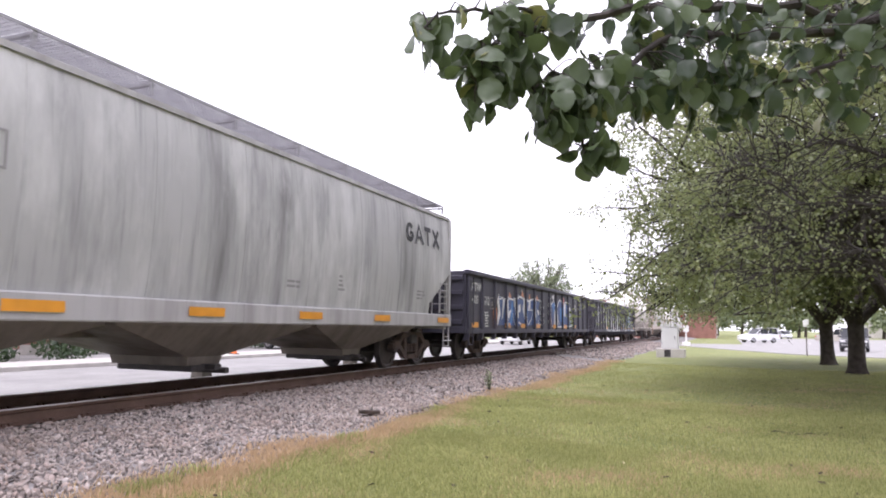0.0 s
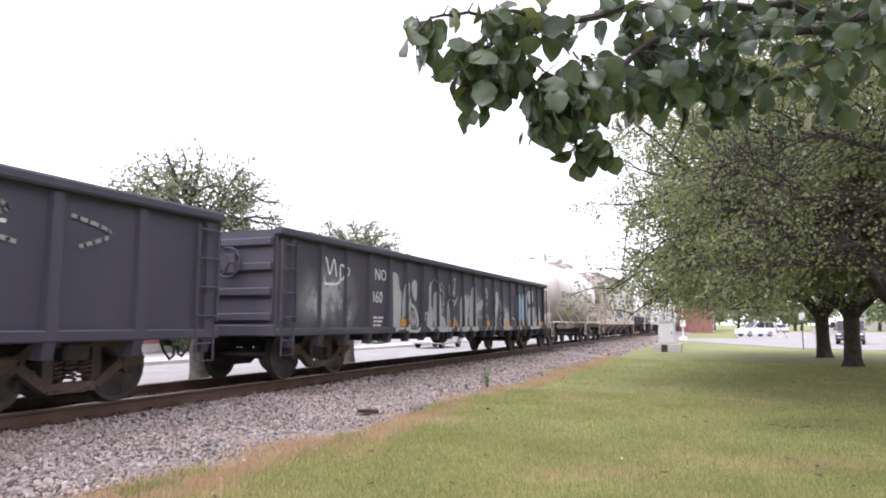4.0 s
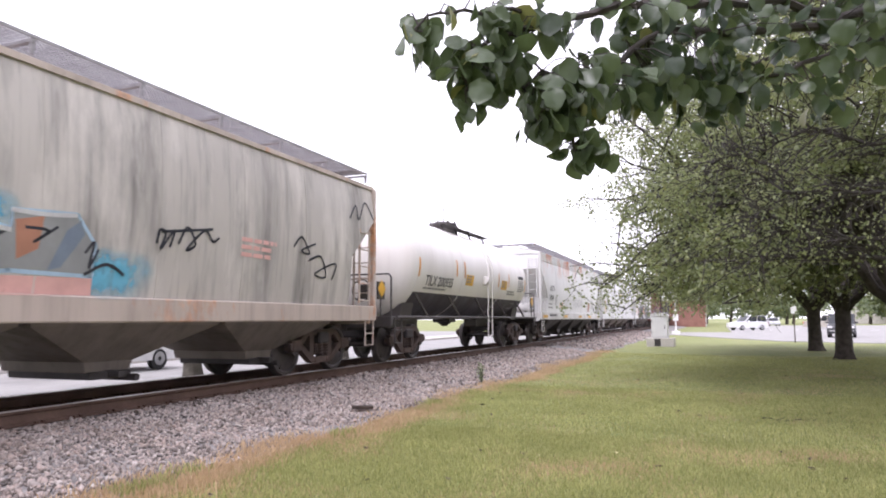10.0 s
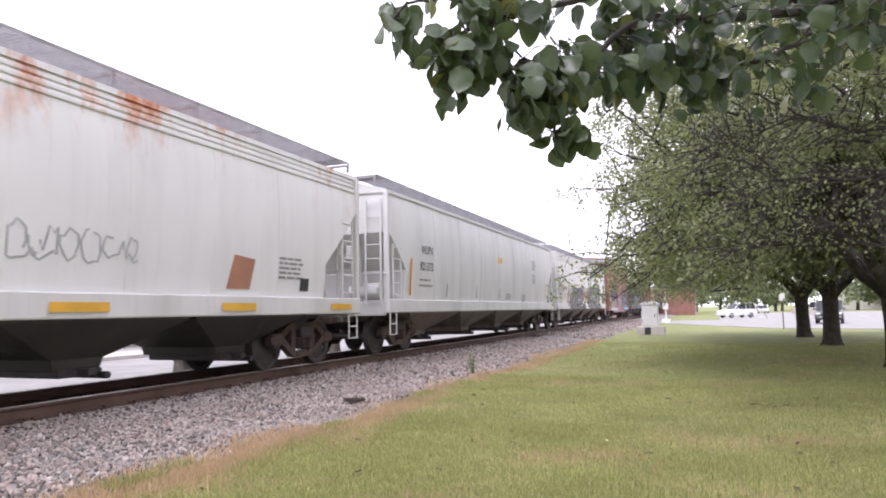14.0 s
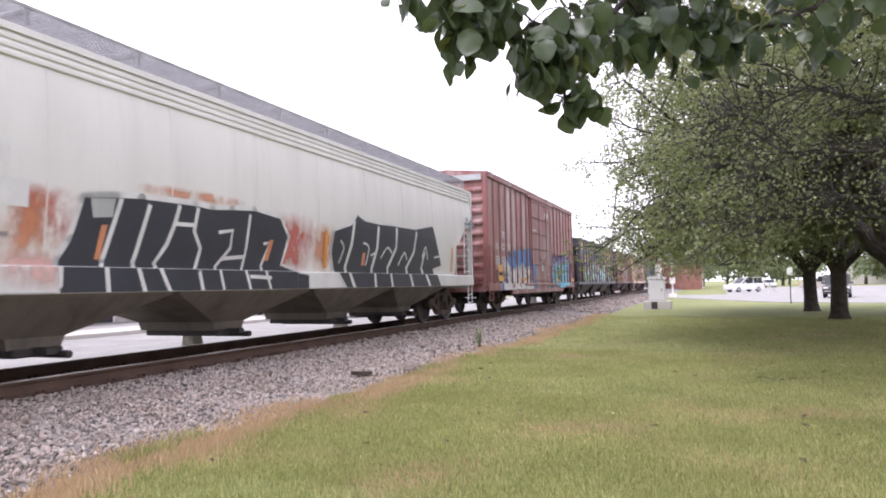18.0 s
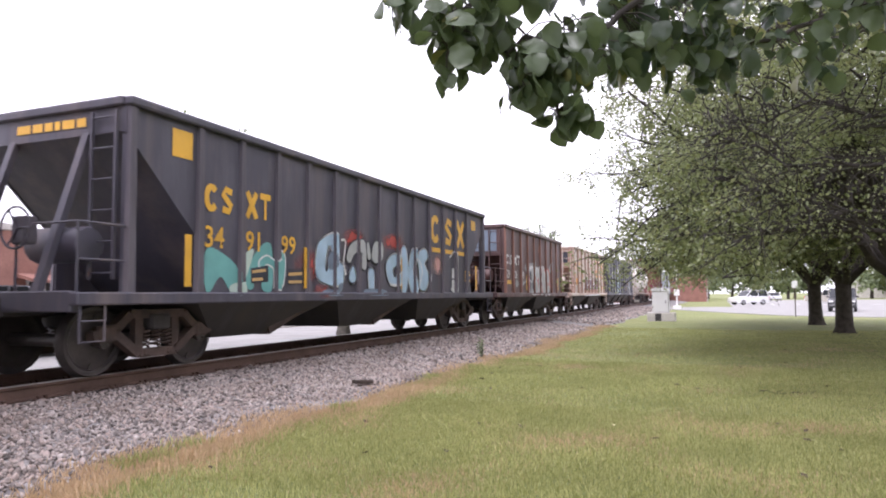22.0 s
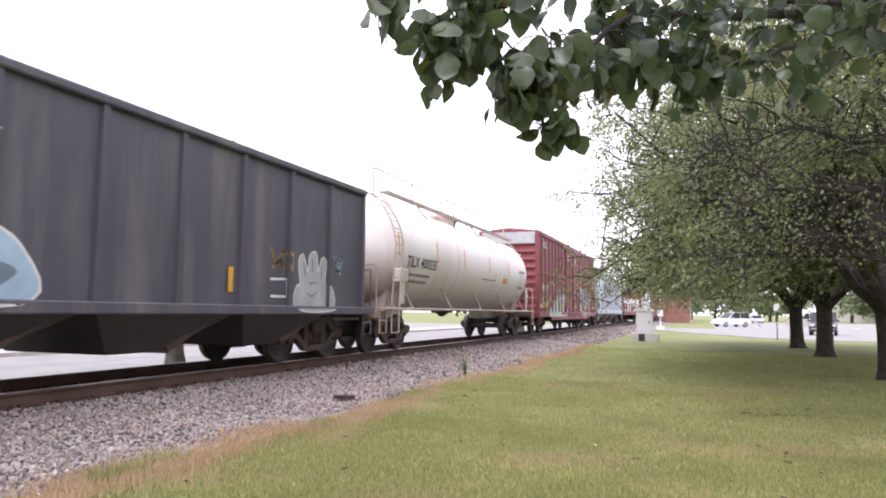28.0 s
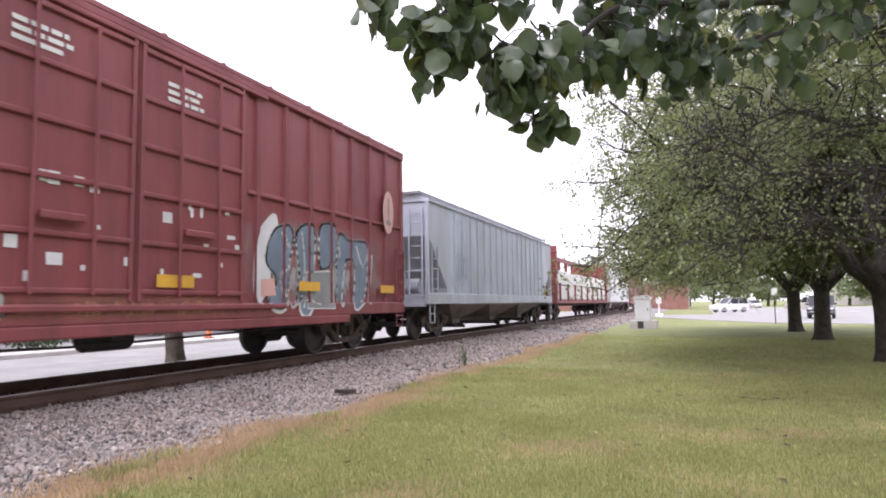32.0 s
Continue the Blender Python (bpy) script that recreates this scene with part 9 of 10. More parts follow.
def near_tree():
    """The tree beside the camera, whose low bough hangs into view."""
    tree = spreading_tree("pear_tree", "broad pear tree whose leafy bough hangs low over the lawn", 4.6, 0.6, 0.30, 1.9, 4.6, 4.6, 4.0, 0.085, 26, 80, 9, 12, M["bark"], M["leaf"], 0.3, 0.0, 1.0,
                          keep=lambda x, y, z: z > 2.6 + 0.52 * max(0.0, y) and math.hypot(x, y) > 1.5)
    r = random.Random(20)
    org = Vector((4.6, 0.6, 0))

    def bough(pts, r0, r1, n=8):
        pts = [Vector(p) - org for p in pts]
        fine = []
        for i in range(len(pts) - 1):
            for k in range(4):
                f = k / 4
                p0, p1, p2, p3 = pts[max(i - 1, 0)], pts[i], pts[i + 1], pts[min(i + 2, len(pts) - 1)]
                fine.append(0.5 * ((2 * p1) + (p2 - p0) * f + (2 * p0 - 5 * p1 + 4 * p2 - p3) * f * f + (3 * p1 - p0 - 3 * p2 + p3) * f ** 3)
                            + Vector((r.gauss(0, 1), r.gauss(0, 1), r.gauss(0, 1))) * 0.006)
        fine.append(pts[-1])
        part("bough", Geo().tube(fine, [r0 + (r1 - r0) * i / (len(fine) - 1) for i in range(len(fine))], n), M["twig"], tree, smooth=True)
        return fine
    main = bough([(4.5, 0.7, 2.2), (2.9, 2.2, 3.1), (1.5, 2.8, 2.95), (0.75, 2.55, 2.58), (0.40, 2.25, 2.38), (0.10, 1.98, 2.28), (-0.10, 1.76, 2.22), (-0.22, 1.66, 2.10), (-0.29, 1.52, 1.95), (-0.28, 1.49, 1.86)], 0.022, 0.003)
    left = bough([(0.40, 2.25, 2.38), (0.12, 1.98, 2.36), (-0.16, 1.70, 2.28), (-0.33, 1.50, 2.18), (-0.43, 1.36, 2.10), (-0.46, 1.30, 2.02), (-0.47, 1.30, 1.97)], 0.014, 0.003, 6)
    tip = bough([(-0.33, 1.50, 2.18), (-0.42, 1.36, 2.17), (-0.50, 1.24, 2.12), (-0.55, 1.18, 2.06)], 0.006, 0.002, 5)
    low = bough([(-0.22, 1.66, 2.10), (-0.30, 1.52, 2.06), (-0.37, 1.45, 2.03), (-0.36, 1.46, 1.94)], 0.006, 0.002, 5)
    right = bough([(0.75, 2.55, 2.58), (0.58, 2.42, 2.42), (0.35, 2.18, 2.26), (0.16, 2.04, 2.16), (0.04, 1.98, 2.10)], 0.012, 0.003, 6)
    wood = main + left + tip + low + right
    # a leaf blade: pointed oval, folded along its middle and curled
    rows = [(0.0, 0.04), (0.08, 0.27), (0.22, 0.43), (0.38, 0.48), (0.54, 0.46), (0.70, 0.40), (0.84, 0.27), (0.93, 0.13), (1.0, 0.01)]
    lv, lf = [], []
    for f, w in rows:
        for s in (-1, -0.5, 0, 0.5, 1):
            lv.append((s * w * (1 + 0.07 * math.sin(17 * f + 2 * s)), f, 0.24 * abs(s) * w - 0.20 * f * f + 0.035 * math.sin(9 * f + 3 * s)))
    for i in range(len(rows) - 1):
        for k in range(4):
            lf.append((i * 5 + k, i * 5 + k + 1, i * 5 + 6 + k, i * 5 + 5 + k))
    shape_v, shape_f = np.array(lv), np.array(lf)
    clumps = (((-0.52, 1.21, 2.07), 0.045, 0.035, 16), ((-0.43, 1.35, 2.14), 0.05, 0.035, 20), ((-0.455, 1.31, 2.03), 0.045, 0.060, 54), ((-0.40, 1.42, 2.06), 0.055, 0.05, 34), ((-0.335, 1.475, 1.965), 0.060, 0.055, 58), ((-0.30, 1.50, 2.03), 0.06, 0.05, 36),
              ((-0.255, 1.51, 1.885), 0.035, 0.030, 18), ((-0.23, 1.64, 2.06), 0.075, 0.055, 50), ((-0.13, 1.75, 2.12), 0.09, 0.075, 62), ((-0.02, 1.85, 2.13), 0.09, 0.075, 58),
              ((0.09, 1.96, 2.16), 0.10, 0.08, 38), ((0.22, 2.06, 2.17), 0.12, 0.08, 30), ((0.36, 2.21, 2.28), 0.16, 0.09, 36), ((0.54, 2.36, 2.38), 0.16, 0.08, 50), ((0.68, 2.53, 2.45), 0.18, 0.10, 46),
              ((-0.36, 1.49, 2.19), 0.10, 0.045, 34), ((-0.15, 1.73, 2.26), 0.10, 0.05, 40), ((0.06, 1.92, 2.31), 0.14, 0.06, 52), ((0.29, 2.18, 2.42), 0.18, 0.08, 56), ((0.03, 2.0, 2.06), 0.05, 0.025, 10), ((0.30, 2.1, 2.08), 0.05, 0.03, 9),
              ((0.60, 2.5, 2.62), 0.22, 0.10, 56))
    stems = Geo()
    kinds = {"leaf_near_shaded": [], "leaf_yellow": []}
    for c, wide, tall, n in clumps:
        for k in range(n):
            p = Vector(c) + Vector((r.gauss(0, 0.62) * wide, r.gauss(0, 0.62) * wide, r.gauss(0, 0.62) * tall)) - org
            near = min(wood, key=lambda w: (w - p).length)
            size = r.uniform(0.036, 0.066)
            yaw, pitch, twist = r.uniform(0, 6.28), r.gauss(-1.05, 0.5), r.uniform(-0.9, 0.9)
            m = Matrix.Rotation(yaw, 3, "Z") @ Matrix.Rotation(pitch, 3, "X") @ Matrix.Rotation(twist, 3, "Y")
            kinds["leaf_yellow" if r.random() < 0.035 else "leaf_near_shaded"].append((np.array(m) * size, tuple(p)))
            if k % 2 == 0:
                stems.tube([near, near.lerp(p, 0.55) + Vector((0, 0, 0.012)), p], [0.0022, 0.0016, 0.0011], 4)
    for k in range(70):
        p = Vector((r.uniform(0.35, 1.0), r.uniform(2.2, 3.0), r.uniform(2.35, 2.8))) - org
        d = Vector((r.gauss(-0.3, 0.6), r.gauss(0, 0.5), r.gauss(0, 0.6))).normalized() * r.uniform(0.12, 0.35)
        stems.tube([p, p + d * 0.5 + Vector((0, 0, r.gauss(0, 0.02))), p + d], [0.005, 0.004, 0.002], 4)
    part("leaf_stem", stems, M["twig"], tree, "thin leaf stems", kind="stuff")
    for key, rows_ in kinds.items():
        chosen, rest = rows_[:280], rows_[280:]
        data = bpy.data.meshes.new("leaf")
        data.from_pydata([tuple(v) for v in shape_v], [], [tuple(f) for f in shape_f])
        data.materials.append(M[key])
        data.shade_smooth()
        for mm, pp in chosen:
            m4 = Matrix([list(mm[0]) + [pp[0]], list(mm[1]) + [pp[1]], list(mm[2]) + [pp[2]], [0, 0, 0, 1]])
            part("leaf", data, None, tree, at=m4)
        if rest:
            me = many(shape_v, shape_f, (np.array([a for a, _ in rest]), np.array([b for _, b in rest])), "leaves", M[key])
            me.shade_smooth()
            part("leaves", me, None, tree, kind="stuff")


near_tree()
STREET = "street tree with grey trunk and light green crown beside the road"
spreading_tree("street_tree", STREET, -12.45, 14.1, 0.21, 2.6, 4.5, 2.2, 1.45, 0.09, 14, 54, 9, 31, M["bark_pale"], M["leaf_far"], 0.2, -0.5, 1.0, group="street trees", lean=(-0.02, -0.08), flare=1.25, keep=lambda x, y, z: x < -10.4, spread=0.3)
spreading_tree("street_tree", STREET, -12.4, 21.6, 0.20, 2.4, 4.1, 2.0, 1.2, 0.09, 12, 46, 8, 33, M["bark_pale"], M["leaf_far"], 0.2, -0.5, 1.0, group="street trees", flare=1.25, keep=lambda x, y, z: x < -10.4, spread=0.3)
spreading_tree("street_tree", STREET, -12.6, 51.0, 0.22, 2.4, 4.6, 2.9, 2.2, 0.15, 14, 60, 8, 35, M["bark_pale"], M["leaf_far"], 0.2, -0.5, 1.0, group="street trees", flare=1.25, keep=lambda x, y, z: x < -10.4, spread=0.5)


# ---- lawn blades, dry verge and what lies on them ----
def build_grass():
    blade = np.array([(-0.5, 0, 0), (0.5, 0, 0), (0.28, 0.10, 0.62), (-0.05, 0.34, 1.0)], float)
    face = np.array([(0, 1, 2, 3)])

    def field(name, label, spots, heights, widths, material, leanout=0.5):
        n = len(spots)
        yaw = rng.uniform(0, 2 * math.pi, n)
        c, s = np.cos(yaw), np.sin(yaw)
        h, w = rng.uniform(*heights, n), rng.uniform(*widths, n)
        tip = rng.uniform(0.1, leanout * 2, n)
        m = np.zeros((n, 3, 3))
        m[:, 0, 0], m[:, 0, 1], m[:, 1, 0], m[:, 1, 1] = c * w, -s * h * tip, s * w, c * h * tip
        m[:, 2, 2] = h
        tagged(new(name, many(blade, face, (m, spots), name, material)), label, "grass", kind="stuff")

    def spots(x0, x1, y0, y1, n):
        x, y = rng.uniform(x0, x1, n), rng.uniform(y0, y1, n)
        z = np.array([ground_height(a, b) for a, b in zip(x, y)]) - 0.004
        return np.stack([x, y, z], 1)
    near = np.concatenate([spots(-4.6, 1.0, 3.2, 4.6, 22000), spots(-4.6, 2.4, 4.6, 9, 150000), spots(-4.7, 4.5, 9, 15, 110000), spots(-4.6, 7, 15, 30, 90000)])
    clump = np.array([noise.noise(Vector((a * 0.9, b * 0.9, 0.3))) for a, b, _ in near])
    pick = clump + rng.normal(0, 0.28, len(near))
    field("lawn_grass", "short mown green grass blades", near[pick < 0.48], (0.024, 0.062), (0.004, 0.010), M["blade"], 0.8)
    field("dry_lawn_grass", "dry tan grass blades in the lawn", near[(pick >= 0.48) & (near[:, 1] < 22)], (0.02, 0.05), (0.004, 0.010), M["blade_dry"], 0.8)
    n = 36000
    y = np.concatenate([rng.uniform(2.5, 12, n // 2), rng.uniform(12, 32, n // 2)])
    edge = -4.62 + 0.16 * np.sin(y * 0.8) + 0.10 * np.sin(y * 2.3 + 1)
    x = edge + rng.normal(0, 0.17, n) + 0.10 * np.abs(rng.normal(0, 1, n))
    z = np.array([max(0.0, bed_height(a)) for a in x]) - 0.01
    field("dry_verge_grass", "dry tan grass along the edge of the gravel", np.stack([x, y, z], 1), (0.035, 0.10), (0.004, 0.010), M["blade_dry"], 0.8)
    # a few green tufts in the verge
    c = [(-4.75, 4.6), (-4.7, 4.9), (-4.5, 7.8), (-4.66, 11.2), (-4.5, 13.0), (-4.8, 5.4)]
    q = np.array([(a + rng.normal(0, 0.09), b + rng.normal(0, 0.12), 0.01) for a, b in c for _ in range(160)])
    field("green_tufts", "green grass tufts at the gravel edge", q, (0.06, 0.13), (0.005, 0.010), M["blade"], 0.7)


build_grass()


def build_weed():
    w = thing("weed", "tall thin weed at the edge of the gravel", "weed", at=pose(-4.9, 14.7, 0.03))
    r = random.Random(3)
    g, pts = Geo(), []
    for k in range(9):
        a, h = r.uniform(0, 6.28), r.uniform(0.25, 0.52)
        end = Vector((math.cos(a) * 0.16 * r.random(), math.sin(a) * 0.16 * r.random(), h))
        g.tube([(0, 0, 0), end * 0.5 + Vector((0.02, 0, 0)), end], [0.006, 0.005, 0.003], 4)
        pts += [tuple(end * f + Vector((r.gauss(0, 0.02), r.gauss(0, 0.02), 0))) for f in np.linspace(0.35, 1, 16)]
    part("stalks", g, M["twig"], w)
    scatter_leaves(pts, 0.045, "weed_leaves", M["leaf_far"], w, "small dull green leaves")


build_weed()


def build_litter():
    g = Geo().box(-0.17, 0.17, -0.06, 0.06, 0, 0.05, 0.012)
    g.v = [(x, y + 0.02 * math.sin(9 * x), z + 0.012 * math.sin(14 * x)) for x, y, z in g.v]
    tagged(part("tie_fragment", g, M["tie"], at=pose(-5.15, 9.6, 0.115, 0, 8, 50)), "dark splintered piece of tie on the gravel", "debris")
    r = random.Random(9)
    for k, (a, b) in enumerate((((0.58, 11.46), (0.95, 11.38)), ((1.0, 11.37), (1.36, 11.7)), ((3.0, 9.6), (3.3, 9.9)))):
        z = ground_height(*a) + 0.02
        t = thing("fallen_twig", "thin dark fallen twig on the grass", "twig", "fallen twigs")
        part("stem", Geo().tube([(a[0] + (b[0] - a[0]) * f, a[1] + (b[1] - a[1]) * f + 0.05 * math.sin(5 * f + k), z + 0.012 * math.sin(7 * f)) for f in np.linspace(0, 1, 7)], 0.007, 5), M["twig"], t)
        m = (a[0] * 0.4 + b[0] * 0.6, a[1] * 0.4 + b[1] * 0.6)
        part("side_shoot", Geo().tube([(m[0], m[1], z), (m[0] + 0.10, m[1] + 0.09, z + 0.02)], [0.005, 0.002], 4), M["twig"], t)
    leaf = Geo().add([(-0.02, 0, 0.01), (0, 0.025, 0), (0.02, 0.06, 0.012), (0, 0.10, 0.004), (-0.03, 0.06, 0.018), (0, 0.05, 0)], [(0, 1, 5), (1, 2, 5), (2, 3, 5), (3, 4, 5), (4, 0, 5)])
    pale, dark = leaf.mesh("fallen_leaf"), leaf.mesh("fallen_leaf")
    pale.materials.append(plain("pale_dry_leaf", (0.55, 0.52, 0.25), (0.7, 0.66, 0.4), 0.7))
    dark.materials.append(plain("brown_dry_leaf", (0.05, 0.035, 0.025), (0.12, 0.08, 0.05), 0.8))
    spots = [(-1.81, 7.5, pale), (-1.13, 7.94, pale), (-4.11, 4.89, dark), (-3.08, 5.86, dark), (-1.99, 10.71, dark), (-2.53, 7.49, dark)]
    spots += [(r.uniform(-4, 4), r.uniform(6, 20), dark) for _ in range(46)]
    for x, y, me in spots:
        ob = part("fallen_leaf", me, None, at=pose(x, y, ground_height(x, y) + 0.022, r.uniform(-15, 15), r.uniform(-15, 15), r.uniform(0, 360)))
        tagged(ob, "pale yellow fallen leaf on the lawn" if me is pale else "curled brown fallen leaf on the lawn", "leaf", "fallen leaves")


build_litter()


# ---- trackside cabinet, crossing signal ----
def build_cabinet():
    c = thing("signal_cabinet", "white metal signal cabinet on a concrete block", "cabinet", at=pose(-2.75, 39.2, 0))
    part("plinth", Geo().box(-0.72, 0.72, -0.6, 0.6, -0.1, 0.44, 0.03), M["concrete"], c, "stained concrete block")
    part("plinth_opening", Geo().box(-0.30, 0.02, -0.615, -0.60, 0.02, 0.40, 0.005), M["steel"], c, "dark opening in the block")
    part("housing", Geo().box(-0.46, 0.40, -0.38, 0.38, 0.44, 1.62, 0.03), M["cabinet"], c)
    part("cap", Geo().loft([[(x, y, z) for x, z in ((-0.52, 1.62), (0.46, 1.62), (0.44, 1.70), (0.2, 1.80), (-0.26, 1.80), (-0.50, 1.70))] for y in (-0.44, 0.44)]), M["cabinet"], c)
    d = part("door", Geo().box(-0.42, 0.36, -0.40, -0.382, 0.52, 1.56, 0.008), M["cabinet"], c)
    part("handle", Geo().box(0.22, 0.26, -0.43, -0.40, 0.95, 1.12, 0.008), M["steel"], d)
    for k in range(2):
        part("hinge", Geo().cyl((-0.43, -0.405, 0.7 + 0.6 * k), "z", 0.015, 0.12, 8), M["steel"], d)


def build_signal():
    s = thing("crossing_signal", "white crossing signal mast with red lamps and a crossbuck", "crossing signal", at=pose(-3.35, 67.0, 0))
    part("base", Geo().box(-0.35, 0.35, -0.35, 0.35, -0.1, 0.35, 0.04), M["white"], s)
    part("mast", Geo().cyl((0, 0, 0.3), "z", [0.09, 0.07, 0.065], [0, 0.3, 3.9], 12), M["white"], s, smooth=True)
    part("junction_box", Geo().box(-0.24, 0.24, -0.16, 0.16, 1.25, 1.85, 0.04), M["white"], s)
    for k in (-1, 1):
        lamp = part("lamp_hood", Geo().cyl((k * 0.4, -0.12, 2.75), "y", [0.30, 0.30, 0.16, 0.15], [0, 0.03, 0.04, 0.28], 18), M["steel"], s)
        part("lens", Geo().cyl((k * 0.4, -0.135, 2.75), "y", 0.14, 0.012, 16), M["red_lamp"], lamp)
        part("crossbuck_board", Geo().beam((-0.6, -0.1 - 0.02 * k, 3.6 - 0.42 * k), (0.6, -0.1 - 0.02 * k, 3.6 + 0.42 * k), 0.03, 0.2), M["white"], s)
    part("lamp_arm", Geo().beam((-0.4, 0, 2.75), (0.4, 0, 2.75), 0.07, 0.07), M["steel"], s)


build_cabinet()
build_signal()


# ---- road vehicles ----
def vehicle(name, label, at, colour, kind="sedan", group="parked vehicles"):
    v = thing(name, label, "car", group, at=at)
    tall = {"sedan": 1.45, "suv": 1.72, "pickup": 1.75}[kind]
    ln, wd = {"sedan": (4.6, 0.88), "suv": (4.6, 0.92), "pickup": (5.4, 0.98)}[kind]
    mat = flat_paint("car_" + label.split()[0], colour, 0.28, 0.0)
    mat.node_tree.nodes["Principled BSDF"].inputs["Coat Weight"].default_value = 0.6
    belt = tall * 0.60
    g = Geo()
    prof = [(-ln / 2, 0.62), (-ln / 2 + 0.12, belt - 0.14), (-ln / 2 + 1.15, belt), (ln / 2 - 0.9, belt + 0.03), (ln / 2 - 0.06, belt - 0.02), (ln / 2, 0.60), (ln / 2 - 0.06, 0.30), (-ln / 2 + 0.05, 0.28)]
    g.loft([[(x, y * sc, 0.3 + (z - 0.3) * sz) for y, z in prof] for x, sc, sz in ((-wd, 0.95, 0.93), (-wd + 0.06, 0.985, 0.98), (-wd + 0.2, 1, 1), (wd - 0.2, 1, 1), (wd - 0.06, 0.985, 0.98), (wd, 0.95, 0.93))])
    part("body", g, mat, v, smooth=True)
    a, b = {"sedan": (-0.95, 1.75), "suv": (-0.95, 2.15), "pickup": (-1.1, 0.75)}[kind]
    cab = [(a, belt - 0.02), (a + 0.75, tall), (b - (0.7 if kind == "sedan" else 0.25), tall), (b, belt)]
    part("cabin", Geo().loft([[(x, y, z) for y, z in cab] for x in (-wd + 0.10, wd - 0.10)]), M["glass"], v, "dark tinted windows")
    part("roof", Geo().box(-wd + 0.14, wd - 0.14, a + 0.68, b - (0.62 if kind == "sedan" else 0.18), tall - 0.03, tall + 0.03, 0.025), mat, v)
    for s in (-1, 1):
        x = s * (wd - 0.095)
        pil = Geo()
        for y in ((a + 0.02, a + 0.75), ((a + b) / 2 + 0.15, (a + b) / 2 + 0.15), (b - 0.02, b - (0.7 if kind == "sedan" else 0.25))):
            pil.beam((x, y[0], belt - 0.02), (x, y[1], tall), 0.05, 0.09)
        part("pillars", pil, mat, v)
        part("wing_mirror", Geo().box(*sorted((s * (wd - 0.05), s * (wd + 0.16))), a + 0.35, a + 0.52, belt, belt + 0.14, 0.02), mat, v)
        part("headlight", Geo().box(*sorted((s * (wd - 0.38), s * (wd - 0.06))), -ln / 2 - 0.005, -ln / 2 + 0.12, belt - 0.34, belt - 0.20, 0.02), M["cabinet"], v)
        part("tail_light", Geo().box(*sorted((s * (wd - 0.30), s * (wd - 0.05))), ln / 2 - 0.1, ln / 2 + 0.012, belt - 0.30, belt - 0.10, 0.02), M["red_lamp"], v)
        for y in (-ln * 0.30, ln * 0.30):
            w = part("wheel", Geo().cyl((s * (wd - 0.20), y, 0.335), "x", [0.24, 0.335, 0.335, 0.24], [0, s * 0.02, s * 0.19, s * 0.21], 20), M["tyre"], v, smooth=True)
            part("rim", Geo().cyl((s * (wd + 0.005), y, 0.335), "x", [0.21, 0.20, 0.05], [0, s * 0.012, s * 0.004], 16), M["rim"], w)
            part("wheel_arch", Geo().loft([[(s * (wd - 0.02), y + q * math.cos(t), 0.335 + q * math.sin(t)) for t in np.linspace(0, math.pi, 10)] for q in (0.36, 0.40)], caps=False, closed=False), M["tyre"], v)
    part("bumper", Geo().box(-wd + 0.08, wd - 0.08, -ln / 2 - 0.05, -ln / 2 + 0.1, 0.32, 0.52, 0.04), mat, v)
    part("rear_bumper", Geo().box(-wd + 0.08, wd - 0.08, ln / 2 - 0.1, ln / 2 + 0.05, 0.34, 0.54, 0.04), mat, v)
    part("plate_bar", Geo().box(-0.16, 0.16, ln / 2 + 0.05, ln / 2 + 0.056, 0.56, 0.66), M["cabinet"], v)
    if kind == "pickup":
        part("load_bed", Geo().box(-wd + 0.08, wd - 0.08, 0.85, ln / 2 - 0.08, belt - 0.04, belt + 0.02, 0.02), M["steel"], v)
    return v


vehicle("parked_suv", "white sport utility car parked in the car park", pose(3.7, 92.0, 0.03, 0, 0, -55), (0.75, 0.75, 0.76), "suv")
vehicle("parked_car", "silver sedan parked at the back of the car park", pose(9.9, 139, 0.03, 0, 0, 5), (0.55, 0.56, 0.58), "sedan")
vehicle("parked_car", "silver sedan parked in the car park", pose(16.0, 118, 0.03, 0, 0, 55), (0.5, 0.51, 0.53), "sedan")
vehicle("parked_car", "dark grey hatchback parked near the lawn", pose(9.0, 60.0, 0.03, 0, 0, -10), (0.035, 0.035, 0.04), "suv")
vehicle("parked_car", "charcoal sedan parked by the brick shops", pose(-22.8, 33.5, 0.03, 0, 0, 80), (0.045, 0.045, 0.05), "sedan")
vehicle("parked_car", "silver hatchback parked by the brick shops", pose(-22.9, 36.4, 0.03, 0, 0, 84), (0.42, 0.44, 0.47), "suv")
vehicle("parked_car", "beige pickup parked across the car park", pose(13.2, 98.2, 0.03, 0, 0, 80), (0.45, 0.42, 0.36), "pickup")
ROAD_CARS = [
    (vehicle("moving_car", "white sedan driving along the street", pose(-16.6, 0, 0.02), (0.72, 0.72, 0.73), "sedan", "cars on the street"), 17.5, 9.4, 4.2),
    (vehicle("moving_car", "black sedan driving along the street", pose(-16.6, 0, 0.02), (0.02, 0.02, 0.022), "sedan", "cars on the street"), 13.2, 16.5, 10.5),
    (vehicle("moving_car", "charcoal pickup driving along the street", pose(-16.6, 0, 0.02), (0.09, 0.09, 0.10), "pickup", "cars on the street"), 20.8, 20.2, 5.2),
]


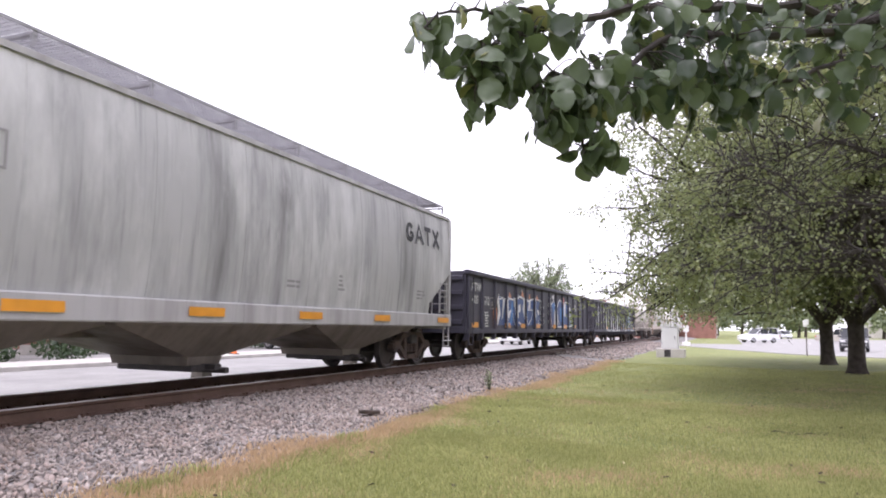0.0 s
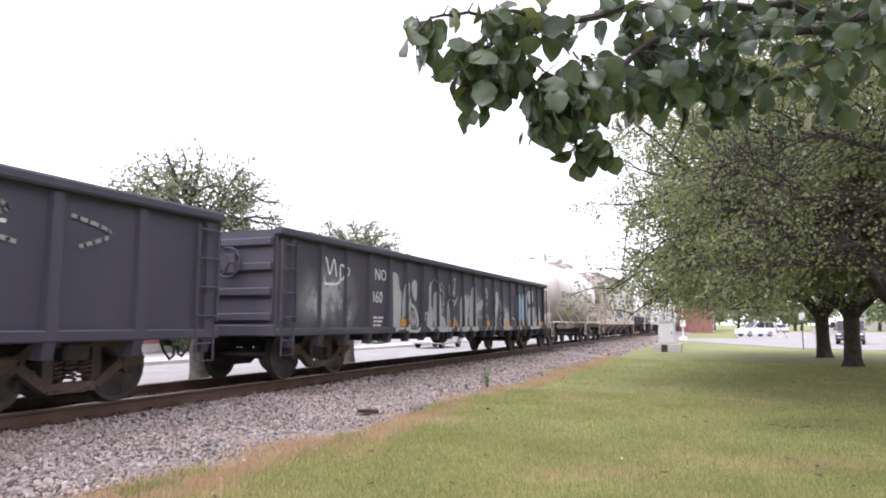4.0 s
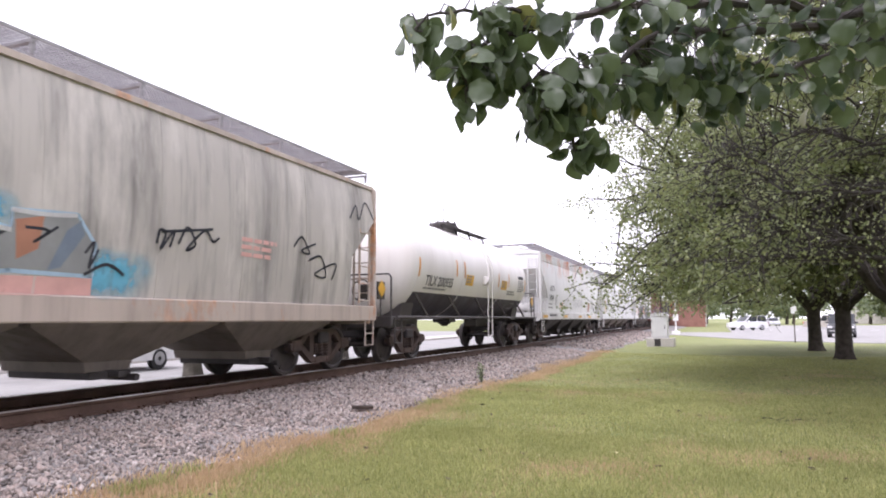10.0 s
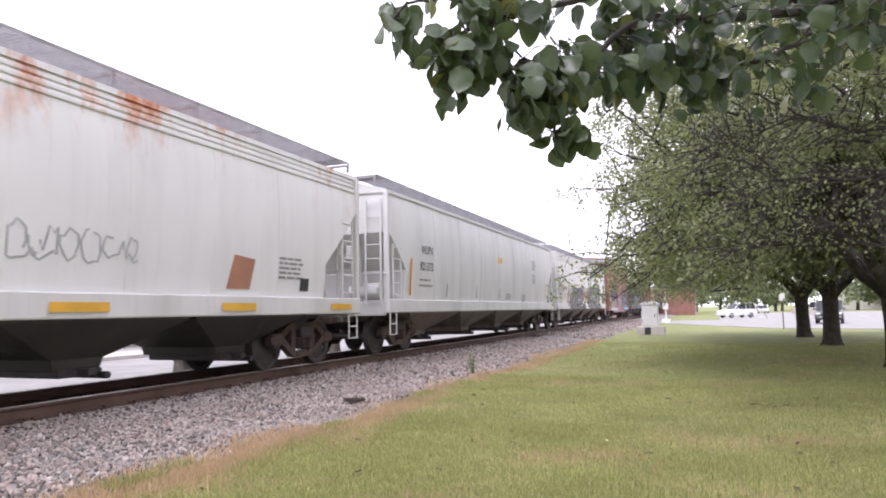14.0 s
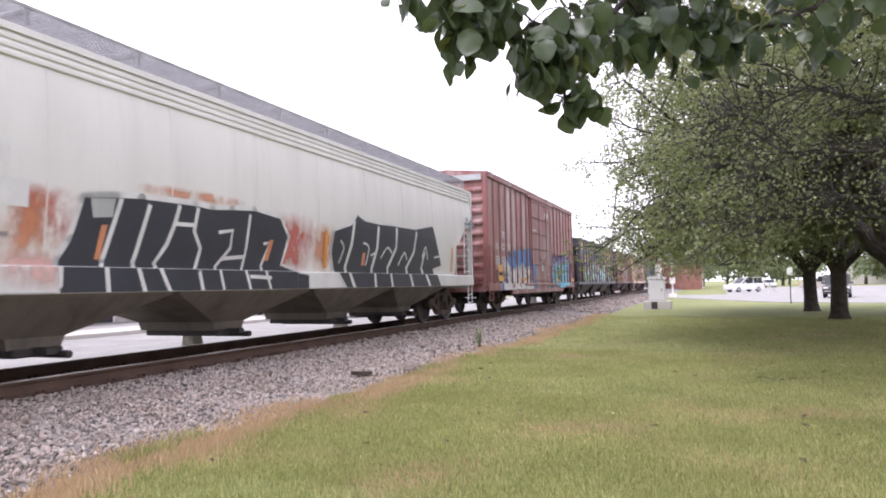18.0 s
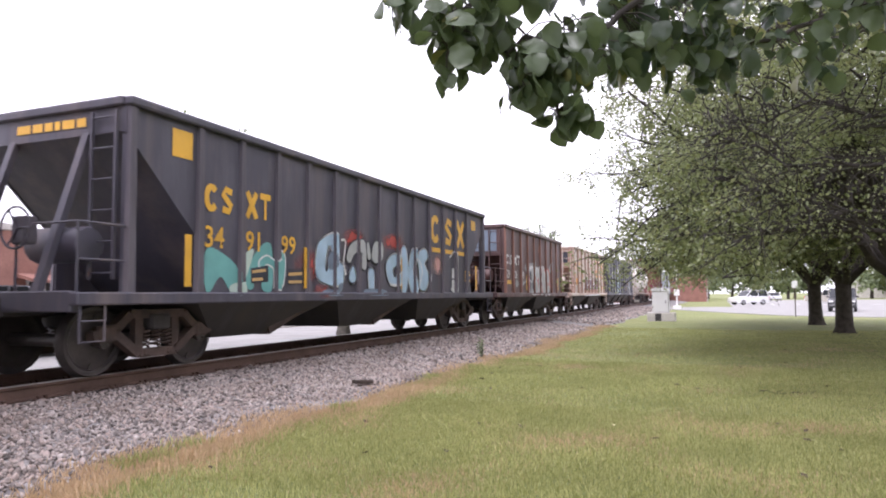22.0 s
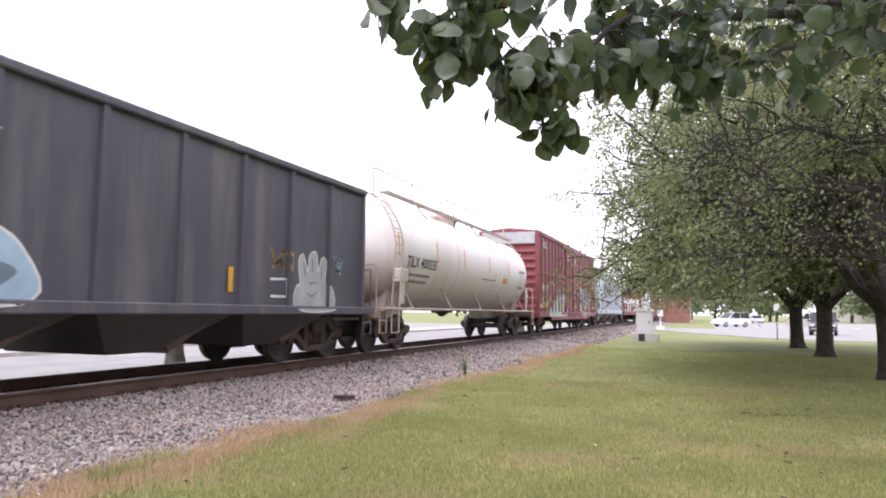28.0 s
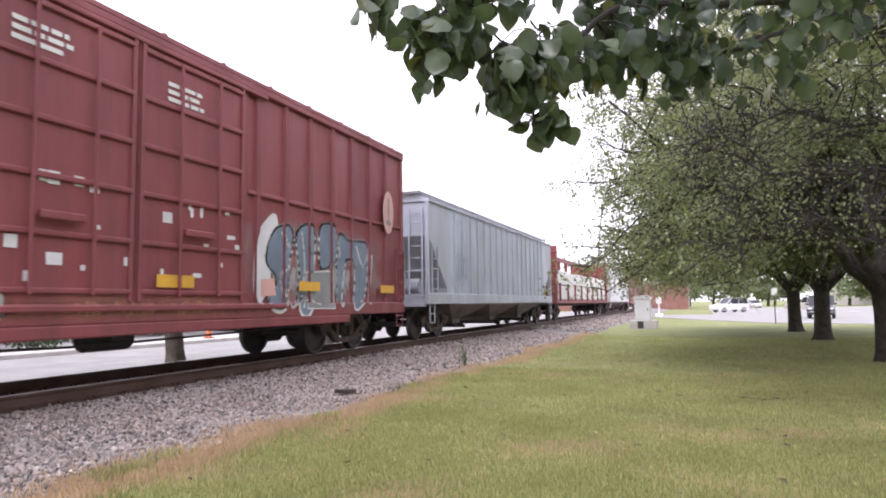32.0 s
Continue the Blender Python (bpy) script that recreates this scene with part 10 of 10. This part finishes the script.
# ---- buildings and street things behind the train ----
def shop(name, label, x0, x1, y0, y1, height, wall, windows, door_at=None, awning=None, face=1, trim="white"):
    b = thing(name, label, "building", "buildings")
    part("wall", Geo().box(x0, x1, y0, y1, -0.1, height), wall, b)
    part("parapet", Geo().box(x0 - 0.08, x1 + 0.08, y0 - 0.08, y1 + 0.08, height, height + 0.22, 0.03), M["concrete"], b)
    part("roof", Geo().box(x0 + 0.1, x1 - 0.1, y0 + 0.1, y1 - 0.1, height + 0.225, height + 0.26), M["gravel_bed"], b)
    part("base_course", Geo().box(x1, x1 + 0.04, y0, y1, -0.05, 0.45), M["concrete"], b)
    n = windows
    for k in range(n):
        c = y0 + (y1 - y0) * (k + 0.5) / n
        if door_at == k:
            d = part("door", Geo().box(x1 + 0.002, x1 + 0.06, c - 0.5, c + 0.5, 0.05, 2.1, 0.01), M["glass"], b)
            part("door_frame", Geo().box(x1 + 0.004, x1 + 0.08, c - 0.6, c - 0.5, 0.05, 2.2).box(x1 + 0.004, x1 + 0.08, c + 0.5, c + 0.6, 0.05, 2.2).box(x1 + 0.004, x1 + 0.08, c - 0.6, c + 0.6, 2.1, 2.2), M[trim], d)
            continue
        w = part("window", Geo().box(x1 + 0.002, x1 + 0.03, c - 0.75, c + 0.75, 0.8, 2.2), M["glass"], b)
        fr = Geo().box(x1 + 0.004, x1 + 0.07, c - 0.85, c + 0.85, 2.2, 2.32).box(x1 + 0.004, x1 + 0.10, c - 0.9, c + 0.9, 0.70, 0.80)
        for y in (-0.80, 0.0, 0.80):
            fr.box(x1 + 0.004, x1 + 0.06, c + y - 0.045, c + y + 0.045, 0.8, 2.2)
        part("window_frame", fr, M[trim], w)
    if awning:
        part("awning", Geo().loft([[(x1, y, 2.55), (x1 + 1.3, y, 2.25), (x1 + 1.3, y, 2.13), (x1, y, 2.40)] for y in (y0 + 0.3, y1 - 0.3)]), M[awning], b)
    return b


shop("brick_shop", "low red brick shop with white-framed windows", -34, -23.2, 2, 17, 3.9, M["brick"], 5, 2)
shop("brick_shop", "low red brick shop with a brick-red awning", -38, -27.0, 19.5, 33, 3.7, M["brick"], 4, 1, "brick")
shop("brick_shop", "low brick shop with white trim", -40, -30.2, 36, 52, 4.0, M["brick"], 5, 3)
shop("white_store", "white painted store behind the street", -42, -30.4, 54, 66, 4.2, M["white"], 4, 1)
shop("far_brick_building", "red brick building beyond the crossing", -30, -13, 118, 140, 6.2, M["brick"], 4)
shop("far_tan_building", "low brick building beyond the crossing", -9, -1.5, 128, 150, 4.6, M["brick"], 3)
shop("far_store", "long grey store across the car park", 30, 80, 190, 205, 5.0, M["concrete"], 8)


def build_street_things():
    r = random.Random(12)
    for k, (x, y) in enumerate(((-19.9, 24.5),)):
        c = thing("traffic_cone", "orange traffic cone on the pavement", "traffic cone", "traffic cones", at=pose(x, y, 0.13))
        part("cone", Geo().cyl((0, 0, 0.03), "z", [0.14, 0.035, 0.03], [0, 0.66, 0.68], 14), M["cone"], c, smooth=True)
        part("collar", Geo().cyl((0, 0, 0.30), "z", [0.105, 0.078], [0, 0.15], 14), M["white"], c)
        part("foot", Geo().box(-0.18, 0.18, -0.18, 0.18, 0, 0.035, 0.01), M["tyre"], c)
    for x, y, s in ((-22.3, 9.3, 0.7), (-22.2, 12.6, 0.8), (-22.4, 18.3, 1.0), (-26.0, 34.5, 1.0), (-22.3, 43, 0.9), (-25.9, 21.5, 0.8), (-22.3, 5.0, 0.8), (-22.3, 15.2, 0.7), (-25.9, 28.5, 0.9)):
        b = thing("shrub", "clipped green shrub beside the shop wall", "shrub", "shrubs", at=pose(x, y, 0.02))
        pts = []
        for k in range(700):
            d = Vector((r.gauss(0, 1), r.gauss(0, 1), r.gauss(0, 1))).normalized() * s * r.uniform(0.7, 1.05)
            pts.append((d.x, d.y * 1.3, 0.62 * s + d.z * 0.65))
        scatter_leaves([p for p in pts if p[2] > 0], 0.14, "shrub_leaves", M["shrub"], b, "dense leaves")
        part("stems", Geo().tube([(0, 0, 0), (0.05, 0, 0.5 * s)], [0.05, 0.03], 6).tube([(0, 0, 0.1), (-0.15, 0.2, 0.6 * s)], [0.03, 0.02], 5), M["twig"], b)
    for k, (x, y) in enumerate(((-21.0, 11.2),)):
        b = thing("bench", "dark metal street bench on the pavement", "bench", "benches", at=pose(x, y, 0.13, 0, 0, 90))
        for s in (-0.7, 0.7):
            part("bench_leg", Geo().tube([(s, -0.2, 0), (s, -0.2, 0.43), (s, 0.22, 0.43), (s, 0.22, 0)], 0.03, 6).tube([(s, 0.22, 0.43), (s, 0.30, 0.85)], 0.03, 6), M["steel"], b)
        for q in range(4):
            part("seat_slat", Geo().box(-0.8, 0.8, -0.22 + 0.11 * q, -0.13 + 0.11 * q, 0.45, 0.48, 0.008), M["steel"], b)
        for q in range(3):
            part("back_slat", Geo().box(-0.8, 0.8, 0.25 + 0.02 * q, 0.28 + 0.02 * q, 0.55 + 0.11 * q, 0.63 + 0.11 * q, 0.008), M["steel"], b)
    # a metal post at the edge of the car park
    p = thing("sign_post", "thin grey sign post beside the lawn", "sign post", at=pose(4.5, 46.8, 0))
    part("post", Geo().box(-0.03, 0.03, -0.02, 0.02, -0.1, 2.2, 0.005), M["cast"], p)
    part("sign_plate", Geo().box(-0.16, 0.16, -0.03, -0.022, 1.75, 2.2, 0.003), M["cabinet"], p)
    for x, y in ((14, 118), (32, 112), (-6, 96)):
        q = thing("lamp_post", "tall grey lamp post at the car park", "lamp post", "lamp posts", at=pose(x, y, 0))
        part("pole", Geo().cyl((0, 0, 0), "z", [0.14, 0.09, 0.06], [0, 0.5, 8.0], 10), M["cast"], q, smooth=True)
        part("lamp_head", Geo().box(-0.9, 0.1, -0.15, 0.15, 7.95, 8.12, 0.04), M["cabinet"], q)


build_street_things()


def far_woods():
    """Distant trees that close the view all round."""
    r = random.Random(77)
    pts, trunks = [], Geo()

    def clump(x, y, w, h):
        trunks.tube([(x, y, 0), (x + 0.3, y, h * 0.55)], [0.4, 0.2], 6)
        lobes = [(x + r.gauss(0, w * 0.35), y + r.gauss(0, w * 0.35), h * r.uniform(0.4, 0.85), w * r.uniform(0.25, 0.5)) for _ in range(9)]
        for a, b, c, s in lobes:
            for k in range(90):
                d = Vector((r.gauss(0, 1), r.gauss(0, 1), r.gauss(0, 1))).normalized() * s * r.uniform(0.75, 1.05)
                pts.append((a + d.x, b + d.y, max(1.0, c + d.z * 0.8)))
    for k in range(34):
        clump(-75 + 5.6 * k + r.uniform(-2, 2), r.uniform(172, 200) + (0 if k > 8 else 30), r.uniform(5, 8), r.uniform(6, 9.5))
    for k in range(12):
        clump(46 + r.uniform(-4, 10), 8 + 12 * k, r.uniform(5, 7), r.uniform(8, 12))
    for k in range(14):
        clump(-58 + r.uniform(-5, 3), -20 + 9 * k, r.uniform(4, 6), r.uniform(4.2, 5.2))
    for k in range(10):
        clump(-50 + 11 * k, -40 + r.uniform(-5, 5), r.uniform(5, 7), r.uniform(8, 11))
    tagged(new("far_woods", many(LEAF_V, LEAF_F, (turns(len(pts)) * 0.9, np.array(pts)), "far_woods", M["leaf_far"])), "distant green trees beyond the car park", "woods", kind="stuff")
    tagged(part("far_trunks", trunks, M["bark"]), "distant tree trunks", "woods", kind="stuff")


far_woods()


# ---- what moves ----
def travelled(t):
    """How far the train has come since 16 s."""
    u = (t - 16) / 16
    return 130.563 * u + 2.728 * u ** 2 - 1.2805 * u ** 3 + 1.0274 * u ** 4


def motions():
    far = [2.0 * k for k in range(17)]
    for car, mid in CARS:
        walk(car, [(t, pose(TRACK_X, mid - travelled(t), RAIL_Z)) for t in far])
    for car, y, at, speed in ROAD_CARS:
        walk(car, [(t, pose(-16.6, y - speed * (t - at), 0.02)) for t in (0.0, 32.0)])
    spin = [k / 15 for k in range(481)]
    turns_at = [(t, math.degrees(travelled(t) / 0.457)) for t in spin]
    for wheels, a in WHEELSETS:
        walk(wheels, [(t, pose(0, a, 0.457, d)) for t, d in turns_at])


motions()
